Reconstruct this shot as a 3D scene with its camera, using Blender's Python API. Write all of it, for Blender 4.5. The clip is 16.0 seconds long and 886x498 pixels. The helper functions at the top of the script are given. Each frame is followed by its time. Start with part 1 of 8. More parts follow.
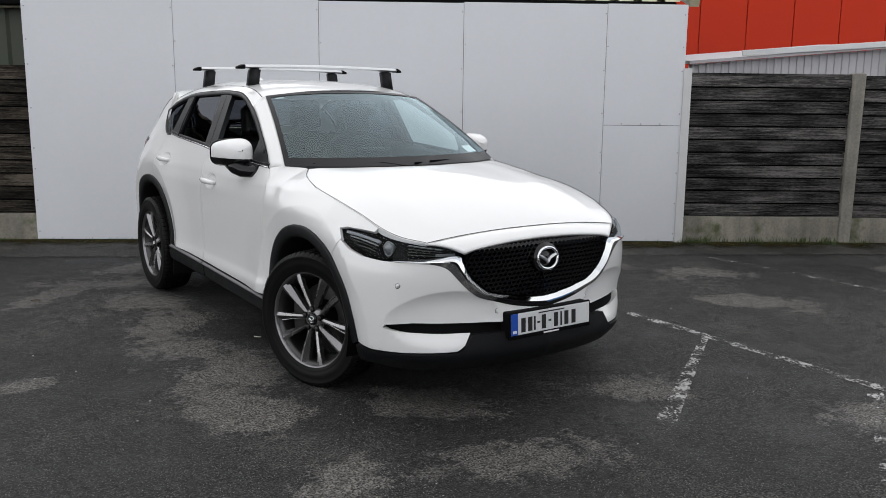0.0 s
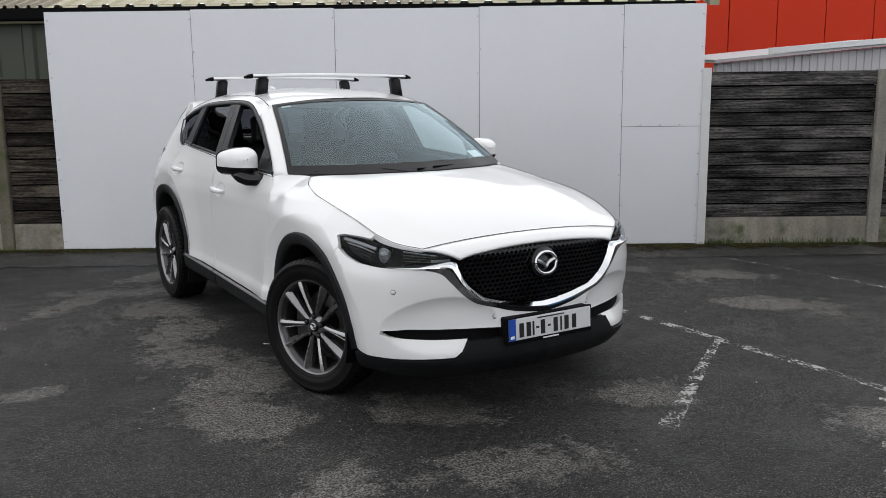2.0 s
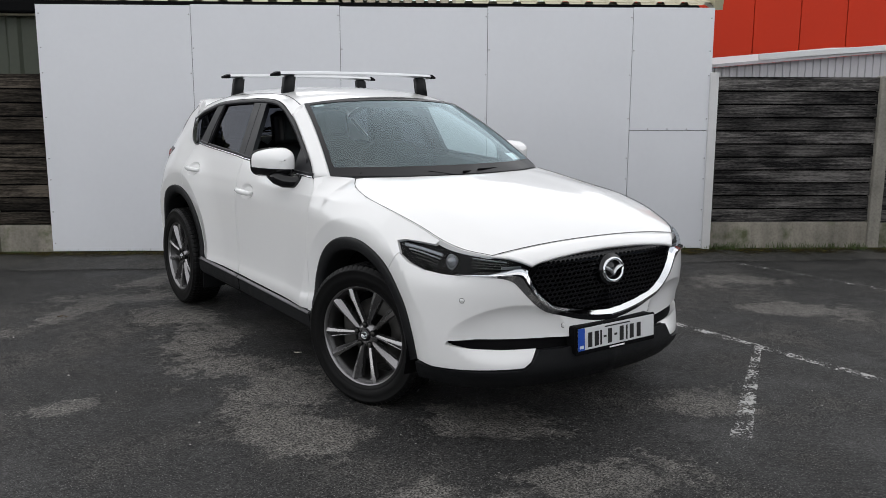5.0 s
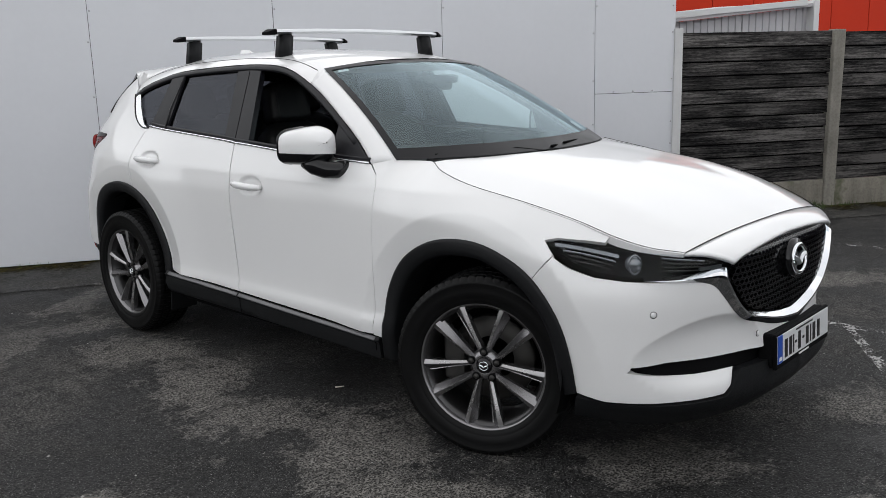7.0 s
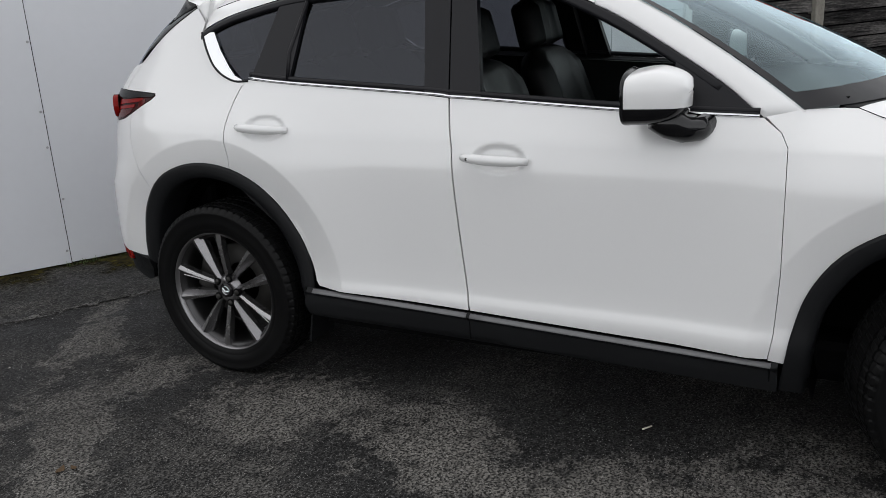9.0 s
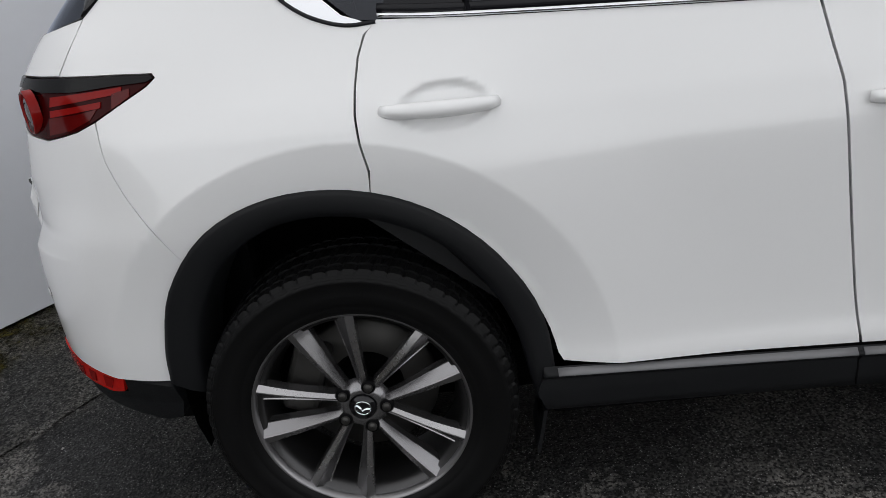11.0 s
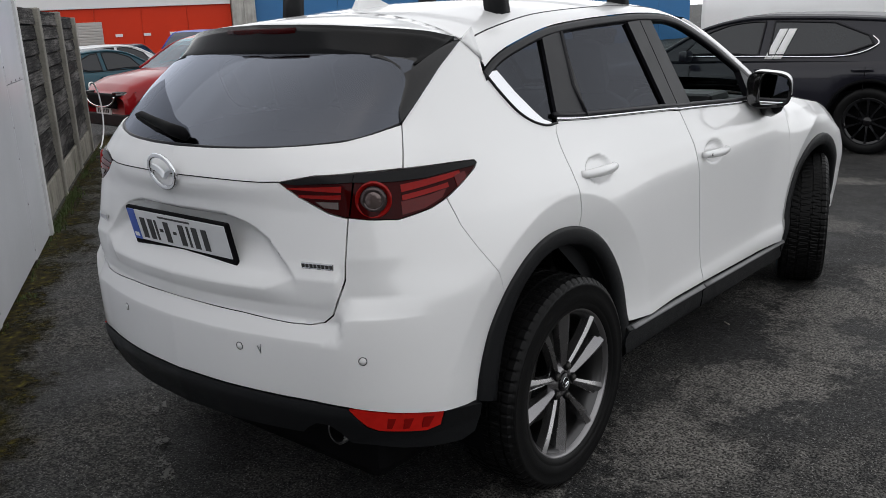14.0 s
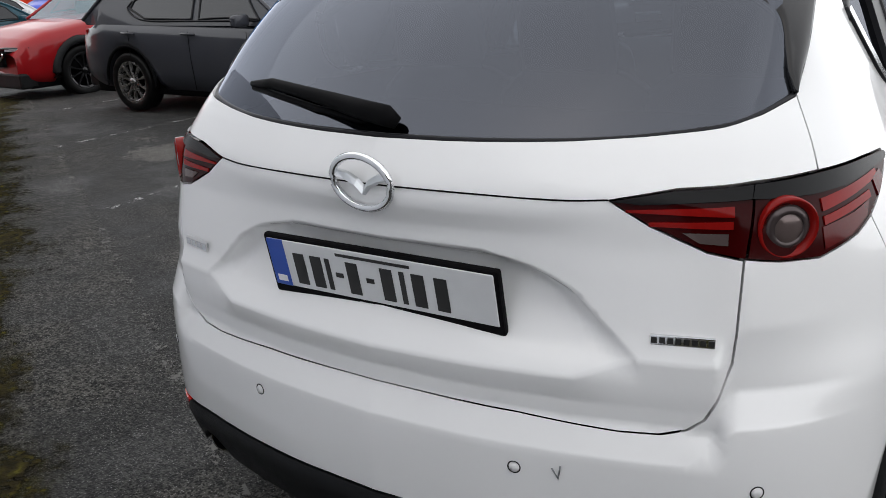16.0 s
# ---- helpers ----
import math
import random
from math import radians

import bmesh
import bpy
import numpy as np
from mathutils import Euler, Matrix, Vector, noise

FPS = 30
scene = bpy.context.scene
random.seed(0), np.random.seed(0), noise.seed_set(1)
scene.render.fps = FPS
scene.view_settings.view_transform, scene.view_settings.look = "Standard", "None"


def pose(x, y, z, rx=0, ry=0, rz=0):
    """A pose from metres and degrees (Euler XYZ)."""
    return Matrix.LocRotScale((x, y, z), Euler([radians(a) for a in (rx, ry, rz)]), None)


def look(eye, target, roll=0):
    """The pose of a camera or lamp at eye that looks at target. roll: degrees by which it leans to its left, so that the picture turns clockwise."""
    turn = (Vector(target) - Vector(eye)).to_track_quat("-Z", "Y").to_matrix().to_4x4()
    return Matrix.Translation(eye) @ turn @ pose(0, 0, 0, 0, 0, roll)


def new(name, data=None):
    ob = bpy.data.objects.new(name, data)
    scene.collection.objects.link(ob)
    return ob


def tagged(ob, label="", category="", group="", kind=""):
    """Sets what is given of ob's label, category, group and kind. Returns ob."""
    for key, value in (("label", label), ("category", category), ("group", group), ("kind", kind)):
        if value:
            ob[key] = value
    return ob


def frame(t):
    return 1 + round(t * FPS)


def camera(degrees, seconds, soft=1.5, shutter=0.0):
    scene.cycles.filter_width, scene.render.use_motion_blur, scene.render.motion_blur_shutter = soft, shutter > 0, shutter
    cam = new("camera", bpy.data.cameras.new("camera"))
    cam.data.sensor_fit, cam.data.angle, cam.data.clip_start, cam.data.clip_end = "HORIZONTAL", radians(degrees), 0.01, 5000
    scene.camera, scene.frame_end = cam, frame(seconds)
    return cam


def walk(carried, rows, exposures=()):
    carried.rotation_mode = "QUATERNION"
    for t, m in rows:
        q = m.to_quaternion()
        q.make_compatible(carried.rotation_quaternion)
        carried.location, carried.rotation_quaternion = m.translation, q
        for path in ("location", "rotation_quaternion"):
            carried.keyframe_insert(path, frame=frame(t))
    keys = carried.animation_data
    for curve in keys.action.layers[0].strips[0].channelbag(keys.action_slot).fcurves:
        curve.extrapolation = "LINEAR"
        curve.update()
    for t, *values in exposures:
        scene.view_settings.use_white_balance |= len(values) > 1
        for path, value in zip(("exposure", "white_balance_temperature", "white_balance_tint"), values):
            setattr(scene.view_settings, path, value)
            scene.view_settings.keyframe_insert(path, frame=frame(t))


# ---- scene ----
cam = camera(54.7, 16.0, 0.7)

PATH = [
    (0, (-2.799, -5.349, 1.537), (-1.674, -3.735, 1.179), 0.6),
    (0.5, (-2.79, -5.351, 1.54), (-1.664, -3.738, 1.18), 0.5),
    (1, (-2.712, -5.403, 1.538), (-1.594, -3.785, 1.176), 0.8),
    (1.5, (-2.627, -5.441, 1.535), (-1.567, -3.785, 1.172), 1.0),
    (2, (-2.626, -5.451, 1.542), (-1.574, -3.786, 1.194), -0.6),
    (2.5, (-2.722, -5.381, 1.537), (-1.67, -3.712, 1.212), -0.6),
    (3, (-2.856, -5.303, 1.54), (-1.799, -3.638, 1.212), -0.8),
    (3.5, (-2.926, -5.255, 1.535), (-1.857, -3.596, 1.208), -0.7),
    (4, (-2.939, -5.243, 1.534), (-1.865, -3.588, 1.206), -0.5),
    (4.2, (-2.949, -5.231, 1.537), (-1.873, -3.577, 1.21), -0.3),
    (6.5, (-3.126, -3.957, 1.512), (-1.753, -2.556, 1.122), -0.6),
    (7, (-3.273, -3.418, 1.481), (-1.839, -2.085, 1.074), -1.6),
    (7.5, (-3.447, -2.818, 1.481), (-1.98, -1.551, 0.988), -3.1),
    (8, (-3.553, -2.224, 1.51), (-2.003, -1.084, 0.964), -3.0),
    (8.5, (-3.505, -1.668, 1.527), (-1.897, -0.618, 0.967), -3.4),
    (9, (-3.439, -1.024, 1.51), (-1.746, -0.132, 0.929), -3.3),
    (9.5, (-3.226, -0.487, 1.516), (-1.508, 0.345, 0.917), -3.5),
    (9.7, (-3.186, -0.227, 1.527), (-1.449, 0.548, 0.909), -3.4),
    (12, (-2.219, 1.806, 1.378), (-0.514, 1.081, 0.627), -6.6),
    (12.5, (-2.277, 2.334, 1.482), (-0.794, 1.149, 0.853), -4.2),
    (13, (-2.233, 2.871, 1.518), (-0.853, 1.551, 0.921), -5.0),
    (13.5, (-2.339, 3.357, 1.559), (-1.007, 1.972, 1.003), -5.1),
    (14, (-2.288, 3.635, 1.571), (-1.046, 2.16, 1.041), -2.5),
    (14.5, (-2.108, 3.819, 1.551), (-0.887, 2.33, 1.008), -2.3),
    (15, (-1.862, 3.742, 1.524), (-0.671, 2.232, 0.976), -2.0),
    (15.5, (-1.448, 3.58, 1.524), (-0.289, 2.057, 0.944), -2.8),
    (16, (-0.912, 3.397, 1.524), (0.097, 1.797, 0.876), -2.6),
]
EXPOSURE = [(0.0, 0.04), (1.5, 0.10), (3.0, 0.0), (4.0, 0.09), (7.0, -0.01), (8.5, -0.06), (9.7, -0.10), (12.0, 0.0), (12.5, -0.16), (13.0, -0.16), (14.5, 0.08), (15.0, 0.17), (15.5, 0.19), (16.0, 0.33)]
walk(cam, [(t, look(eye, target, roll)) for t, eye, target, roll in PATH], EXPOSURE)

# ---- overcast daylight ----
world = bpy.data.worlds.new("overcast_sky")
scene.world = world
world.use_nodes = True
wn, wl = world.node_tree.nodes, world.node_tree.links
wn.clear()
w_out, w_bg, w_sky, w_mix = (wn.new(k) for k in ("ShaderNodeOutputWorld", "ShaderNodeBackground", "ShaderNodeTexSky", "ShaderNodeMixRGB"))
w_sky.sky_type, w_sky.sun_disc = "NISHITA", False
w_sky.sun_elevation, w_sky.sun_rotation = radians(72), radians(20)
w_sky.air_density, w_sky.dust_density = 1.2, 3.0
w_tc, w_map, w_noise, w_ramp = (wn.new(k) for k in ("ShaderNodeTexCoord", "ShaderNodeMapping", "ShaderNodeTexNoise", "ShaderNodeValToRGB"))
w_map.inputs["Scale"].default_value = (1.0, 1.0, 2.6)
w_noise.inputs["Scale"].default_value, w_noise.inputs["Detail"].default_value = 1.4, 2.0
w_ramp.color_ramp.elements[0].color, w_ramp.color_ramp.elements[1].color = (8.3, 8.4, 8.65, 1), (9.7, 9.75, 9.85, 1)
w_ramp.color_ramp.elements[0].position, w_ramp.color_ramp.elements[1].position = 0.25, 0.75
wl.new(w_tc.outputs["Generated"], w_map.inputs[0])
wl.new(w_map.outputs[0], w_noise.inputs[0])
wl.new(w_noise.outputs[0], w_ramp.inputs[0])
w_mix.inputs[0].default_value = 0.9
wl.new(w_sky.outputs[0], w_mix.inputs[1])
wl.new(w_ramp.outputs[0], w_mix.inputs[2])
# an overcast dome: thin bright cloud low down, thicker overhead
w_sep, w_dome, w_mul = (wn.new(k) for k in ("ShaderNodeSeparateXYZ", "ShaderNodeMapRange", "ShaderNodeMixRGB"))
wl.new(w_tc.outputs["Generated"], w_sep.inputs[0])
wl.new(w_sep.outputs["Z"], w_dome.inputs["Value"])
w_dome.inputs["From Min"].default_value, w_dome.inputs["From Max"].default_value = 0.0, 1.0
w_dome.inputs["To Min"].default_value, w_dome.inputs["To Max"].default_value = 1.50, 0.73
w_mul.blend_type = "MULTIPLY"
w_mul.inputs[0].default_value = 1.0
wl.new(w_mix.outputs[0], w_mul.inputs[1])
wl.new(w_dome.outputs[0], w_mul.inputs[2])
wl.new(w_mul.outputs[0], w_bg.inputs[0])
w_bg.inputs[1].default_value = 0.122
wl.new(w_bg.outputs[0], w_out.inputs[0])

sun = new("sun", bpy.data.lights.new("sun", "SUN"))
sun.data.energy, sun.data.angle, sun.data.color = 0.5, radians(115), (1.0, 0.985, 0.96)
sun.matrix_world = look((0, 0, 20), (-1.5, -4.0, 6.0))

# ---- materials ----
def nodes_of(name):
    m = bpy.data.materials.new(name)
    m.use_nodes = True
    nt = m.node_tree
    return m, nt, nt.nodes["Principled BSDF"]


def put(nt, kind, **sockets):
    n = nt.nodes.new(kind)
    for k, v in sockets.items():
        n.inputs[k.replace("_", " ")].default_value = v
    return n


def noise_of(nt, scale, detail=4.0, vec=None, stretch=None):
    n = put(nt, "ShaderNodeTexNoise", Scale=scale, Detail=detail)
    if vec is not None:
        if stretch:
            mp = nt.nodes.new("ShaderNodeMapping")
            mp.inputs["Scale"].default_value = stretch
            nt.links.new(vec, mp.inputs[0])
            vec = mp.outputs[0]
        nt.links.new(vec, n.inputs["Vector"])
    return n.outputs["Fac"]


def ramp_of(nt, fac, stops):
    r = nt.nodes.new("ShaderNodeValToRGB")
    el = r.color_ramp.elements
    while len(el) < len(stops):
        el.new(0.5)
    for e, (p, c) in zip(el, stops):
        e.position = p
        e.color = (c, c, c, 1) if isinstance(c, (int, float)) else (*c, 1)
    nt.links.new(fac, r.inputs[0])
    return r.outputs[0]


def mix_of(nt, a, b, fac, mode="MIX"):
    m = nt.nodes.new("ShaderNodeMixRGB")
    m.blend_type = mode
    for sock, v in zip(m.inputs, (fac, a, b)):
        if hasattr(v, "links"):
            nt.links.new(v, sock)
        else:
            sock.default_value = v if isinstance(v, (int, float)) else (*v, 1)
    return m.outputs[0]


def bump_of(nt, bsdf, height, strength, distance):
    b = put(nt, "ShaderNodeBump", Strength=strength, Distance=distance)
    nt.links.new(height, b.inputs["Height"])
    nt.links.new(b.outputs[0], bsdf.inputs["Normal"])


def coords(nt, which="Object"):
    return nt.nodes.new("ShaderNodeTexCoord").outputs[which]


def plain(name, col, rough=0.5, metal=0.0, var=0.12, scale=6.0, bump=0.0, bscale=200.0, coat=0.0, spec=0.5, rvar=0.08):
    """A surface with variation at two scales, in colour, roughness and fine relief."""
    m, nt, b = nodes_of(name)
    v = coords(nt)
    big, fine = noise_of(nt, scale, 5, v), noise_of(nt, scale * 17, 3, v)
    dark, light = [c * (1 - var) for c in col], [min(1.0, c * (1 + var * 0.6)) for c in col]
    c1 = ramp_of(nt, big, ((0.1, dark), (0.9, light)))
    c2 = mix_of(nt, c1, ramp_of(nt, fine, ((0.25, 1 - var * 0.5), (0.7, 1.0))), 0.7, "MULTIPLY")
    nt.links.new(c2, b.inputs["Base Color"])
    nt.links.new(ramp_of(nt, big, ((0.1, max(0.0, rough - rvar)), (0.9, min(1.0, rough + rvar)))), b.inputs["Roughness"])
    b.inputs["Metallic"].default_value, b.inputs["Coat Weight"].default_value = metal, coat
    b.inputs["Coat Roughness"].default_value, b.inputs["Specular IOR Level"].default_value = 0.04, spec
    if bump:
        bump_of(nt, b, noise_of(nt, bscale, 4, v), 0.6, bump)
    return m


def clear_glass(name, tint, base=0.08, edge=0.9, sheen=(1.0, 1.0, 1.0)):
    """Thin sheet glass: clear straight through, glossier at a glancing angle."""
    m, nt, b = nodes_of(name)
    out = nt.nodes["Material Output"]
    tr, gl, mx, lw = (nt.nodes.new(k) for k in ("ShaderNodeBsdfTransparent", "ShaderNodeBsdfGlossy", "ShaderNodeMixShader", "ShaderNodeLayerWeight"))
    tr.inputs[0].default_value = (*tint, 1)
    gl.inputs["Roughness"].default_value, gl.inputs["Color"].default_value = 0.0, (*sheen, 1)
    lw.inputs["Blend"].default_value = 0.5
    pw, ma = nt.nodes.new("ShaderNodeMath"), nt.nodes.new("ShaderNodeMath")
    pw.operation, ma.operation = "POWER", "MULTIPLY_ADD"
    pw.inputs[1].default_value, ma.inputs[1].default_value, ma.inputs[2].default_value = 5.0, edge - base, base
    nt.links.new(lw.outputs["Facing"], pw.inputs[0])
    nt.links.new(pw.outputs[0], ma.inputs[0])
    nt.links.new(ma.outputs[0], mx.inputs[0])
    nt.links.new(tr.outputs[0], mx.inputs[1])
    nt.links.new(gl.outputs[0], mx.inputs[2])
    nt.links.new(mx.outputs[0], out.inputs[0])
    return m


def stain_field(nt, vec, stains):
    """How far inside the nearest of several oval stains a place lies: 1 in its middle, 0 at its edge."""
    best = None
    for x, y, rx, ry, turn in stains:
        mp, ln, sb = nt.nodes.new("ShaderNodeMapping"), nt.nodes.new("ShaderNodeVectorMath"), nt.nodes.new("ShaderNodeMath")
        mp.vector_type = "TEXTURE"
        mp.inputs["Location"].default_value, mp.inputs["Rotation"].default_value, mp.inputs["Scale"].default_value = (x, y, 0), (0, 0, radians(turn)), (rx, ry, 1.0)
        ln.operation, sb.operation = "LENGTH", "SUBTRACT"
        sb.inputs[0].default_value = 1.0
        nt.links.new(vec, mp.inputs[0])
        nt.links.new(mp.outputs[0], ln.inputs[0])
        nt.links.new(ln.outputs["Value"], sb.inputs[1])
        if best is None:
            best = sb.outputs[0]
        else:
            mxn = nt.nodes.new("ShaderNodeMath")
            mxn.operation = "MAXIMUM"
            nt.links.new(best, mxn.inputs[0])
            nt.links.new(sb.outputs[0], mxn.inputs[1])
            best = mxn.outputs[0]
    return best


DUST = [(0.63, -2.35, 0.42, 0.30, 20), (2.75, -1.5, 0.60, 0.36, -25), (-2.15, -0.55, 0.26, 0.16, 10), (-1.35, -2.5, 0.42, 0.26, 10), (-0.6, -2.7, 0.6, 0.3, -10), (1.2, -3.3, 0.5, 0.3, 0),
        (-1.62, 1.55, 0.95, 0.26, 45), (-0.75, 2.35, 0.75, 0.26, 35), (-1.0, 1.0, 0.36, 0.62, 15), (-1.15, 0.35, 0.42, 0.55, 0), (-1.25, -0.40, 0.40, 0.6, 20), (-1.1, -0.95, 0.60, 0.75, 0), (-1.30, -1.55, 0.38, 0.45, 10),
        (-1.3, 1.75, 0.3, 0.9, 60), (3.3, -0.6, 0.6, 0.3, -30), (0.2, -4.2, 0.9, 0.4, 10), (-0.55, -1.95, 0.55, 0.36, -40), (2.6, 0.2, 0.7, 0.25, -32), (5.2, -1.6, 0.9, 0.4, -30), (-3.4, 0.6, 0.5, 0.3, 40)]


def asphalt_mat(name, dark, light, dusty, speck=0.32, stains=()):
    """Worn tarmac: dark binder, pale stones, dusty blotches with broken edges and damp darker areas."""
    m, nt, b = nodes_of(name)
    v = coords(nt)
    big, mid = noise_of(nt, 0.5, 6, v), noise_of(nt, 1.9, 8, v)
    fine, grit = noise_of(nt, 30, 5, v), noise_of(nt, 110, 2, v)
    vo = put(nt, "ShaderNodeTexVoronoi", Scale=150.0)
    nt.links.new(v, vo.inputs["Vector"])
    base = mix_of(nt, dark, light, ramp_of(nt, mix_of(nt, fine, grit, 0.55), ((0.44, 0.0), (0.56, 1.0))))
    stain = mix_of(nt, big, mid, 0.55)
    dust = ramp_of(nt, stain, ((0.485, 0.0), (0.53, 0.45), (0.62, 1.0)))
    broken = mix_of(nt, dust, ramp_of(nt, mix_of(nt, noise_of(nt, 11, 8, v), grit, 0.35), ((0.40, 0.05), (0.56, 1.0))), 1.0, "MULTIPLY")
    c = mix_of(nt, base, dusty, mix_of(nt, broken, (0.33, 0.33, 0.33), 1.0, "MULTIPLY") if stains else broken)
    if stains:
        edge = mix_of(nt, mid, mix_of(nt, noise_of(nt, 9, 8, v), fine, 0.4), 0.5)
        field = mix_of(nt, stain_field(nt, v, stains), ramp_of(nt, edge, ((0.36, 0.0), (0.64, 1.0))), 0.58)
        laid = ramp_of(nt, field, ((0.43, 0.0), (0.49, 0.65), (0.64, 1.0)))
        laid = mix_of(nt, laid, ramp_of(nt, noise_of(nt, 17, 9, v), ((0.40, 0.25), (0.53, 1.0))), 0.6, "MULTIPLY")
        c = mix_of(nt, c, mix_of(nt, dusty, [q * 0.62 for q in dusty], fine), mix_of(nt, laid, ramp_of(nt, grit, ((0.38, 0.45), (0.52, 0.95))), 1.0, "MULTIPLY"))
    c = mix_of(nt, c, ramp_of(nt, noise_of(nt, 55, 6, v), ((0.41, 0.30), (0.58, 1.0))), 0.85, "MULTIPLY")
    damp = ramp_of(nt, noise_of(nt, 0.8, 6, v), ((0.36, 0.62), (0.48, 1.0)))
    c = mix_of(nt, c, damp, 0.8, "MULTIPLY")
    pick = ramp_of(nt, vo.outputs["Color"], ((0.42, 0.0), (0.68, 1.0)))
    stones = mix_of(nt, ramp_of(nt, vo.outputs["Distance"], ((0.10, 1.0), (0.34, 0.0))), pick, 1.0, "MULTIPLY")
    c = mix_of(nt, c, (speck, speck, speck * 0.97), mix_of(nt, stones, (0.62, 0.62, 0.62), 1.0, "MULTIPLY"))
    pits = ramp_of(nt, grit, ((0.40, 0.08), (0.50, 1.0)))
    c = mix_of(nt, c, pits, 0.85, "MULTIPLY")
    nt.links.new(c, b.inputs["Base Color"])
    nt.links.new(ramp_of(nt, stain, ((0.38, 0.55), (0.6, 0.9))), b.inputs["Roughness"])
    b.inputs["Specular IOR Level"].default_value = 0.3
    bump_of(nt, b, mix_of(nt, vo.outputs["Distance"], mix_of(nt, grit, fine, 0.4), 0.72), 1.0, 0.008)
    return m


def wood_mat(name, dark, light):
    """Weathered dark-stained boards: grain along the board, knots, bleached patches."""
    m, nt, b = nodes_of(name)
    v = coords(nt)
    info = nt.nodes.new("ShaderNodeObjectInfo")
    sh = nt.nodes.new("ShaderNodeVectorMath")
    sh.operation = "ADD"
    sc = nt.nodes.new("ShaderNodeMath")
    sc.operation = "MULTIPLY"
    sc.inputs[1].default_value = 37.0
    nt.links.new(info.outputs["Random"], sc.inputs[0])
    nt.links.new(v, sh.inputs[0])
    nt.links.new(sc.outputs[0], sh.inputs[1])
    v = sh.outputs[0]
    grain = noise_of(nt, 9, 8, v, (0.35, 3.0, 7.0))
    patch = noise_of(nt, 1.6, 5, v, (0.8, 1.0, 2.6))
    vo = put(nt, "ShaderNodeTexVoronoi", Scale=5.0)
    mp = nt.nodes.new("ShaderNodeMapping")
    mp.inputs["Scale"].default_value = (0.9, 1.0, 2.2)
    nt.links.new(v, mp.inputs[0])
    nt.links.new(mp.outputs[0], vo.inputs["Vector"])
    fibre = noise_of(nt, 26, 6, v, (0.8, 3.0, 4.0))
    c = mix_of(nt, dark, light, ramp_of(nt, mix_of(nt, mix_of(nt, grain, fibre, 0.4), patch, 0.42), ((0.41, 0.0), (0.50, 0.30), (0.60, 1.0))))
    tone = ramp_of(nt, info.outputs["Random"], ((0.0, 0.6), (1.0, 1.35)))
    c = mix_of(nt, c, tone, 1.0, "MULTIPLY")
    c = mix_of(nt, c, ramp_of(nt, vo.outputs["Distance"], ((0.03, 0.25), (0.10, 1.0))), 0.85, "MULTIPLY")
    nt.links.new(c, b.inputs["Base Color"])
    b.inputs["Roughness"].default_value, b.inputs["Specular IOR Level"].default_value = 0.9, 0.12
    bump_of(nt, b, mix_of(nt, grain, fibre, 0.5), 0.8, 0.008)
    return m


def worn_paint(name, col, lo, hi):
    """Road paint worn through to the ground beneath."""
    m, nt, b = nodes_of(name)
    v = coords(nt)
    f = mix_of(nt, noise_of(nt, 9, 8, v), noise_of(nt, 60, 3, v), 0.45)
    nt.links.new(ramp_of(nt, f, ((lo, 0.0), (hi, 1.0))), b.inputs["Alpha"])
    nt.links.new(mix_of(nt, col, [c * 0.6 for c in col], noise_of(nt, 25, 4, v)), b.inputs["Base Color"])
    b.inputs["Roughness"].default_value = 0.8
    return m


def concrete_mat(name, col, moss=0.0):
    m, nt, b = nodes_of(name)
    v = coords(nt)
    big, fine = noise_of(nt, 2.2, 7, v), noise_of(nt, 45, 4, v)
    run = noise_of(nt, 7, 4, v, (1.0, 1.0, 0.12))
    c = mix_of(nt, [x * 0.6 for x in col], [min(1, x * 1.25) for x in col], ramp_of(nt, mix_of(nt, big, run, 0.5), ((0.35, 0.0), (0.65, 1.0))))
    c = mix_of(nt, c, ramp_of(nt, fine, ((0.3, 0.7), (0.6, 1.0))), 0.7, "MULTIPLY")
    if moss:
        c = mix_of(nt, c, (0.055, 0.07, 0.02), ramp_of(nt, noise_of(nt, 3.5, 7, v), ((0.62 - moss, 0.0), (0.74 - moss, 0.85))))
    nt.links.new(c, b.inputs["Base Color"])
    b.inputs["Roughness"].default_value = 0.9
    bump_of(nt, b, fine, 0.6, 0.004)
    return m


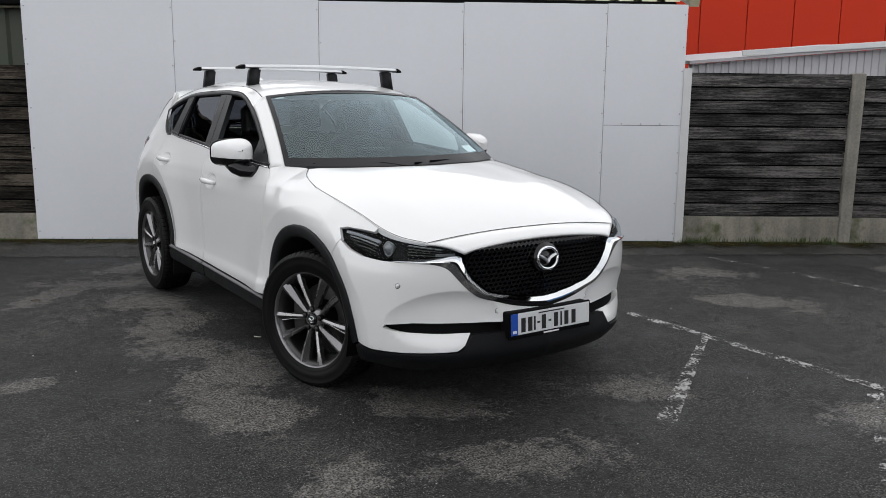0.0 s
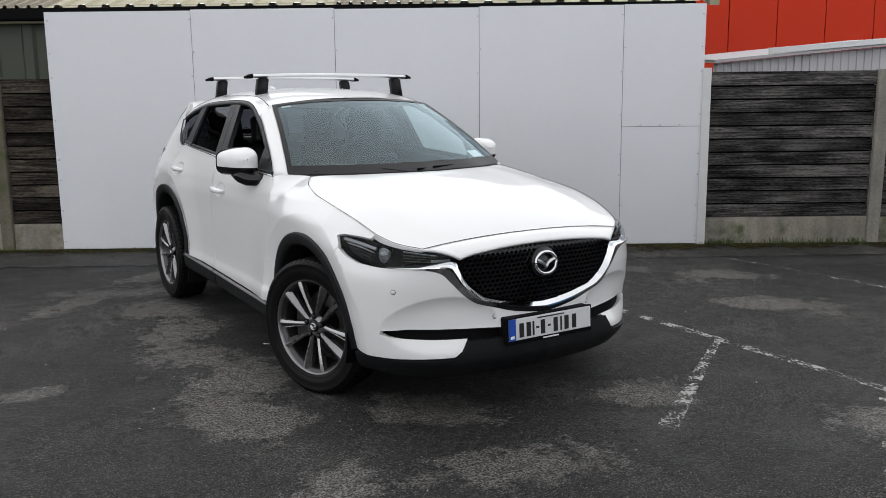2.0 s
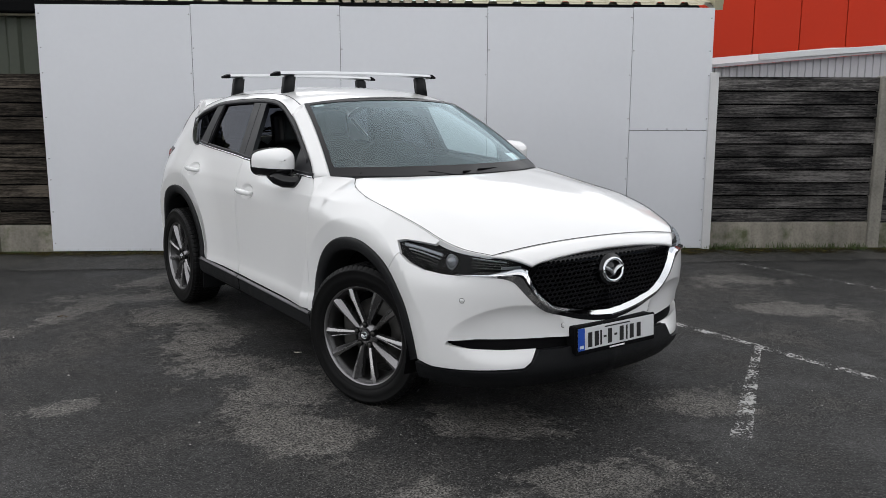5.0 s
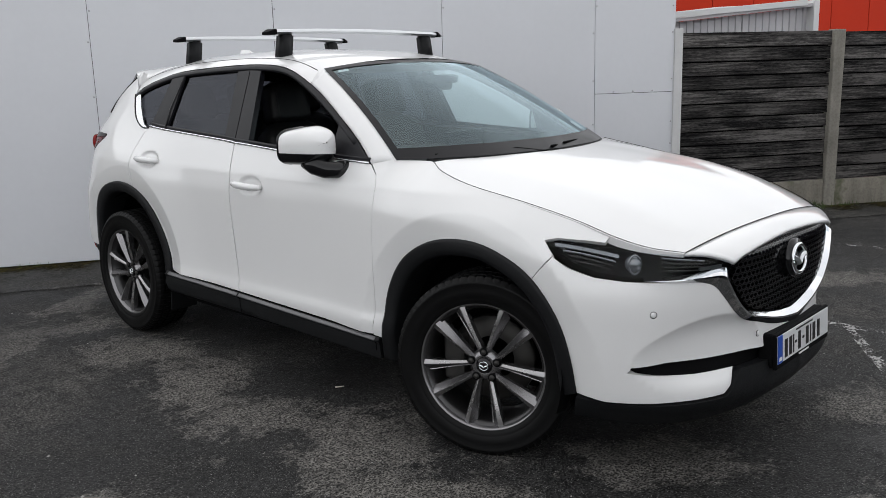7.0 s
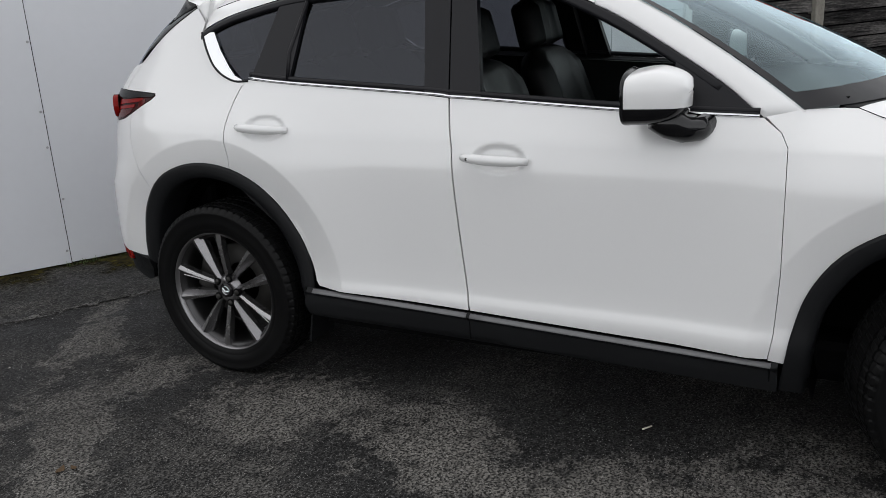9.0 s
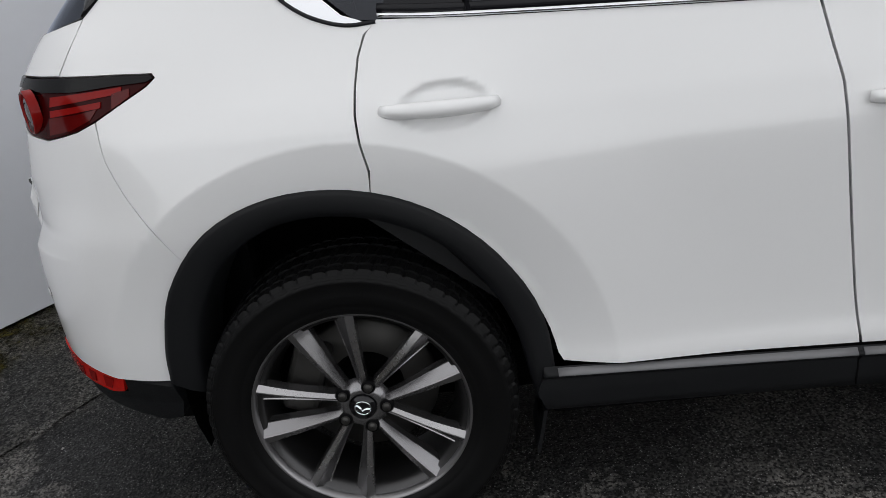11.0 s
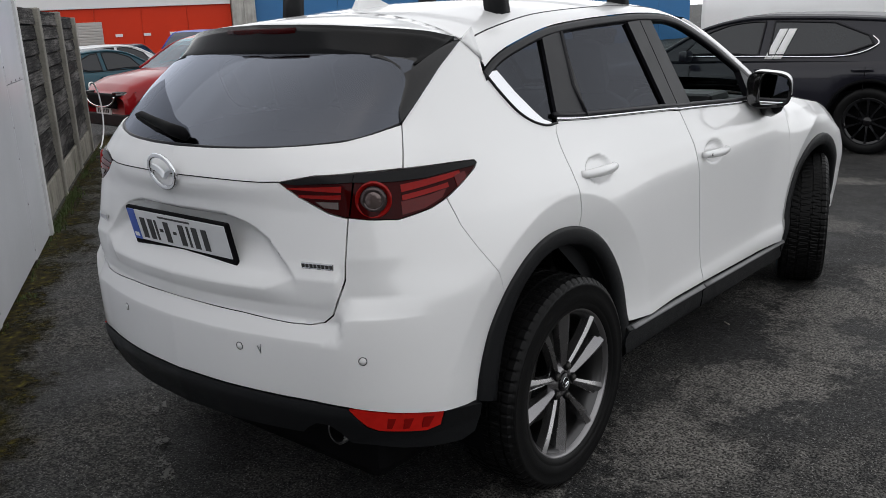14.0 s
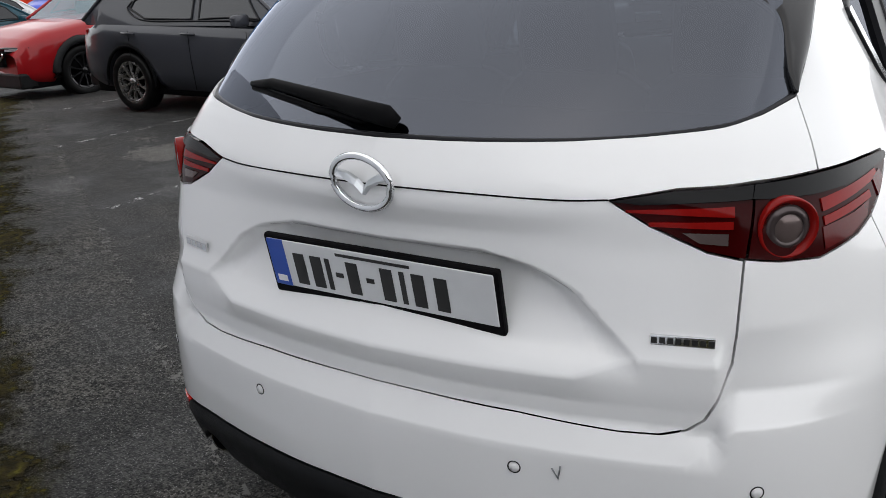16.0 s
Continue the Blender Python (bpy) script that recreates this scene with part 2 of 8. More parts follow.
def moss_mat(name):
    m, nt, b = nodes_of(name)
    v = coords(nt)
    c = ramp_of(nt, noise_of(nt, 22, 6, v), ((0.3, (0.010, 0.008, 0.005)), (0.52, (0.030, 0.024, 0.008)), (0.64, (0.060, 0.052, 0.010)), (0.74, (0.14, 0.125, 0.018))))
    nt.links.new(c, b.inputs["Base Color"])
    f = mix_of(nt, noise_of(nt, 2.6, 6, v), noise_of(nt, 30, 5, v), 0.4)
    dot, far = nt.nodes.new("ShaderNodeVectorMath"), nt.nodes.new("ShaderNodeMath")
    dot.operation, far.operation = "DOT_PRODUCT", "MULTIPLY_ADD"
    dot.inputs[1].default_value = (0.539, 0.842, 0.0)
    far.inputs[1].default_value, far.inputs[2].default_value = 0.55, 0.55 * (0.26 - 2.838)
    nt.links.new(v, dot.inputs[0])
    nt.links.new(dot.outputs["Value"], far.inputs[0])
    near = mix_of(nt, f, far.outputs[0], 1.0, "ADD")
    nt.links.new(ramp_of(nt, near, ((0.47, 0.0), (0.60, 1.0))), b.inputs["Alpha"])
    b.inputs["Roughness"].default_value, b.inputs["Specular IOR Level"].default_value = 0.95, 0.1
    bump_of(nt, b, noise_of(nt, 90, 4, v), 1.0, 0.01)
    return m


def car_paint(name, col):
    """Clear-coated solid paint, even but for a thin film of road dust."""
    m, nt, b = nodes_of(name)
    v = coords(nt)
    film = mix_of(nt, noise_of(nt, 0.9, 1, v), noise_of(nt, 320, 1, v), 0.3)
    nt.links.new(mix_of(nt, [c * 0.985 for c in col], col, film), b.inputs["Base Color"])
    b.inputs["Roughness"].default_value, b.inputs["Coat Weight"].default_value, b.inputs["Coat Roughness"].default_value = 0.32, 0.9, 0.05
    return m


M_PAINT = car_paint("white_car_paint", (0.755, 0.755, 0.755))
M_CLAD = plain("black_textured_plastic", (0.0070, 0.0075, 0.0085), 0.5, 0.0, 0.12, 20, 0.0006, 900, spec=0.21)
M_GLOSS = plain("gloss_black_plastic", (0.006, 0.006, 0.007), 0.10, 0.0, 0.05, 4, rvar=0.03, spec=0.4)
M_RUBBER = plain("tyre_rubber", (0.0050, 0.0050, 0.0052), 0.42, 0.0, 0.3, 12, 0.0006, 300, spec=0.12)
M_ALLOY = plain("gunmetal_alloy", (0.25, 0.245, 0.251), 0.25, 0.9, 0.06, 12, rvar=0.04)
M_RIM = plain("rim_lip_alloy", (0.25, 0.245, 0.25), 0.3, 0.9, 0.06, 12, rvar=0.04)
M_GREYSTRIP = plain("satin_grey_strip", (0.16, 0.16, 0.165), 0.4, 0.0, 0.1, 8, spec=0.4)
M_BARREL = plain("wheel_barrel_alloy", (0.07, 0.069, 0.07), 0.34, 0.9, 0.1, 12, rvar=0.05)
M_CUT = plain("machined_alloy", (0.35, 0.343, 0.346), 0.27, 0.95, 0.05, 20, rvar=0.05)
M_CHROME = plain("chrome", (0.75, 0.76, 0.78), 0.07, 1.0, 0.03, 8, rvar=0.02)
M_DIM = plain("dim_lamp_metal", (0.24, 0.25, 0.26), 0.3, 0.9, 0.1, 20)
M_SATIN = plain("satin_aluminium", (0.62, 0.64, 0.66), 0.33, 0.9, 0.05, 10)
M_DARKMETAL = plain("dark_steel", (0.06, 0.058, 0.055), 0.5, 0.7, 0.3, 20)
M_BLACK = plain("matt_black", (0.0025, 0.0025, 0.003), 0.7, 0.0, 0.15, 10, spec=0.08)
M_TRIM = plain("black_window_trim", (0.007, 0.007, 0.0092), 0.38, 0.0, 0.1, 10, spec=0.24)
M_LEATHER = plain("black_leather", (0.006, 0.006, 0.0065), 0.45, 0.0, 0.2, 14, 0.0008, 260, spec=0.25)
M_CABIN = plain("dark_cabin_plastic", (0.008, 0.0085, 0.0095), 0.6, 0.0, 0.15, 9, 0.0005, 400, spec=0.3)
M_LINER = plain("grey_headliner_cloth", (0.30, 0.30, 0.29), 0.9, 0.0, 0.06, 9)
M_GLASS = clear_glass("windscreen_glass", (0.74, 0.84, 0.84), 0.095, 0.9, (0.80, 0.98, 1.06))
M_PRIV = clear_glass("privacy_glass", (0.085, 0.090, 0.105), 0.098, 0.9, (0.88, 0.94, 1.09))
M_PRIVSIDE = clear_glass("tinted_side_glass", (0.085, 0.090, 0.105), 0.042, 0.34, (0.93, 0.97, 1.08))
M_LENS = clear_glass("headlight_lens", (0.86, 0.88, 0.90), 0.010, 0.15)
M_SIDEPANE = plain("dark_side_pane", (0.012, 0.014, 0.017), 0.06, 0.0, 0.2, 3, spec=0.5, rvar=0.02)
M_CAP = plain("black_lamp_cap", (0.004, 0.004, 0.0045), 0.22, 0.0, 0.05, 4, rvar=0.03, spec=0.16)
M_RED = plain("red_lamp_lens", (0.21, 0.006, 0.005), 0.12, 0.0, 0.25, 9, coat=0.05, spec=0.12, rvar=0.03)
M_REDDARK = plain("smoked_red_lens", (0.030, 0.001, 0.0012), 0.10, 0.0, 0.2, 9, coat=0.0, spec=0.08, rvar=0.02)
M_REDMID = plain("deep_red_lens", (0.085, 0.002, 0.002), 0.10, 0.0, 0.3, 12, coat=0.1, spec=0.2, rvar=0.03)
M_REDBRIGHT = plain("red_reflector", (0.46, 0.012, 0.008), 0.16, 0.0, 0.3, 30, coat=0.15, spec=0.25)
M_BOWL = plain("dim_lamp_bowl", (0.075, 0.058, 0.058), 0.2, 0.5, 0.2, 20)
M_CLEARLAMP = plain("clear_lamp_bowl", (0.15, 0.115, 0.11), 0.18, 0.5, 0.2, 20)
M_MIRROR = plain("mirror_silver", (0.9, 0.9, 0.9), 0.01, 1.0, 0.0, 5, rvar=0.0)
M_PLATE = plain("white_plate_plastic", (0.62, 0.63, 0.64), 0.35, 0.0, 0.05, 30)
M_PLATEBLUE = plain("blue_plate_band", (0.015, 0.07, 0.38), 0.35, 0.0, 0.05, 30)
M_INK = plain("black_ink", (0.012, 0.012, 0.012), 0.45, 0.0, 0.05, 30)
M_WHITEINK = plain("white_ink", (0.75, 0.75, 0.75), 0.5, 0.0, 0.05, 30)
M_SENSOR = plain("white_sensor_disc", (0.7, 0.7, 0.7), 0.35, 0.0, 0.03, 30)
M_ASPHALT = asphalt_mat("worn_asphalt", (0.0026, 0.0026, 0.0028), (0.041, 0.0402, 0.0396), (0.240, 0.227, 0.209), 0.52, DUST)
M_STRIP = asphalt_mat("rough_gutter_tarmac", (0.003, 0.003, 0.0028), (0.066, 0.064, 0.060), (0.125, 0.118, 0.106), 0.52)
M_LINE = worn_paint("worn_white_line", (0.44, 0.44, 0.43), 0.49, 0.57)
M_EDGE = worn_paint("worn_concrete_edge", (0.130, 0.126, 0.118), 0.49, 0.58)
M_LINE2 = worn_paint("faint_white_line", (0.5, 0.5, 0.49), 0.52, 0.60)
M_MOSS = moss_mat("moss")
M_GRASS = plain("short_grass", (0.055, 0.085, 0.018), 0.8, 0.0, 0.4, 9)
M_BUTT = plain("pale_wood_splinter", (0.58, 0.53, 0.46), 0.8, 0.0, 0.2, 60)
M_LEAF = plain("dry_brown_leaf", (0.085, 0.05, 0.022), 0.8, 0.0, 0.3, 40)
M_STONE = plain("pale_grit", (0.34, 0.33, 0.31), 0.9, 0.0, 0.3, 30)
M_HOARD = plain("white_hoarding_sheet", (0.66, 0.672, 0.705), 0.24, 0.0, 0.05, 1.2, 0.0015, 1.1, rvar=0.05)
M_HOARDEDGE = plain("hoarding_edge", (0.60, 0.60, 0.60), 0.5, 0.0, 0.1, 6)
M_BOLT = plain("zinc_bolt", (0.4, 0.4, 0.41), 0.4, 0.8, 0.2, 30)
M_WOOD = wood_mat("weathered_black_board", (0.0055, 0.0052, 0.0055), (0.130, 0.123, 0.118))
M_WOODOLD = wood_mat("old_brown_board", (0.005, 0.0042, 0.0035), (0.085, 0.072, 0.058))
M_POSTOLD = concrete_mat("mossy_concrete_post", (0.13, 0.115, 0.085), 0.10)
M_POST = concrete_mat("concrete_post", (0.26, 0.245, 0.212))
M_GRAVEL = concrete_mat("stained_concrete_board", (0.27, 0.25, 0.21), 0.06)
M_GREENCLAD = plain("dark_green_cladding", (0.045, 0.055, 0.035), 0.5, 0.0, 0.25, 1.5)
M_ROOFSHEET = plain("buff_roof_sheet", (0.42, 0.39, 0.27), 0.55, 0.0, 0.2, 1.2, 0.0008, 80)
M_ROOFSTAIN = plain("lichen_roof_sheet", (0.33, 0.29, 0.23), 0.75, 0.0, 0.45, 7.0)
M_REDCLAD = plain("red_wall_cladding", (0.58, 0.034, 0.008), 0.55, 0.0, 0.07, 0.7, spec=0.2)
M_GREYSHED = plain("pale_grey_sheeting", (0.50, 0.49, 0.51), 0.5, 0.0, 0.15, 1.5)
M_WHITECLAD = plain("white_fascia", (0.7, 0.7, 0.7), 0.5, 0.0, 0.06, 1.0)
M_SHUTTER = plain("roller_shutter", (0.42, 0.40, 0.38), 0.5, 0.0, 0.12, 2.0)
M_BLUECLAD = plain("blue_wall_cladding", (0.02, 0.14, 0.34), 0.5, 0.0, 0.1, 1.0)
M_RENDER = concrete_mat("grey_render", (0.42, 0.41, 0.38))

# ---- building helpers ----
def mesh_from(name, verts, faces, smooth=False):
    me = bpy.data.meshes.new(name)
    me.from_pydata([tuple(map(float, v)) for v in verts], [], faces)
    if smooth:
        me.polygons.foreach_set("use_smooth", [True] * len(me.polygons))
    me.update()
    return me


def bm_mesh(name, bm, smooth=False):
    bmesh.ops.recalc_face_normals(bm, faces=bm.faces)
    me = bpy.data.meshes.new(name)
    bm.to_mesh(me)
    bm.free()
    if smooth:
        me.polygons.foreach_set("use_smooth", [True] * len(me.polygons))
    return me


def part(name, me, material, parent=None, label="", m=None):
    ob = new(name, me)
    if material is not None and not me.materials:
        me.materials.append(material)
    if parent is not None:
        ob.parent = parent
    if m is not None:
        ob.matrix_basis = m
    if label:
        ob["label"] = label
    return ob


def root(name, m, label, category, group="", kind=""):
    ob = new(name)
    ob.matrix_basis = m
    return tagged(ob, label, category, group, kind)


def add_box(bm, x0, x1, y0, y1, z0, z1, bevel=0.0, m=None):
    r = bmesh.ops.create_cube(bm, size=1.0)
    vs = r["verts"]
    for v in vs:
        v.co = Vector((x0 + (v.co.x + 0.5) * (x1 - x0), y0 + (v.co.y + 0.5) * (y1 - y0), z0 + (v.co.z + 0.5) * (z1 - z0)))
    if bevel:
        es = list({e for v in vs for e in v.link_edges})
        r2 = bmesh.ops.bevel(bm, geom=es, offset=bevel, segments=2, affect="EDGES", profile=0.5)
        vs = list({v for f in r2["faces"] for v in f.verts} | {v for v in vs if v.is_valid})
    if m is not None:
        bmesh.ops.transform(bm, matrix=m, verts=vs)
    return vs


def box_mesh(name, x0, x1, y0, y1, z0, z1, bevel=0.0):
    bm = bmesh.new()
    add_box(bm, x0, x1, y0, y1, z0, z1, bevel)
    return bm_mesh(name, bm)


def add_cyl(bm, r0, r1, h, seg=16, m=None):
    r = bmesh.ops.create_cone(bm, cap_ends=True, segments=seg, radius1=r0, radius2=r1, depth=h, matrix=m or Matrix())
    return r["verts"]


def tube(name, pts, rad, seg=8, closed=False, smooth=True):
    """A round bar along a line of points."""
    P = [Vector(p) for p in pts]
    n = len(P)
    verts, faces = [], []
    up = Vector((0, 0, 1))
    for i, p in enumerate(P):
        a, b = (P[(i - 1) % n], P[(i + 1) % n]) if closed else (P[max(0, i - 1)], P[min(n - 1, i + 1)])
        tdir = (b - a).normalized()
        s = tdir.cross(up)
        s = s.normalized() if s.length > 1e-3 else Vector((1, 0, 0))
        u = s.cross(tdir)
        rr = rad[i] if isinstance(rad, (list, tuple)) else rad
        verts += [p + rr * (math.cos(k * math.tau / seg) * s + math.sin(k * math.tau / seg) * u) for k in range(seg)]
    for i in range(n if closed else n - 1):
        for k in range(seg):
            a, b = i * seg, ((i + 1) % n) * seg
            faces.append((a + k, a + (k + 1) % seg, b + (k + 1) % seg, b + k))
    if not closed:
        faces += [tuple(reversed(range(seg))), tuple(range((n - 1) * seg, n * seg))]
    return mesh_from(name, verts, faces, smooth)


def smoothstep(a, b, x):
    t = np.clip((np.asarray(x, float) - a) / (b - a), 0, 1)
    return t * t * (3 - 2 * t)


def spline(pts, per=8):
    """A smooth line through points of any dimension."""
    P = [np.array(p, float) for p in pts]
    P = [2 * P[0] - P[1]] + P + [2 * P[-1] - P[-2]]
    out = []
    for i in range(1, len(P) - 2):
        a, b, c, d = P[i - 1], P[i], P[i + 1], P[i + 2]
        for k in range(per):
            t = k / per
            out.append(0.5 * (2 * b + (c - a) * t + (2 * a - 5 * b + 4 * c - d) * t * t + (3 * b - a - 3 * c + d) * t ** 3))
    out.append(P[-2])
    return [tuple(p) for p in out]


# ---- the yard ----
WALL_D, WALL_N, WALL_OFF = Vector((0.842, -0.539, 0)), Vector((0.539, 0.842, 0)), 2.838
WALL_TURN = math.degrees(math.atan2(-0.539, 0.842))


def along(a, b=0.0, z=0.0):
    """A place by the distance along the boundary and behind its face."""
    p = WALL_D * a + WALL_N * (WALL_OFF + b)
    return Vector((p.x, p.y, z))


def wall_pose(a, b=0.0, z=0.0):
    p = along(a, b, z)
    return pose(p.x, p.y, p.z, 0, 0, WALL_TURN)


def ground_z(x, y):
    """The yard is level round the car and falls away eastwards."""
    return -0.026 * max(0.0, x - 5.0) * min(1.0, max(0.0, x - 5.0) / 6.0) if x < 60 else -0.026 * 55


def build_ground():
    xs = [-1200, -300, -90, -40, -20] + list(np.arange(-12, 16.1, 1.0)) + [18, 21, 25, 30, 36, 44, 60, 120, 400, 1500]
    ys = [-1200, -300, -90, -40, -24] + list(np.arange(-16, 12.1, 1.0)) + [16, 24, 40, 90, 300, 1500]
    verts = [(x, y, ground_z(x, y)) for y in ys for x in xs]
    w = len(xs)
    faces = [(j * w + i, j * w + i + 1, (j + 1) * w + i + 1, (j + 1) * w + i) for j in range(len(ys) - 1) for i in range(w - 1)]
    g = part("ground", mesh_from("ground", verts, faces, True), M_ASPHALT)
    tagged(g, "worn dark asphalt yard with dusty grey stains", "ground", kind="structure")


build_ground()


def sheet(name, corners, lift, material, label, category="marking", steps=10):
    """A thin layer that lies on the ground: a quad split into cells."""
    c = [Vector(p) for p in corners]
    verts, faces = [], []
    for j in range(steps + 1):
        for i in range(3):
            a, b = c[0].lerp(c[1], i / 2), c[3].lerp(c[2], i / 2)
            p = a.lerp(b, j / steps)
            verts.append((p.x, p.y, ground_z(p.x, p.y) + lift))
    for j in range(steps):
        for i in range(2):
            k = j * 3 + i
            faces.append((k, k + 1, k + 4, k + 3))
    me = mesh_from(name, verts, faces)
    ob = part(name, me, material)
    return tagged(ob, label, category, kind="structure")


def line(x0, y0, x1, y1, w0, w1, material, label):
    d = Vector((x1 - x0, y1 - y0)).normalized()
    n = Vector((-d.y, d.x))
    cs = [(x0 + n.x * w0 / 2, y0 + n.y * w0 / 2), (x0 - n.x * w0 / 2, y0 - n.y * w0 / 2), (x1 - n.x * w1 / 2, y1 - n.y * w1 / 2), (x1 + n.x * w1 / 2, y1 + n.y * w1 / 2)]
    sheet("painted_line", [(x, y, 0) for x, y in cs], 0.004, material, label)


line(1.71, -0.9, 1.60, -5.4, 0.07, 0.09, M_LINE, "worn white painted bay line on asphalt")
line(1.66, -1.93, 0.30, -2.78, 0.045, 0.10, M_LINE, "short worn white line meeting a bay line")
line(1.62, -3.07, 0.55, -3.75, 0.08, 0.10, M_LINE2, "short worn pale line beside a bay line")
line(3.97, -0.1, 4.03, -4.9, 0.07, 0.07, M_LINE2, "faint white bay line on asphalt")
line(6.28, -1.36, 6.0, -6.0, 0.07, 0.07, M_LINE2, "faint white bay line on asphalt")
line(8.55, -2.8, 8.3, -7.4, 0.07, 0.07, M_LINE2, "faint white bay line on asphalt")
line(-0.75, -4.6, -0.95, -9.0, 0.07, 0.07, M_LINE2, "faint white bay line on asphalt")

s0, s1 = along(-7, -1.04), along(11.5, -0.43)
e0, e1 = along(-7, 0.3), along(11.5, 0.3)
tagged(sheet("gutter_strip", [tuple(s0), tuple(e0), tuple(e1), tuple(s1)], 0.006, M_STRIP, "rough older tarmac strip beside the boundary", "ground", 40), kind="structure")
tagged(sheet("gutter_edge", [tuple(along(-7, -1.075)), tuple(along(-7, -1.015)), tuple(along(11.5, -0.405)), tuple(along(11.5, -0.465))], 0.009, M_EDGE, "broken pale concrete edge of the tarmac strip", "edging", 60), kind="structure")
m0, m1 = along(-7, -0.64), along(11.5, -0.60)
tagged(sheet("moss_band", [tuple(m0), tuple(along(-7, 0.02)), tuple(along(11.5, 0.02)), tuple(m1)], 0.011, M_MOSS, "patchy green and brown moss along the boundary", "moss", 40), kind="stuff")


def build_hoarding():
    """White sheet boarding fixed over the boundary, in upright panels with screwed joints."""
    h = root("wall_hoarding", wall_pose(0), "glossy white sheet hoarding with screwed panel joints", "hoarding", kind="structure")
    edges = [-3.30, -1.83, -0.39, 1.06, 2.51, 3.33]
    for i, (a, b) in enumerate(zip(edges, edges[1:])):
        spans = ((0.02, 1.228), (1.232, 2.44)) if i == 4 else ((0.02 + 0.004 * i, 2.425 + 0.01 * (i % 2)),)
        for z0, z1 in spans:
            part("panel", box_mesh("panel", a + 0.002, b - 0.002, -0.012 - 0.0012 * (i % 3), 0.0, z0, z1, 0.002), M_HOARD, h)
    part("edge_board", box_mesh("edge_board", 3.315, 3.40, -0.035, 0.10, 0.0, 1.81, 0.003), M_HOARDEDGE, h)
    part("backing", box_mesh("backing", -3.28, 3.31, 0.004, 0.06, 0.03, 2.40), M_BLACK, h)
    bolt = bmesh.new()
    add_cyl(bolt, 0.008, 0.006, 0.006, 8, Matrix.Rotation(radians(90), 4, "X"))
    bolt_me = bm_mesh("bolt", bolt)
    for a in edges:
        for z in (0.10, 0.42, 0.74, 0.95, 1.35, 1.78, 2.02, 2.34):
            part("bolt", bolt_me, M_BOLT, h, m=pose(a + (0.03 if a < -3 else -0.03 if a > 3.2 else 0.016 * (1 if z * 10 % 2 < 1 else -1)), -0.017, z))
    for a in (2.70, 2.9, 3.1):
        part("bolt", bolt_me, M_BOLT, h, m=pose(a, -0.017, 1.245))


build_hoarding()


def build_fence(name, a0, posts, label, board_mat, post_mat):
    """Concrete posts, a concrete board at the foot and weathered boards between the posts."""
    f = root(name, wall_pose(0, 0.08), label, "fence", kind="structure")
    rng = random.Random(len(posts) + int(a0 * 10))
    pm = box_mesh("post", -0.065, 0.065, -0.06, 0.06, -0.25, 1.79, 0.012)
    for a in posts:
        p = along(a, 0.08)
        part("post", pm, post_mat, f, m=pose(a, 0.0, ground_z(p.x, p.y) + rng.uniform(-0.01, 0.01), 0, rng.uniform(-0.5, 0.5), 0))
    ends = [a0] + list(posts)
    for a, b in zip(ends, ends[1:]):
        g = ground_z(along((a + b) / 2, 0).x, 0)
        part("gravel_board", box_mesh("gravel_board", a + 0.05, b - 0.05, -0.03, 0.03, g - 0.15, g + 0.275, 0.008), M_GRAVEL, f)
        bm = bmesh.new()
        add_box(bm, -(b - a) / 2 + 0.05, (b - a) / 2 - 0.05, -0.011, 0.011, -0.0605, 0.0605, 0.003)
        board = bm_mesh("board", bm)
        for k in range(11):
            part("board", board, board_mat, f, m=pose((a + b) / 2, rng.uniform(-0.004, 0.004), g + 0.35 + 0.1345 * k, rng.uniform(-7, -3), rng.uniform(-0.12, 0.12), 0))
        # black sheet added behind the boards, so the gaps show dark as in shade
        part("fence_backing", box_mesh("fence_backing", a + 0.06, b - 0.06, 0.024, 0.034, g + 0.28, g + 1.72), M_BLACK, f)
        part("capping", box_mesh("capping", a + 0.05, b - 0.05, -0.012, 0.012, g + 1.745, g + 1.772, 0.003), board_mat, f)
    return f


build_fence("fence_east", 3.36, [5.17, 7.02, 8.88], "weathered black board fence with concrete posts and foot boards", M_WOOD, M_POST)
build_fence("fence_west", -9.4, [-7.55, -5.72, -3.90, -2.0], "old dark board fence with mossy concrete posts", M_WOODOLD, M_POSTOLD)


def corrugated(name, width, height, pitch, depth, top=None):
    """A ribbed sheet in the xz plane, ribs upright; top gives the upper edge's height by x."""
    verts, faces = [], []
    n = int(width / pitch)
    prof = ((0.0, 0.0), (0.30, 0.0), (0.38, -1.0), (0.62, -1.0), (0.70, 0.0))
    for i in range(n):
        for u, d in prof:
            x = (i + u) * pitch
            z1 = top(x) if top else height
            verts += [(x, d * depth, 0.0), (x, d * depth, z1)]
    verts += [(n * pitch, 0.0, 0.0), (n * pitch, 0.0, top(n * pitch) if top else height)]
    for k in range(len(verts) // 2 - 1):
        faces.append((2 * k, 2 * k + 2, 2 * k + 3, 2 * k + 1))
    return mesh_from(name, verts, faces)


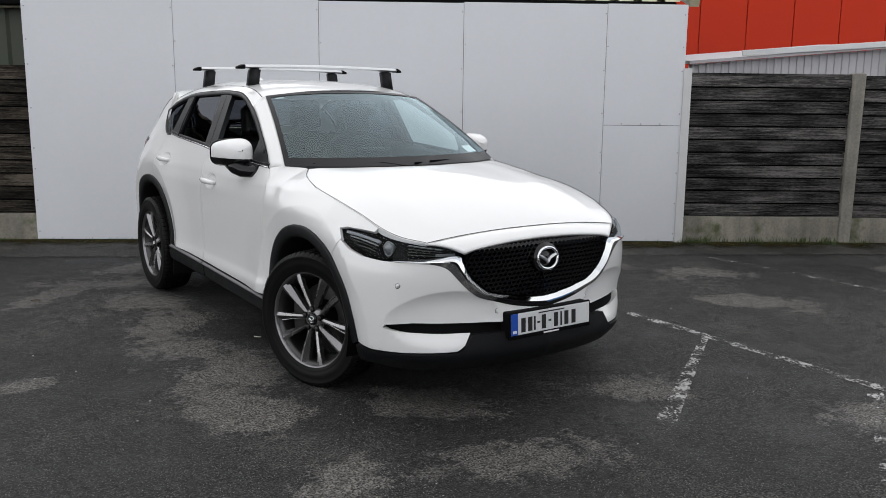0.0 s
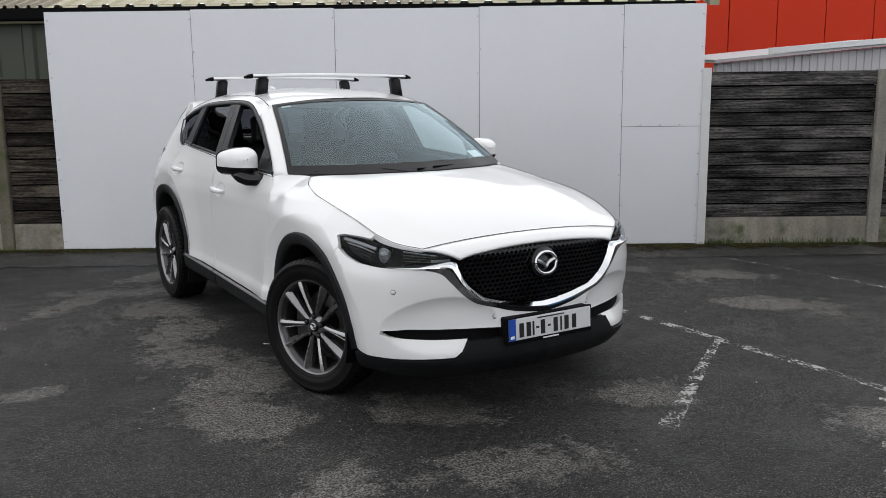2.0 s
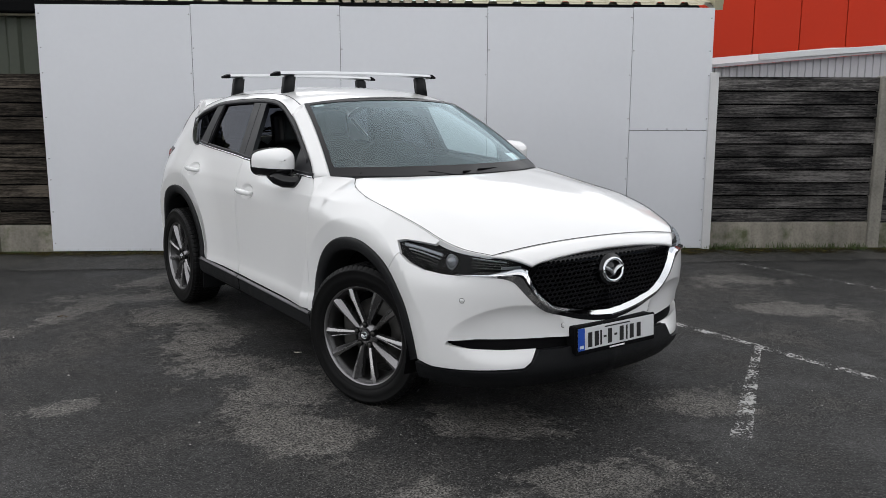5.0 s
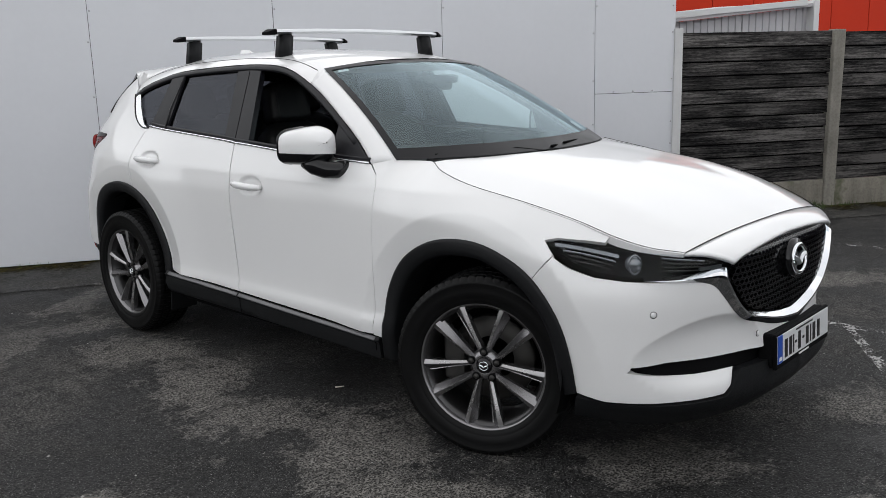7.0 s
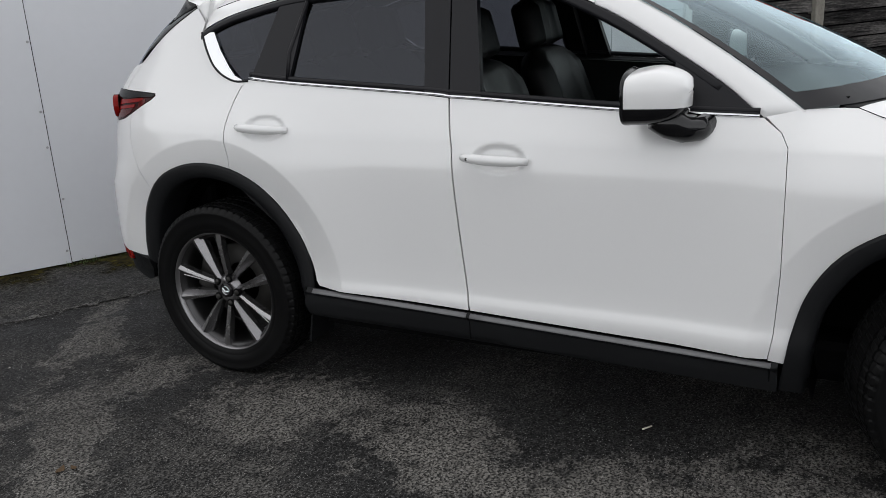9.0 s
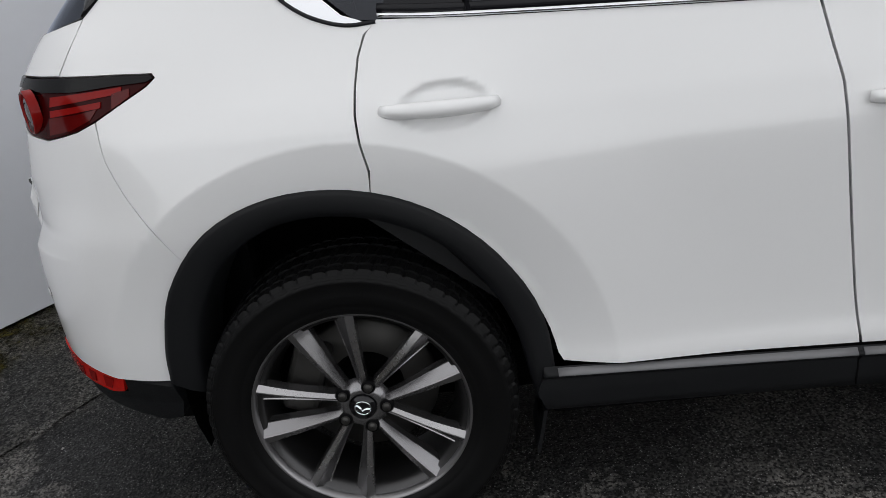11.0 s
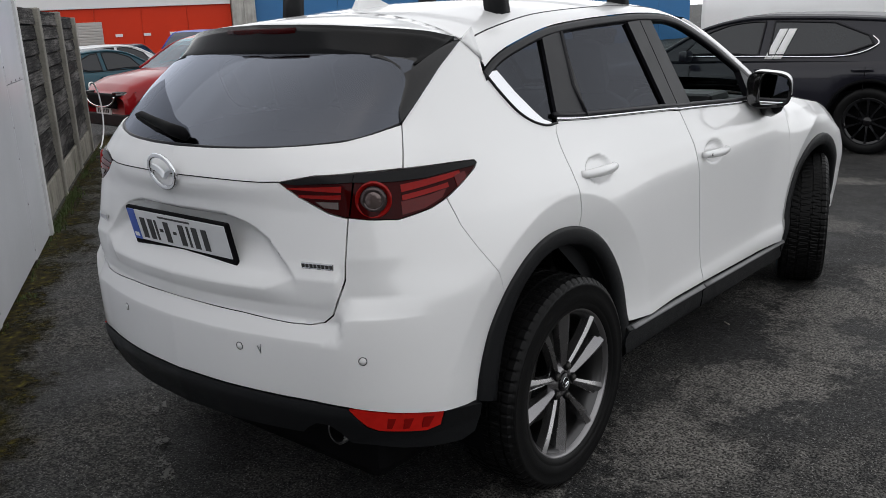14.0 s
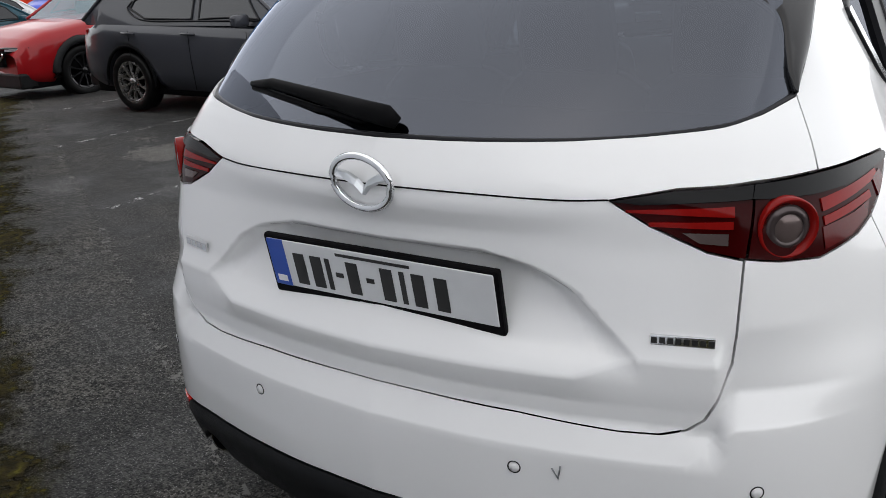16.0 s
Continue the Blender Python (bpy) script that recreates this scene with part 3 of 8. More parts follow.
def build_green_shed():
    s = root("green_shed", wall_pose(0, 1.0), "low green metal shed with a ribbed buff roof", "shed")
    part("wall", corrugated("wall", 20.6, 2.44, 0.42, 0.03), M_GREENCLAD, s, m=pose(-17.2, 0.05, 0))
    part("side_wall", box_mesh("side_wall", 3.15, 3.25, 0.1, 8.0, 0, 2.5), M_GREENCLAD, s)
    part("gutter", box_mesh("gutter", -17.4, 3.45, -0.22, -0.10, 2.42, 2.55, 0.02), M_BLACK, s)
    part("eaves_closer", box_mesh("eaves_closer", -17.4, 3.45, -0.12, -0.03, 2.40, 2.585), M_ROOFSHEET, s)
    slope = math.degrees(math.atan2(1.5, 5.2))
    length = 5.45

    def strip(x0, w, material, lab, pitch=0.26, dep=0.035):
        me = corrugated("roof_sheet", w, length, pitch, dep)
        part("roof_sheet", me, material, s, lab, m=pose(x0, -0.22, 2.55, slope - 90, 0, 0))
    x = -17.4
    for k, w in enumerate((4.16, 4.16, 4.16, 1.30, 3.12, 1.30, 2.86)):
        old = w < 2
        strip(x, w, M_ROOFSTAIN if old else M_ROOFSHEET, "lichen-stained translucent roof sheet" if old else "", 0.13 if old else 0.26, 0.03)
        x += w
    part("verge", box_mesh("verge", 3.60, 3.70, 0, length, -0.05, 0.09), M_ROOFSHEET, s, m=pose(0, -0.22, 2.55, slope, 0, 0))


build_green_shed()


def build_grey_shed():
    s = root("grey_lean_to", wall_pose(5.05, 3.6), "small pale grey ribbed metal lean-to shed", "shed")
    part("wall", corrugated("wall", 2.97, 2.0, 0.11, 0.018, lambda x: 1.98 + 0.087 * x), M_GREYSHED, s, m=pose(-0.53, 0, 0))
    part("end_wall", box_mesh("end_wall", 2.40, 2.45, 0, 2.2, 0, 2.1), M_GREYSHED, s)
    bm = bmesh.new()
    add_box(bm, -0.55, 2.52, -0.12, 2.4, -0.015, 0.03)
    part("roof", bm_mesh("roof", bm), M_GREYSHED, s, m=pose(0, 0, 2.05, 3.0, -5.0, 0))
    part("fascia", box_mesh("fascia", 0.35, 2.5, -0.15, -0.11, 2.05, 2.13, 0.004), M_WHITECLAD, s, m=pose(0, 0, 0.03, 0, -4.2, 0))
    part("verge_cap", box_mesh("verge_cap", 2.44, 2.53, -0.16, 0.3, 1.75, 2.33, 0.004), M_WHITECLAD, s)


build_grey_shed()


def build_red_hall():
    s = root("red_warehouse", wall_pose(4.6, 9.5), "large red-clad warehouse with upright panel joints", "building")
    for i in range(16):
        part("wall_panel", box_mesh("wall_panel", i * 1.0 + 0.008, i * 1.0 + 0.992, 0, 0.12, 0, 4.3, 0.006), M_REDCLAD, s)
    part("wall", box_mesh("wall", 0, 16, 0.11, 10, 0, 4.25), M_REDCLAD, s)
    part("roof", box_mesh("roof", -0.2, 16.2, -0.2, 10.2, 4.3, 4.5), M_WHITECLAD, s)


build_red_hall()

# ---- the white car: body surfaces (front towards -y, its right side at -x) ----
from mathutils import geometry

OUTLINE = spline([(0, -2.265), (-0.30, -2.235), (-0.55, -2.165), (-0.735, -2.045), (-0.825, -1.88), (-0.868, -1.68), (-0.89, -1.35), (-0.888, -0.9),
                  (-0.885, -0.2), (-0.885, 0.6), (-0.895, 1.3), (-0.880, 1.68), (-0.815, 1.94), (-0.69, 2.105), (-0.5, 2.18), (-0.25, 2.232), (0, 2.25)], 24)
OX, OY = np.array([p[0] for p in OUTLINE]), np.array([p[1] for p in OUTLINE])
OS = np.concatenate([[0], np.cumsum(np.hypot(np.diff(OX), np.diff(OY)))])
SLEN = OS[-1]
_tx, _ty = np.gradient(OX, OS), np.gradient(OY, OS)
_ker = np.ones(13) / 13
_tx, _ty = (np.convolve(np.pad(t, 6, "edge"), _ker, "valid") for t in (_tx, _ty))
_tx[0], _ty[0], _tx[-1], _ty[-1] = -1, 0, 1, 0
ONX, ONY = -_ty / np.hypot(_tx, _ty), _tx / np.hypot(_tx, _ty)


def sy(y):
    return float(np.interp(y, OY, OS))


def sf(x):
    """Along the outline at the front, by the distance from the middle."""
    k = len(OX) // 3
    return float(np.interp(-x, -OX[:k], OS[:k]))


def sr(x):
    k = 2 * len(OX) // 3
    return float(np.interp(x, OX[k:], OS[k:]))


LEVELS = [0.15, 0.20, 0.32, 0.42, 0.475, 0.55, 0.68, 0.80, 0.90, 1.015, 1.06, 1.12, 1.20, 1.30, 1.42, 1.56]
STATIONS = [
    (0.0, [0.16, 0.10, 0.01, 0.02, 0.028, 0.035, 0.05, 0.05, 0.14, 0.31, 0.4, 0.5, 0.5, 0.5, 0.5, 0.5]),
    (sf(-0.5), [0.15, 0.09, 0.00, 0.012, 0.018, 0.02, 0.01, 0.01, 0.09, 0.23, 0.3, 0.4, 0.5, 0.5, 0.5, 0.5]),
    (sy(-1.94), [0.18, 0.12, 0.035, 0.022, 0.016, 0.010, 0.002, 0.02, 0.08, 0.20, 0.27, 0.34, 0.4, 0.4, 0.4, 0.4]),
    (sy(-1.66), [0.16, 0.10, 0.045, 0.025, 0.016, 0.010, 0.0, 0.010, 0.055, 0.15, 0.20, 0.27, 0.3, 0.4, 0.4, 0.4]),
    (sy(-1.35), [0.15, 0.09, 0.03, 0.018, 0.012, 0.008, 0.0, 0.002, 0.020, 0.105, 0.16, 0.22, 0.28, 0.35, 0.4, 0.4]),
    (sy(-1.0), [0.13, 0.07, 0.025, 0.010, 0.014, 0.014, 0.013, 0.010, 0.010, 0.040, 0.115, 0.21, 0.26, 0.3, 0.34, 0.4]),
    (sy(-0.72), [0.13, 0.07, 0.025, 0.004, 0.016, 0.018, 0.017, 0.016, 0.018, 0.038, 0.062, 0.10, 0.137, 0.18, 0.235, 0.298]),
    (sy(0.0), [0.13, 0.07, 0.025, 0.004, 0.015, 0.018, 0.018, 0.018, 0.020, 0.041, 0.060, 0.0865, 0.1225, 0.1675, 0.2215, 0.2845]),
    (sy(0.8), [0.13, 0.07, 0.025, 0.006, 0.015, 0.018, 0.018, 0.018, 0.021, 0.045, 0.063, 0.0875, 0.1250, 0.1700, 0.2240, 0.2870]),
    (sy(1.35), [0.13, 0.08, 0.03, 0.015, 0.010, 0.006, 0.004, 0.006, 0.014, 0.036, 0.056, 0.092, 0.1350, 0.1800, 0.2340, 0.2970]),
    (sy(1.72), [0.12, 0.07, 0.02, 0.008, 0.004, 0.0, 0.0, 0.0, 0.010, 0.032, 0.052, 0.080, 0.120, 0.178, 0.240, 0.31]),
    (sy(1.97), [0.13, 0.08, 0.03, 0.010, 0.004, 0.0, 0.0, 0.004, 0.030, 0.052, 0.062, 0.080, 0.125, 0.200, 0.27, 0.35]),
    (sr(-0.64), [0.15, 0.09, 0.03, 0.012, 0.006, 0.002, 0.0, 0.010, 0.034, 0.056, 0.064, 0.072, 0.120, 0.21, 0.32, 0.45]),
    (sr(-0.45), [0.16, 0.10, 0.03, 0.012, 0.008, 0.004, 0.002, 0.014, 0.042, 0.062, 0.068, 0.066, 0.105, 0.19, 0.32, 0.45]),
    (sr(-0.30), [0.16, 0.10, 0.03, 0.012, 0.008, 0.004, 0.003, 0.016, 0.050, 0.068, 0.068, 0.055, 0.090, 0.17, 0.32, 0.45]),
    (SLEN, [0.16, 0.10, 0.03, 0.012, 0.008, 0.004, 0.003, 0.018, 0.054, 0.070, 0.068, 0.045, 0.080, 0.16, 0.32, 0.45]),
]
CREASED = (sy(-1.05), sy(1.40))


def _pchip(xk, yk, x):
    xk, yk = np.array(xk, float), np.array(yk, float)
    h, dl = np.diff(xk), np.diff(yk) / np.diff(xk)
    d = np.zeros(len(xk))
    for i in range(1, len(xk) - 1):
        if dl[i - 1] * dl[i] > 0:
            w1, w2 = 2 * h[i] + h[i - 1], h[i] + 2 * h[i - 1]
            d[i] = (w1 + w2) / (w1 / dl[i - 1] + w2 / dl[i])
    d[0], d[-1] = dl[0], dl[-1]
    i = np.clip(np.searchsorted(xk, x) - 1, 0, len(h) - 1)
    t = np.clip((x - xk[i]) / h[i], 0, 1)
    return yk[i] * (1 + 2 * t) * (1 - t) ** 2 + h[i] * d[i] * t * (1 - t) ** 2 + yk[i + 1] * t * t * (3 - 2 * t) + h[i] * d[i + 1] * t * t * (t - 1)


GZ, GS = np.linspace(0.15, 1.56, 283), np.linspace(0, SLEN, 601)


def _column(s, r):
    """Heights to insets; the flanks keep sharp creases under the shoulder and above the sill."""
    if not CREASED[0] <= s <= CREASED[1]:
        return _pchip(LEVELS, r, GZ)
    out = np.zeros(len(GZ))
    for lo, hi in ((0, 4), (4, 9), (9, 15)):
        k = (GZ >= LEVELS[lo] - 1e-9) & (GZ <= LEVELS[hi] + 1e-9)
        out[k] = _pchip(LEVELS[lo:hi + 1], r[lo:hi + 1], GZ[k])
    return out


_rows = np.array([_column(s, r) for s, r in STATIONS])
GRID = np.array([_pchip([s for s, _ in STATIONS], _rows[:, k], GS) for k in range(len(GZ))]).T
for _axis, _n in ((0, 9), (1, 3), (0, 7)):
    GRID = np.apply_along_axis(lambda c: np.convolve(np.pad(c, _n // 2, "edge"), np.ones(_n) / _n, "valid"), _axis, GRID)


def inset(s, z):
    fs, fz = np.clip(s / SLEN * 600, 0, 599.999), np.clip((z - 0.15) / (1.56 - 0.15) * 282, 0, 281.999)
    i, j = fs.astype(int), fz.astype(int)
    a, b = fs - i, fz - j
    return (GRID[i, j] * (1 - a) + GRID[i + 1, j] * a) * (1 - b) + (GRID[i, j + 1] * (1 - a) + GRID[i + 1, j + 1] * a) * b


CUPS = ((0.110, 0.957, 0.105, 0.050), (1.083, 1.037, 0.105, 0.050))
ARCH_F = [(-0.815, 0.36), (-0.832, 0.47), (-0.870, 0.60), (-0.950, 0.72), (-1.075, 0.805), (-1.225, 0.845), (-1.40, 0.838), (-1.58, 0.765), (-1.69, 0.65), (-1.75, 0.50), (-1.775, 0.325)]
ARCH_R = [(0.888, 0.42), (0.920, 0.545), (1.005, 0.705), (1.137, 0.825), (1.299, 0.888), (1.474, 0.890), (1.625, 0.828), (1.735, 0.70), (1.785, 0.56), (1.80, 0.46)]


# half width of the plate recess by height
POCKET_Z = (0.82, 0.878, 0.90, 0.93, 0.975, 1.0, 1.015, 1.03)
POCKET_X = (0.53, 0.503, 0.478, 0.445, 0.400, 0.352, 0.31, 0.24)


def wrap(s, z, off=0.0, relief=True):
    """The lower body's skin: along the plan outline and up, set in or out."""
    s, z = np.asarray(s, float), np.asarray(z, float)
    flip = (s < 0) | (s > SLEN)
    q = np.where(s < 0, -s, np.where(s > SLEN, 2 * SLEN - s, s))
    x, y, nx, ny = (np.interp(q, OS, c) for c in (OX, OY, ONX, ONY))
    d = inset(q, z)
    if relief:
        for cy, cz, top, w in ((-1.295, 0.36, 0.485, 0.030), (1.345, 0.41, 0.478, 0.030)):
            r = np.hypot(y - cy, (z - cz))
            on = smoothstep(0.62, 0.76, np.abs(x))
            d = d - 0.75 * w * (1 - smoothstep(top, top + 0.40, r)) * on
            d = d + w * np.clip((top + 0.105 - r) / 0.105, 0, 1.15) * on
        for cy, cz, a, b in CUPS:
            e = ((y - cy) / a) ** 2 + ((z - cz) / b) ** 2
            d = d + 0.017 * (1 - smoothstep(0.35, 1.0, e))
        dip = np.clip(1 - (np.abs(x) - 0.53) ** 2 / 0.255 ** 2 - (z - 0.47) ** 2 / 0.152 ** 2, 0, 1) * smoothstep(0.33, 0.47, z)
        d = d + 0.026 * (1 - (1 - dip) ** 2) * np.where(y < -1.8, 1, 0)
        ax = np.abs(x)
        rear = np.where(y > 1.8, 1.0, 0.0)
        half = np.interp(z, POCKET_Z, POCKET_X)
        t = np.clip((half - ax) / 0.06, 0, 1)
        pocket = t * (2 - t) * smoothstep(0.832, 0.945, z) * (1 - smoothstep(1.018, 1.034, z))
        ridge = np.interp(ax, (0.0, 0.40, 0.50, 0.9), (0.834, 0.838, 0.876, 0.876))
        below = np.clip((ridge - z) / (ridge - 0.79), 0, 1)
        shelf = np.where(z > ridge, -0.008 * np.clip(1 - (z - ridge) / 0.045, 0, 1), -0.008 + 0.026 * below)
        shelf = np.where(z < 0.79, np.interp(z, (0.698, 0.706, 0.752, 0.79), (0.0, 0.004, 0.026, 0.018)), shelf)
        zc = z - 0.072 * smoothstep(0.57, 0.67, ax)
        corner = np.interp(zc, (0.698, 0.706, 0.752, 0.86), (0.0, 0.004, 0.022, 0.0)) * (1 - smoothstep(0.68, 0.85, ax))
        outer = smoothstep(0.625, 0.650, ax)
        d = d + rear * (0.036 * pocket + shelf * (1 - outer) + corner * outer)
    d = d - off
    px, py = x - nx * d, y - ny * d
    return np.stack([np.where(flip, -px, px), py, z + 0 * px], -1)


def wrap_at(off, relief=True):
    return lambda s, z: wrap(s, z, off, relief)


def shrink(poly, d):
    n = len(poly)
    area = sum(poly[i][0] * poly[(i + 1) % n][1] - poly[(i + 1) % n][0] * poly[i][1] for i in range(n))
    out = []
    for i in range(n):
        a, b, c = (np.array(poly[(i + k) % n]) for k in (-1, 0, 1))
        e1, e2 = b - a, c - b
        n1, n2 = (np.array((-e[1], e[0])) / (np.hypot(*e) + 1e-9) for e in (e1, e2))
        m = n1 + n2
        m = m / max(0.35, float(m @ m) / 2)
        out.append(tuple(b + m * d * (1 if area > 0 else -1)))
    return out


def dense(poly, step):
    out = []
    for a, b in zip(poly, poly[1:] + poly[:1]):
        a, b = np.array(a), np.array(b)
        k = max(1, int(math.ceil(float(np.hypot(*(b - a))) / step)))
        out += [tuple(a + (b - a) * i / k) for i in range(k)]
    return out


def inside(poly, x, y):
    P = np.array(poly)
    Q = np.roll(P, -1, 0)
    hit = np.zeros(len(x), bool)
    for (x0, y0), (x1, y1) in zip(P, Q):
        c = ((y0 > y) != (y1 > y)) & (x < (x1 - x0) * (y - y0) / (y1 - y0 + 1e-12) + x0)
        hit ^= c
    return hit


def skin(name, poly, fn, step=0.03, depth=0.02, gap=0.0011, flip=False, finer=(), creases=()):
    """A panel cut from a curved surface fn(u, v) along the outline poly, with returned edges. Normals follow the surface."""
    poly = dense(shrink(list(poly), gap) if gap else list(poly), step)
    P = np.array(poly)
    lo, hi = P.min(0), P.max(0)
    gx, gy = np.meshgrid(np.arange(lo[0] + step / 2, hi[0], step), np.arange(lo[1] + step / 2, hi[1], step * 0.9))
    gx = gx + (np.arange(gx.shape[0]) % 2)[:, None] * step / 2
    pts = np.stack([gx.ravel(), gy.ravel()], 1)
    for cx, cy, rx, ry in finer:
        hx, hy = np.meshgrid(np.linspace(cx - rx, cx + rx, 30), np.linspace(cy - ry, cy + ry, 16))
        far = ((pts[:, 0] - cx) / rx) ** 2 + ((pts[:, 1] - cy) / ry) ** 2 > 1.1
        near = ((hx - cx) / rx) ** 2 + ((hy - cy) / ry) ** 2 < 1.0
        pts = np.concatenate([pts[far], np.stack([hx[near], hy[near]], 1)])
    pts = pts[inside(poly, pts[:, 0], pts[:, 1])]
    d = np.full(len(pts), 9.0)
    for a, b in zip(P, np.roll(P, -1, 0)):
        e = b - a
        t = np.clip(((pts - a) @ e) / (e @ e + 1e-12), 0, 1)
        d = np.minimum(d, np.hypot(*(pts - a - t[:, None] * e).T))
    pts = pts[d > step * 0.4]
    n = len(poly)
    edges = [(i, (i + 1) % n) for i in range(n)]
    extra = []
    for ln in creases:
        q = np.concatenate([np.linspace(a, b, max(2, int(math.dist(a, b) / (step * 0.6)) + 1))[:-1] for a, b in zip(ln, ln[1:])] + [np.array([ln[-1]])])
        keep = inside(shrink([tuple(p) for p in P], 0.004), q[:, 0], q[:, 1])
        for side in (-0.006, 0.0, 0.006):
            tv = np.gradient(q, axis=0)
            nv = np.stack([-tv[:, 1], tv[:, 0]], 1) / (np.hypot(tv[:, 0], tv[:, 1])[:, None] + 1e-9)
            extra += [tuple(p) for p, k in zip(q + nv * side, keep) if k]
    if extra:
        X2 = np.array(extra)
        X2 = X2[inside(shrink([tuple(p) for p in P], 0.003), X2[:, 0], X2[:, 1])]
        far = np.array([np.min(np.hypot(*(X2 - p).T)) for p in pts]) > step * 0.45
        pts = np.concatenate([pts[far], X2])
    co = [Vector(p) for p in poly] + [Vector(p) for p in pts]
    vo, _, fo, *_ = geometry.delaunay_2d_cdt(co, edges, [], 1, 1e-6)
    V = np.array([tuple(v) for v in vo])
    X = fn(V[:, 0], V[:, 1])
    h = 0.003 if creases else 0.006
    du = fn(V[:, 0] + h, V[:, 1]) - fn(V[:, 0] - h, V[:, 1])
    dv = fn(V[:, 0], V[:, 1] + h) - fn(V[:, 0], V[:, 1] - h)
    N = np.cross(dv, du)
    N /= np.linalg.norm(N, axis=1)[:, None] + 1e-12
    if flip:
        N = -N
    faces = []
    for f in fo:
        a, b, c = f[:3]
        g = np.cross(X[b] - X[a], X[c] - X[a])
        faces.append(tuple(f) if g @ N[a] > 0 else tuple(reversed(f)))
    tops = len(faces)
    B = np.array(poly)
    E, EN = fn(B[:, 0], B[:, 1]), None
    eu = fn(B[:, 0] + h, B[:, 1]) - fn(B[:, 0] - h, B[:, 1])
    ev = fn(B[:, 0], B[:, 1] + h) - fn(B[:, 0], B[:, 1] - h)
    EN = np.cross(ev, eu)
    EN /= np.linalg.norm(EN, axis=1)[:, None] + 1e-12
    if flip:
        EN = -EN
    k = len(X)
    allv = list(X) + list(E) + list(E - EN * depth)
    if depth:
        for i in range(n):
            j = (i + 1) % n
            faces.append((k + i, k + j, k + n + j, k + n + i))
    else:
        allv = list(X)
    me = mesh_from(name, allv, faces, True)
    norms = []
    for pi, p in enumerate(me.polygons):
        for vi in p.vertices:
            norms.append(tuple(N[vi]) if pi < tops else (0.0, 0.0, 0.0))
    me.normals_split_custom_set(norms)
    return me


def mirrored(me):
    """The same mesh for the car's other side."""
    co = np.zeros(len(me.vertices) * 3)
    me.vertices.foreach_get("co", co)
    co = co.reshape(-1, 3) * (-1, 1, 1)
    faces = [tuple(reversed(p.vertices)) for p in me.polygons]
    out = mesh_from(me.name, co, faces, True)
    cn = [tuple(c.vector) for c in me.corner_normals]
    norms = []
    for p in me.polygons:
        loops = list(p.loop_indices)
        norms += [(-cn[li][0], cn[li][1], cn[li][2]) for li in reversed(loops)]
    out.normals_split_custom_set(norms)
    for m in me.materials:
        out.materials.append(m)
    return out


def both(name, me, material, parent, label=""):
    """A right-hand part and its twin."""
    a = part(name, me, material, parent, label)
    b = part(name, mirrored(me), material, parent, label)
    return a, b


def ruled(name, A, B, rows=8, bulge=0.0, depth=0.0, flip=False):
    """A surface between two lines of points, bowed outwards."""
    A, B = np.array(A, float), np.array(B, float)
    m = len(A)
    V = [A + (B - A) * (j / rows) for j in range(rows + 1)]
    mid = np.cross(A[-1] - A[0], B.mean(0) - A.mean(0))
    mid = mid / (np.linalg.norm(mid) + 1e-9) * (-1 if flip else 1)
    for j in range(rows + 1):
        w = 4 * (j / rows) * (1 - j / rows)
        V[j] = V[j] + mid * bulge * w
    verts = [tuple(p) for r in V for p in r]
    faces = []
    for j in range(rows):
        for i in range(m - 1):
            f = (j * m + i, j * m + i + 1, (j + 1) * m + i + 1, (j + 1) * m + i)
            faces.append(tuple(reversed(f)) if flip else f)
    if depth:
        k = len(verts)
        verts += [tuple(np.array(v) - mid * depth) for v in verts]
        faces += [tuple(k + q for q in reversed(f)) for f in faces]
        ring = list(range(m)) + [j * m + m - 1 for j in range(1, rows + 1)] + [rows * m + i for i in range(m - 2, -1, -1)] + [j * m for j in range(rows - 1, 0, -1)]
        for a, b in zip(ring, ring[1:] + ring[:1]):
            f = (b, a, a + k, b + k)
            faces.append(tuple(reversed(f)) if flip else f)
    return mesh_from(name, verts, faces, True)


def sz(pts):
    """Side points (y, z) to outline distance and height."""
    return [(sy(y), z) for y, z in pts]


car = root("white_suv", pose(0, 0, 0), "white compact SUV with black cladding and roof bars", "car")

# lines that panels share
BELT = [(-0.70, 1.098), (-0.29, 1.113), (0.20, 1.143), (0.315, 1.149), (0.41, 1.158), (1.01, 1.195), (1.20, 1.212)]
DLO_TOP = [(-0.711, 1.098), (-0.589, 1.193), (-0.415, 1.300), (-0.199, 1.418), (0.056, 1.512), (0.311, 1.536), (0.649, 1.532), (1.017, 1.513), (1.25, 1.473), (1.39, 1.437), (1.492, 1.393)]
HOODLINE = [(-0.66, -0.95, 1.112), (-0.725, -1.06, 1.080), (-0.765, -1.25, 1.040), (-0.777, -1.52, 0.998), (-0.760, -1.73, 0.950), (-0.735, -1.88, 0.900), (-0.69, -1.985, 0.868), (-0.61, -2.07, 0.848)]
HOODMID = [(0, -1.17, 1.118), (0, -1.25, 1.108), (0, -1.42, 1.084), (0, -1.62, 1.046), (0, -1.80, 1.000), (0, -1.94, 0.955), (0, -2.03, 0.920), (0, -2.095, 0.886)]

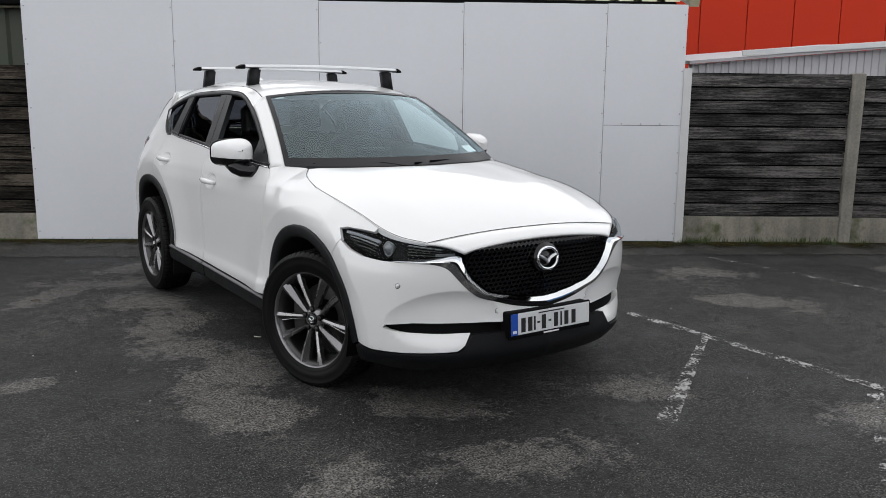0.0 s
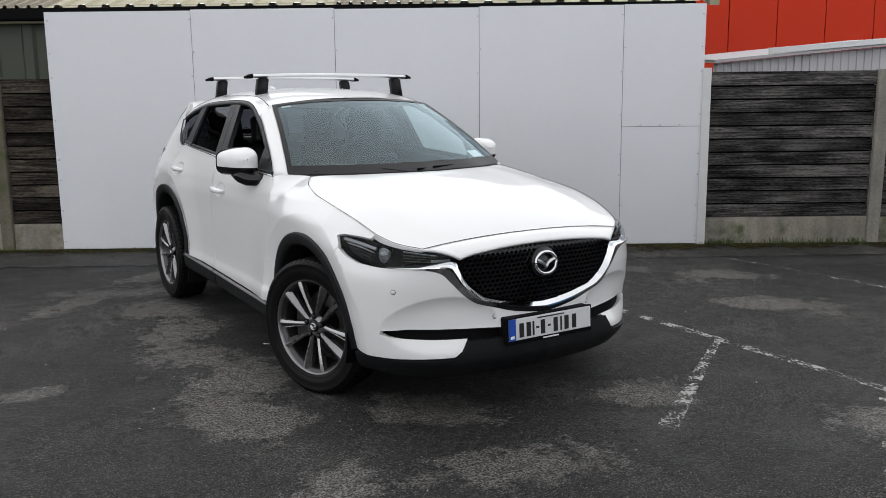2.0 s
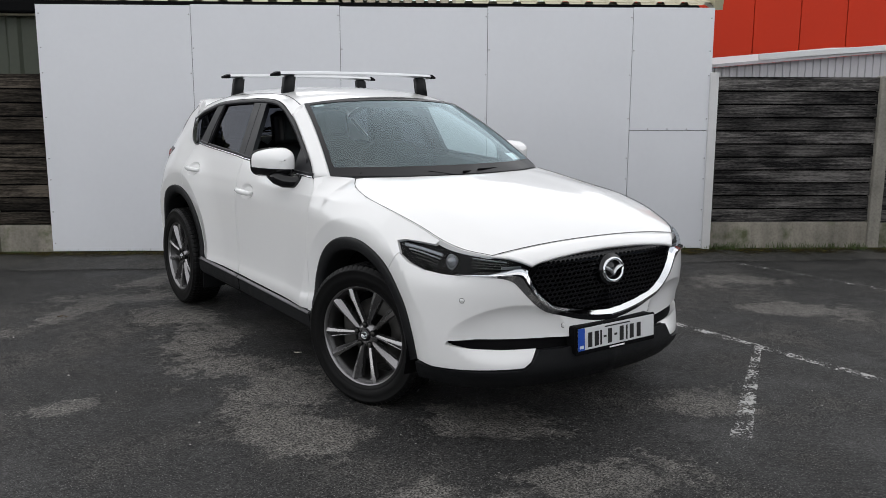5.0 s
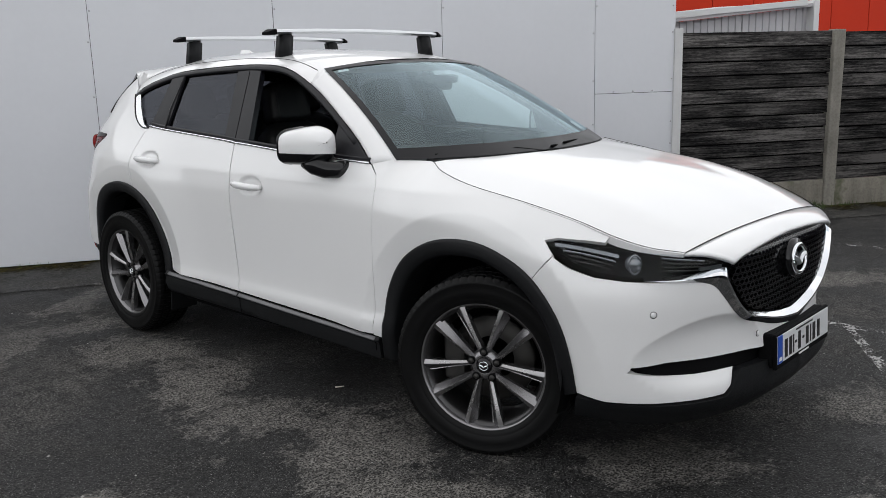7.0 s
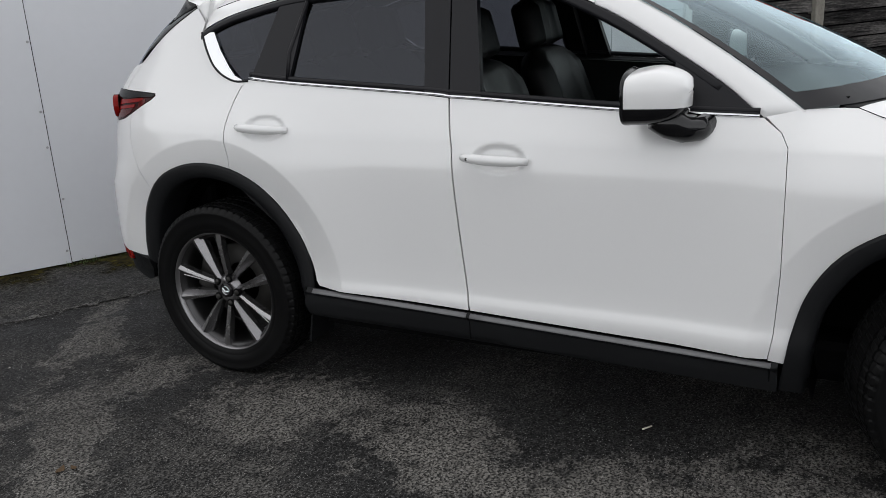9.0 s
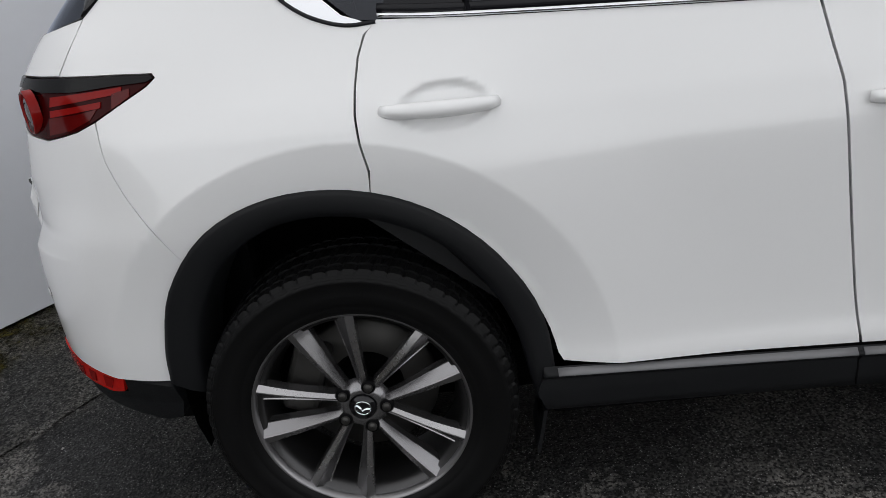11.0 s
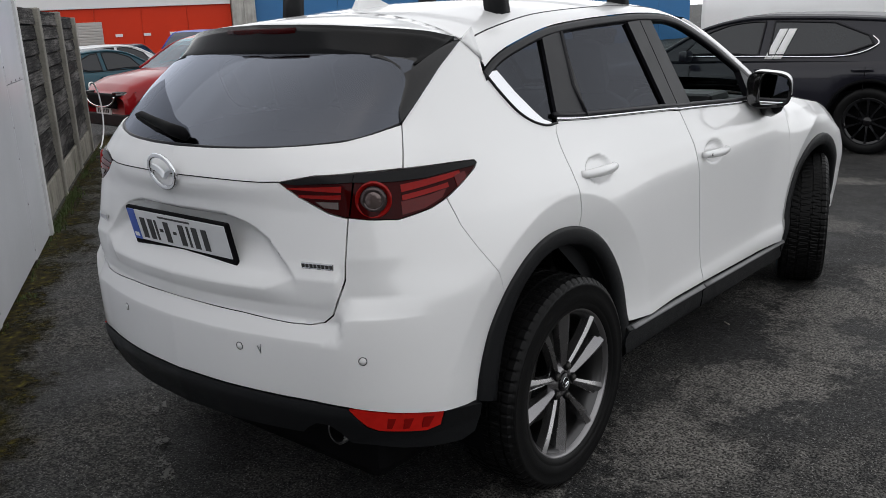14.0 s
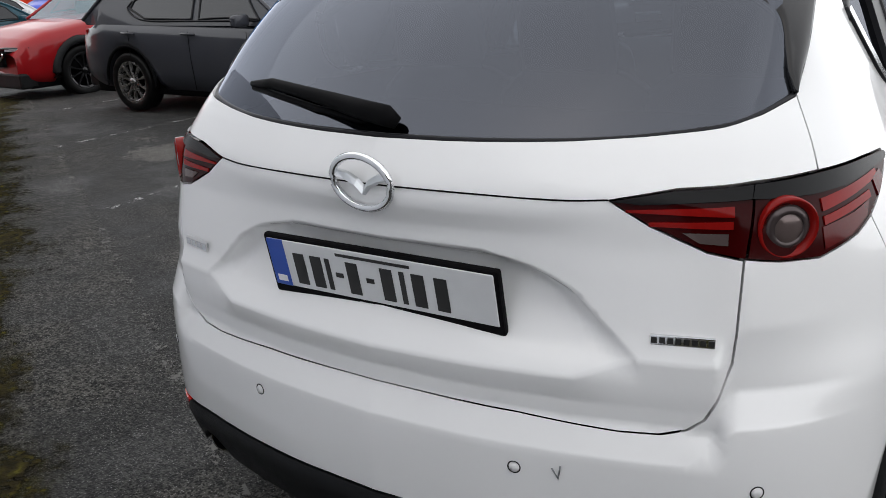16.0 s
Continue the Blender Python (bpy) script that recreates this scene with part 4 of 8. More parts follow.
hl_low = [(sy(-1.655), 0.878), (sy(-1.70), 0.835), (sy(-1.76), 0.803), (sy(-1.85), 0.778), (sy(-1.95), 0.768), (sf(-0.70), 0.764), (sf(-0.60), 0.756), (sf(-0.50), 0.752)]
hl_top = [(sf(-0.455), 0.805), (sf(-0.55), 0.826), (sf(-0.65), 0.846), (sy(-1.99), 0.860), (sy(-1.91), 0.872), (sy(-1.80), 0.882), (sy(-1.70), 0.887), (sy(-1.655), 0.878)]
arch_f, arch_r = spline(sz(ARCH_F), 4), spline(sz(ARCH_R), 4)


def cut(line, a, b):
    """The part of a densified line between two fractions."""
    n = len(line) - 1
    lo, hi = round(min(a, b) * n), round(max(a, b) * n)
    seg = line[lo:hi + 1]
    return seg if a < b else seg[::-1]


# front bumper
bumper_half = ([(0.0, 0.500), (sf(-0.20), 0.528), (sf(-0.385), 0.580), (sf(-0.48), 0.655), (sf(-0.55), 0.735)] + [(sf(-0.60), 0.752), (sf(-0.70), 0.760)]
               + [(sy(-1.95), 0.764), (sy(-1.85), 0.774), (sy(-1.76), 0.799), (sy(-1.70), 0.832)] + cut(arch_f, 0.72, 1.0)
               + [(sy(-1.90), 0.318), (sy(-2.02), 0.322), (sf(-0.62), 0.326), (sf(-0.50), 0.330), (sf(-0.465), 0.355), (sf(-0.43), 0.412),
                  (sf(-0.60), 0.414), (sf(-0.72), 0.423), (sy(-1.965), 0.437), (sy(-1.975), 0.455), (sf(-0.70), 0.464), (sf(-0.50), 0.458), (sf(-0.40), 0.454), (sf(-0.30), 0.452), (0.0, 0.452)])
dip_line = [(sf(-0.53 - 0.255 * math.sin(a)), 0.47 + 0.152 * math.cos(a)) for a in np.linspace(-1.3, 1.62, 30)]
bumper_front = part("front_bumper", skin("front_bumper", bumper_half + [(-s, z) for s, z in reversed(bumper_half[1:-1])], wrap_at(0), 0.02, 0.03, creases=[dip_line, [(-s, z) for s, z in dip_line]]), M_PAINT, car)
skirt_half = [(0.0, 0.405), (sf(-0.43), 0.408), (sf(-0.47), 0.345), (sf(-0.50), 0.324), (sf(-0.62), 0.320), (sy(-2.02), 0.316), (sy(-1.90), 0.312), (sy(-1.778), 0.316),
              (sy(-1.755), 0.225), (sy(-1.95), 0.222), (sf(-0.5), 0.226), (0.0, 0.222)]
part("front_skirt", skin("front_skirt", skirt_half + [(-s, z) for s, z in reversed(skirt_half[1:-1])], wrap_at(0.012, False), 0.03, 0.06), M_CLAD, car, "black textured plastic lower bumper skirt")
back_half = [(0.0, 0.47), (sf(-0.40), 0.47), (sy(-1.95), 0.475), (sy(-1.95), 0.40), (sf(-0.43), 0.39), (0.0, 0.39)]
part("lower_intake", skin("lower_intake", back_half + [(-s, z) for s, z in reversed(back_half[1:-1])], wrap_at(-0.035, False), 0.04, 0.01), M_BLACK, car)

# grille, its chrome surround and the emblem
grille_half = [(0.0, 0.842), (sf(-0.20), 0.838), (sf(-0.40), 0.820), (sf(-0.445), 0.795), (sf(-0.475), 0.745), (sf(-0.40), 0.650), (sf(-0.34), 0.605), (sf(-0.18), 0.568), (0.0, 0.548)]
grille_poly = grille_half + [(-s, z) for s, z in reversed(grille_half[1:-1])]
grille = part("grille", skin("grille", grille_poly, wrap_at(-0.030, False), 0.04, 0.02, 0), M_BLACK, car, "gloss black honeycomb grille")


def honeycomb():
    verts, faces = [], []
    pw, ph = 0.0275, 0.0215
    segs = set()
    for r in range(-1, 16):
        for c in range(-19, 20):
            cx, cz = (c + 0.5 * (r % 2)) * pw, 0.55 + r * ph
            hexp = [(round(cx + dx * pw, 5), round(cz + dz * ph, 5)) for dx, dz in ((0.5, 0.18), (0.0, 0.5), (-0.5, 0.18), (-0.5, -0.18), (0.0, -0.5), (0.5, -0.18))]
            for a, b in zip(hexp, hexp[1:] + hexp[:1]):
                segs.add((min(a, b), max(a, b)))
    segs = sorted(segs)
    mids = np.array([((a[0] + b[0]) / 2, (a[1] + b[1]) / 2) for a, b in segs])
    keep = inside(shrink(grille_poly, 0.004), mids[:, 0], mids[:, 1])
    for (a, b), k in zip(segs, keep):
        if not k:
            continue
        d = np.array(b) - np.array(a)
        nrm = np.array((-d[1], d[0])) / (np.hypot(*d) + 1e-9) * 0.0022
        q = [np.array(a) + nrm, np.array(b) + nrm, np.array(b) - nrm, np.array(a) - nrm]
        i = len(verts)
        fr = wrap(np.array([p[0] for p in q]), np.array([p[1] for p in q]), -0.008, False)
        bk = wrap(np.array([p[0] for p in q]), np.array([p[1] for p in q]), -0.026, False)
        verts += list(fr) + list(bk)
        faces += [(i, i + 1, i + 2, i + 3), (i, i + 4, i + 5, i + 1), (i + 2, i + 6, i + 7, i + 3)]
    return mesh_from("mesh", verts, faces)


part("mesh", honeycomb(), M_GLOSS, grille)
sur_out = [(sf(-0.765), 0.7645), (sf(-0.72), 0.7610), (sf(-0.66), 0.755), (sf(-0.60), 0.750), (sf(-0.55), 0.732), (sf(-0.515), 0.695), (sf(-0.48), 0.655), (sf(-0.44), 0.616), (sf(-0.385), 0.580), (sf(-0.29), 0.552), (sf(-0.20), 0.527), (sf(-0.10), 0.509), (0.0, 0.498)]
sur_in = [(sf(-0.765), 0.769), (sf(-0.72), 0.774), (sf(-0.66), 0.777), (sf(-0.59), 0.781), (sf(-0.50), 0.787), (sf(-0.474), 0.752), (sf(-0.445), 0.697), (sf(-0.40), 0.648), (sf(-0.34), 0.605), (sf(-0.26), 0.584), (sf(-0.18), 0.567), (sf(-0.09), 0.553), (0.0, 0.548)]


def grille_surround():
    """A bright winged strip with a ridge along its middle: one flank leans in to the grille, one down to the bumper."""
    O, I = spline(sur_out, 6), spline(sur_in, 6)
    O, I = (np.array(c + [(-s, z) for s, z in reversed(c[:-1])]) for c in (O, I))
    verts, faces = [], []
    for f0, o0, f1, o1 in ((-0.02, -0.034, -0.02, -0.012), (-0.02, -0.012, 0.40, 0.012), (0.40, 0.012, 0.55, 0.0125), (0.55, 0.0125, 1.04, 0.001), (1.04, 0.001, 1.04, -0.020)):
        k, m = len(verts), len(O)
        for f, o in ((f0, o0), (f1, o1)):
            c = I + (O - I) * f
            verts += list(wrap(c[:, 0], c[:, 1], o, False))
        faces += [(k + i, k + m + i, k + m + i + 1, k + i + 1) for i in range(m - 1)]
    return mesh_from("grille_surround", verts, faces, True)


part("grille_surround", grille_surround(), M_CHROME, car, "bright chrome winged grille surround")


def oval_emblem(name, w, h, r, parent, m, wing=True):
    """An upright oval ring with a winged shape across it."""
    ring = tube(name, [(w * math.cos(a), 0, h * math.sin(a)) for a in np.linspace(0, math.tau, 40, endpoint=False)], r, 8, True)
    ob = part(name, ring, M_CHROME, parent, "chrome oval emblem", m)
    return ob


def wing_mesh(w, h, th):
    ln = [(-w * 0.93, h * 0.30), (-w * 0.55, h * 0.22), (-w * 0.2, -h * 0.02), (0, -h * 0.32), (w * 0.2, -h * 0.02), (w * 0.55, h * 0.22), (w * 0.93, h * 0.30)]
    lo = [(-w * 0.95, h * 0.08), (-w * 0.6, -h * 0.10), (-w * 0.25, -h * 0.28), (0, -h * 0.62), (w * 0.25, -h * 0.28), (w * 0.6, -h * 0.10), (w * 0.95, h * 0.08)]
    n = len(ln)
    verts = [(x, -th * 0.2, z) for x, z in ln] + [(a[0] * 0.4 + b[0] * 0.6, -th, a[1] * 0.4 + b[1] * 0.6) for a, b in zip(ln, lo)] + [(x, -th * 0.2, z) for x, z in lo] + [(x, th * 0.5, z) for x, z in ln] + [(x, th * 0.5, z) for x, z in lo]
    faces = []
    for i in range(n - 1):
        faces += [(i, i + 1, n + i + 1, n + i), (n + i, n + i + 1, 2 * n + i + 1, 2 * n + i), (3 * n + i, 3 * n + i + 1, i + 1, i), (2 * n + i, 2 * n + i + 1, 4 * n + i + 1, 4 * n + i)]
    return mesh_from("emblem_wing", verts, faces)


oval_emblem("emblem", 0.064, 0.053, 0.0085, grille, pose(0, -2.238, 0.742, -6, 0, 0))
part("emblem_backing", bm_mesh("emblem_backing", (lambda b: (add_cyl(b, 0.075, 0.075, 0.03, 32, pose(0, -2.215, 0.742, 84, 0, 0)), b)[1])(bmesh.new()), True), M_GLOSS, grille)
part("emblem_wing", wing_mesh(0.060, 0.052, 0.012), M_SATIN, grille, m=pose(0, -2.236, 0.748, -6, 0, 0))

# headlights
for side in (1, -1):
    def sided(me):
        return me if side == 1 else mirrored(me)
    lamp = part("headlight", sided(skin("headlight", hl_low + hl_top[:-1], wrap_at(-0.036, False), 0.03, 0.0, 0.003)), M_BLACK, car, "slim dark headlight with projector lens")
    lens = part("lens", sided(skin("lens", hl_low + hl_top[:-1], wrap_at(0.001, False), 0.03, 0.012, 0.001)), M_LENS, lamp)
    lens.visible_shadow = False
    def strip(a, b, th, off, mat_, bow=0.004):
        ln_ = [(a[0] + (b[0] - a[0]) * k / 8, a[1] + (b[1] - a[1]) * k / 8 + bow * math.sin(math.pi * k / 8)) for k in range(9)]
        part("light_guide", sided(skin("light_guide", ln_ + [(s, z - th) for s, z in reversed(ln_)], wrap_at(off, False), 0.02, 0.010, 0)), mat_, lamp)
    strip((sy(-1.685), 0.872), (sy(-1.925), 0.846), 0.011, -0.014, M_DIM)
    strip((sy(-1.72), 0.852), (sy(-1.915), 0.826), 0.004, -0.016, M_DIM)
    strip((sy(-1.745), 0.836), (sy(-1.905), 0.812), 0.003, -0.020, M_DARKMETAL)
    strip((sy(-1.775), 0.818), (sy(-1.900), 0.797), 0.003, -0.020, M_DARKMETAL)
    for k in range(4):
        strip((sf(-0.715), 0.838 - 0.014 * k), (sf(-0.575), 0.820 - 0.011 * k), 0.003, -0.018, M_DARKMETAL if k else M_DIM, 0.0)
    strip((sf(-0.60), 0.798), (sf(-0.515), 0.800), 0.011, -0.010, M_DIM, 0.0)
    for yy, rr, mat_ in ((-1.975, 0.029, M_DIM),):
        p0 = wrap(np.array([sy(yy)]), np.array([0.816]), -0.030, False)[0]
        bm = bmesh.new()
        bmesh.ops.create_uvsphere(bm, u_segments=20, v_segments=12, radius=rr)
        part("projector", bm_mesh("projector", bm, True), mat_, lamp, m=pose(p0[0] * side, p0[1], p0[2]))
        ringp = [((rr + 0.004) * 0.62 * math.cos(a), 0, (rr + 0.004) * math.sin(a)) for a in np.linspace(0, math.tau, 28, endpoint=False)]
        part("projector_ring", tube("projector_ring", ringp, 0.0035, 8, True), M_DIM, lamp, m=pose(p0[0] * side - 0.012 * side, p0[1] - 0.012, p0[2], 0, 0, -42 * side))

# bonnet
HL, HM = np.array(spline(HOODLINE, 6)), np.array(spline(HOODMID, 6))


def bonnet():
    rows, verts, faces = 14, [], []
    m = len(HL)
    cols = np.linspace(-1, 1, 2 * rows + 1)
    for i in range(m):
        for c in cols:
            v = 1 - abs(c)
            e, mid = HL[i], HM[i]
            w = v ** 0.8
            x = e[0] * (1 - v)
            y = e[1] + (mid[1] - e[1]) * (1 - (1 - v) ** 1.7)
            rise = (mid[2] - e[2]) * (1 - (1 - v) ** 2.2)
            ridge = 0.010 * math.exp(-((v - 0.30) / 0.12) ** 2) * math.sin(math.pi * i / (m - 1)) ** 0.7
            edge = -0.004 * math.exp(-(v / 0.03) ** 2)
            verts.append((math.copysign(x, -c) if c else 0.0, y, e[2] + rise + ridge + edge))
    n = len(cols)
    for i in range(m - 1):
        for j in range(n - 1):
            faces.append((i * n + j, i * n + j + 1, (i + 1) * n + j + 1, (i + 1) * n + j))
    rim = [j for j in range(n)] + [i * n + n - 1 for i in range(1, m)] + [(m - 1) * n + j for j in range(n - 2, -1, -1)] + [i * n for i in range(m - 2, 0, -1)]
    k = len(verts)
    verts += [(verts[r][0] * 0.992, verts[r][1] + (0.006 if r >= (m - 1) * n else 0), verts[r][2] - 0.03) for r in rim]
    for a in range(len(rim)):
        b = (a + 1) % len(rim)
        faces.append((rim[a], k + a, k + b, rim[b]))
    me = mesh_from("bonnet", verts, faces, True)
    bm = bmesh.new()
    bm.from_mesh(me)
    bmesh.ops.recalc_face_normals(bm, faces=bm.faces)
    for e in bm.edges:
        if len(e.link_faces) == 2 and e.calc_face_angle() > 0.7:
            e.smooth = False
    bm.to_mesh(me)
    bm.free()
    return me


part("bonnet", bonnet(), M_PAINT, car)
# nose strip between bonnet and grille
nose_lo = [(x, *wrap(np.array([sf(x)]), np.array([z]), 0.004, False)[0][1:]) for x, z in ((-0.455, 0.808), (-0.40, 0.824), (-0.20, 0.842), (0.0, 0.846))]
nose_lo = [(0.0 if abs(p[0]) < 1e-6 else p[0], p[1], p[2]) for p in nose_lo]
nose_hi = []
for u in np.linspace(0, 1, 7):
    e, mid = HL[-1], HM[-1]
    nose_hi.append((e[0] * (1 - u), e[1] + (mid[1] - e[1]) * (1 - (1 - u) ** 1.7) - 0.004, e[2] + (mid[2] - e[2]) * (1 - (1 - u) ** 2.2) - 0.003))
nose_lo[0] = (-0.47, nose_lo[0][1], 0.806)
nl, nh = spline(nose_lo, 6), spline(nose_hi, 3)
nl, nh = nl + [(-x, y, z) for x, y, z in reversed(nl[:-1])], nh + [(-x, y, z) for x, y, z in reversed(nh[:-1])]
part("nose_panel", ruled("nose_panel", nl, nh, 8, 0.012, 0.012), M_PAINT, car)
gap_line = [(x - 0.0015, y, z + 0.0012) for x, y, z in HL]
both("bonnet_gap", tube("bonnet_gap", gap_line, 0.0013, 6), M_BLACK, car)
part("nose_gap", tube("nose_gap", [(x, y + 0.001, z + 0.0022) for x, y, z in nh], 0.0013, 6), M_BLACK, car)
# dark structure that closes the gaps
part("inner_nose", box_mesh("inner_nose", -0.62, 0.62, -2.08, -1.2, 0.30, 0.80, 0.02), M_BLACK, car)

def arch_crease(cy, cz, r, a0, a1):
    """The line where the wheel arch's flare leaves the flank."""
    return [(sy(cy + r * math.cos(radians(a))), cz + r * math.sin(radians(a))) for a in np.linspace(a0, a1, 30)]


# wings


def wing_surf(s, z):
    """The wing's skin, drawn in to meet the bonnet line along its top."""
    p = wrap(s, z)
    y = np.interp(s, OS, OY)
    hx = np.interp(y, [h[1] for h in reversed(HOODLINE)], [h[0] for h in reversed(HOODLINE)])
    hz = np.interp(y, [h[1] for h in reversed(HOODLINE)], [h[2] for h in reversed(HOODLINE)])
    t = np.clip((z - (hz - 0.24)) / 0.24, 0, 1.1) ** 2.2 * np.where(y < -0.93, 1, np.clip((-0.80 - y) / 0.13, 0, 1))
    top = wrap(s, hz)[:, 0]
    p[:, 0] = p[:, 0] + (np.where(top < 0, hx - 0.003, -hx + 0.003) - top) * t
    return p


wing_poly = (cut(arch_f, 0.0, 0.72) + [(sy(-1.70), 0.836), (sy(-1.655), 0.882), (sy(-1.70), 0.891), (sy(-1.80), 0.887), (sy(-1.868), 0.881)]
             + [(sy(y), z - 0.001) for x, y, z in reversed(HOODLINE[:6])] + [(sy(-0.80), 1.118), (sy(-0.715), 1.103), (sy(-0.765), 1.06), (sy(-0.787), 1.02), (sy(-0.790), 0.915), (sy(-0.792), 0.66), (sy(-0.78), 0.45), (sy(-0.768), 0.372)])
both("wing", skin("wing", wing_poly, wing_surf, 0.018, 0.02, creases=[arch_crease(-1.295, 0.36, 0.590, 20, 150)]), M_PAINT, car)

# doors
front_poly = ([(sy(-0.768), 0.376), (sy(-0.78), 0.45), (sy(-0.792), 0.66), (sy(-0.790), 0.915), (sy(-0.787), 1.02), (sy(-0.765), 1.06), (sy(-0.712), 1.100)] + sz(BELT[1:4])
              + sz([(0.300, 1.06), (0.285, 0.99), (0.275, 0.85), (0.262, 0.70), (0.245, 0.53), (0.231, 0.410), (-0.315, 0.390)]))
rear_poly = (sz([(0.319, 1.149), (0.304, 1.06), (0.289, 0.99), (0.279, 0.85), (0.266, 0.70), (0.249, 0.53), (0.235, 0.410), (0.535, 0.418), (0.884, 0.430)])
             + cut(arch_r, 0.02, 0.42) + sz([(1.250, 0.925), (1.260, 0.985), (1.263, 1.04), (1.258, 1.091), (1.247, 1.145), (1.230, 1.185), (1.203, 1.211), (1.01, 1.195), (0.41, 1.158)]))
front_me = skin("front_door", front_poly, wrap_at(0), 0.02, 0.02, finer=((sy(0.110), 0.957, 0.13, 0.07),))
rear_me = skin("rear_door", rear_poly, wrap_at(0), 0.02, 0.02, creases=[arch_crease(1.345, 0.41, 0.583, 60, 178)], finer=((sy(1.083), 1.037, 0.13, 0.07),))
doors_f, doors_r = both("front_door", front_me, M_PAINT, car), both("rear_door", rear_me, M_PAINT, car)


def handle(y, z):
    """A pull handle that stands off the door over its cup."""
    pts, rad = [], []
    for t in np.linspace(0, 1, 17):
        yy = y + 0.118 - 0.236 * t
        zz = z + 0.003 - 0.006 * t
        o = 0.008 + 0.024 * math.sin(math.pi * min(1, max(0, t))) ** 0.5
        p = wrap(np.array([sy(yy)]), np.array([zz]), o, False)[0]
        pts.append(p)
        rad.append(0.008 + 0.010 * math.sin(math.pi * (0.06 + 0.88 * t)) ** 0.5)
    return tube("handle", pts, rad, 12)


for pair, (y, z), lock in ((doors_f, (0.122, 0.957), True), (doors_r, (1.092, 1.037), False)):
    hm = handle(y, z)
    for d, me in zip(pair, (hm, mirrored(hm))):
        part("handle", me, M_PAINT, d)
    if lock:
        p = wrap(np.array([sy(0.211)]), np.array([0.959]), 0.026, False)[0]
        part("lock", bm_mesh("lock", (lambda b: (add_cyl(b, 0.006, 0.006, 0.008, 12, pose(p[0] - 0.008, p[1], p[2], 0, 90, 0)), b)[1])(bmesh.new())), M_INK, pair[0])

# rear quarters
quarter_poly = (cut(arch_r, 0.42, 0.72) + [(sy(1.724), 0.846), (sy(1.783), 0.929), (sy(1.823), 0.997), (sy(1.845), 1.074)]
                + [(sy(1.796), 1.097), (sy(1.745), 1.121), (sy(1.713), 1.136), (sy(1.693), 1.151), (sy(1.700), 1.160), (sy(1.80), 1.164), (sy(1.963), 1.166)]
                + [(sy(1.942), 1.223), (sy(1.920), 1.277), (sy(1.814), 1.346), (sy(1.696), 1.418), (sy(1.565), 1.482), (sy(1.47), 1.522), (sy(1.492), 1.393), (sy(1.46), 1.343), (sy(1.427), 1.299), (sy(1.39), 1.260), (sy(1.337), 1.227), (sy(1.27), 1.206), (sy(1.205), 1.205)]
                + sz([(1.233, 1.185), (1.250, 1.145), (1.261, 1.091), (1.266, 1.04), (1.263, 0.985), (1.253, 0.925)]))
both("quarter_panel", skin("quarter_panel", quarter_poly, wrap_at(0), 0.018, 0.02, 0.0007, creases=[arch_crease(1.345, 0.41, 0.583, 30, 120)]), M_PAINT, car)

# rear bumper, skirt and reflectors
GATE_EDGE = [(sr(-0.30), 0.748), (sr(-0.40), 0.743), (sr(-0.48), 0.740), (sr(-0.545), 0.742), (sr(-0.588), 0.752), (sr(-0.616), 0.775), (sr(-0.634), 0.815), (sr(-0.656), 0.876), (sr(-0.662), 0.95), (sr(-0.671), 1.046)]
rear_half = ([(SLEN, 0.752)] + GATE_EDGE + [(sr(-0.727), 1.038), (sr(-0.762), 1.036), (sy(2.002), 1.033), (sy(1.947), 1.043), (sy(1.90), 1.053), (sy(1.848), 1.072)]
             + [(sy(1.8240), 0.9965), (sy(1.7840), 0.9285), (sy(1.7250), 0.8453)] + cut(arch_r, 0.72, 1.0)
             + [(sy(1.84), 0.463), (sy(1.922), 0.475), (sr(-0.76), 0.494), (sr(-0.645), 0.514), (sr(-0.55), 0.520), (sr(-0.3), 0.523), (SLEN, 0.524)])
ledge = [(sr(-x), 0.702 + 0.072 * float(smoothstep(0.57, 0.67, x))) for x in np.linspace(0.001, 0.80, 40)]
bumper_rear = part("rear_bumper", skin("rear_bumper", rear_half + [(2 * SLEN - s, z) for s, z in reversed(rear_half[1:-1])], wrap_at(0), 0.017, 0.03, 0.0, creases=[ledge, [(2 * SLEN - s, z) for s, z in ledge]]), M_PAINT, car)


def skirt_surf(s, z):
    """The rear skirt: a rounded upper lip, a tucked-in lower face."""
    up = np.clip((z - 0.40) / 0.12, 0, 1)
    return wrap(s, z, 0.012 * np.sin(np.clip((0.524 - z) / 0.05, 0, 1) * math.pi / 2) - 0.020 * (1 - up) ** 1.5, False)


rskirt_half = [(SLEN, 0.520), (sr(-0.3), 0.519), (sr(-0.55), 0.516), (sr(-0.645), 0.510), (sr(-0.668), 0.480), (sr(-0.690), 0.452), (sr(-0.714), 0.436), (sr(-0.80), 0.415), (sy(1.930), 0.424), (sy(1.918), 0.471), (sy(1.84), 0.459), (sy(1.79), 0.452), (sy(1.785), 0.405), (sy(1.802), 0.356),
               (sy(1.849), 0.340), (sy(1.95), 0.350), (sr(-0.762), 0.366), (sr(-0.705), 0.385), (sr(-0.64), 0.392), (sr(-0.615), 0.425), (sr(-0.585), 0.448), (sr(-0.545), 0.448), (sr(-0.51), 0.425), (sr(-0.49), 0.404), (sr(-0.3), 0.400), (SLEN, 0.398)]
skirt_rear = part("rear_skirt", skin("rear_skirt", rskirt_half + [(2 * SLEN - s, z) for s, z in reversed(rskirt_half[1:-1])], skirt_surf, 0.02, 0.05), M_CLAD, car, "black textured plastic rear skirt")
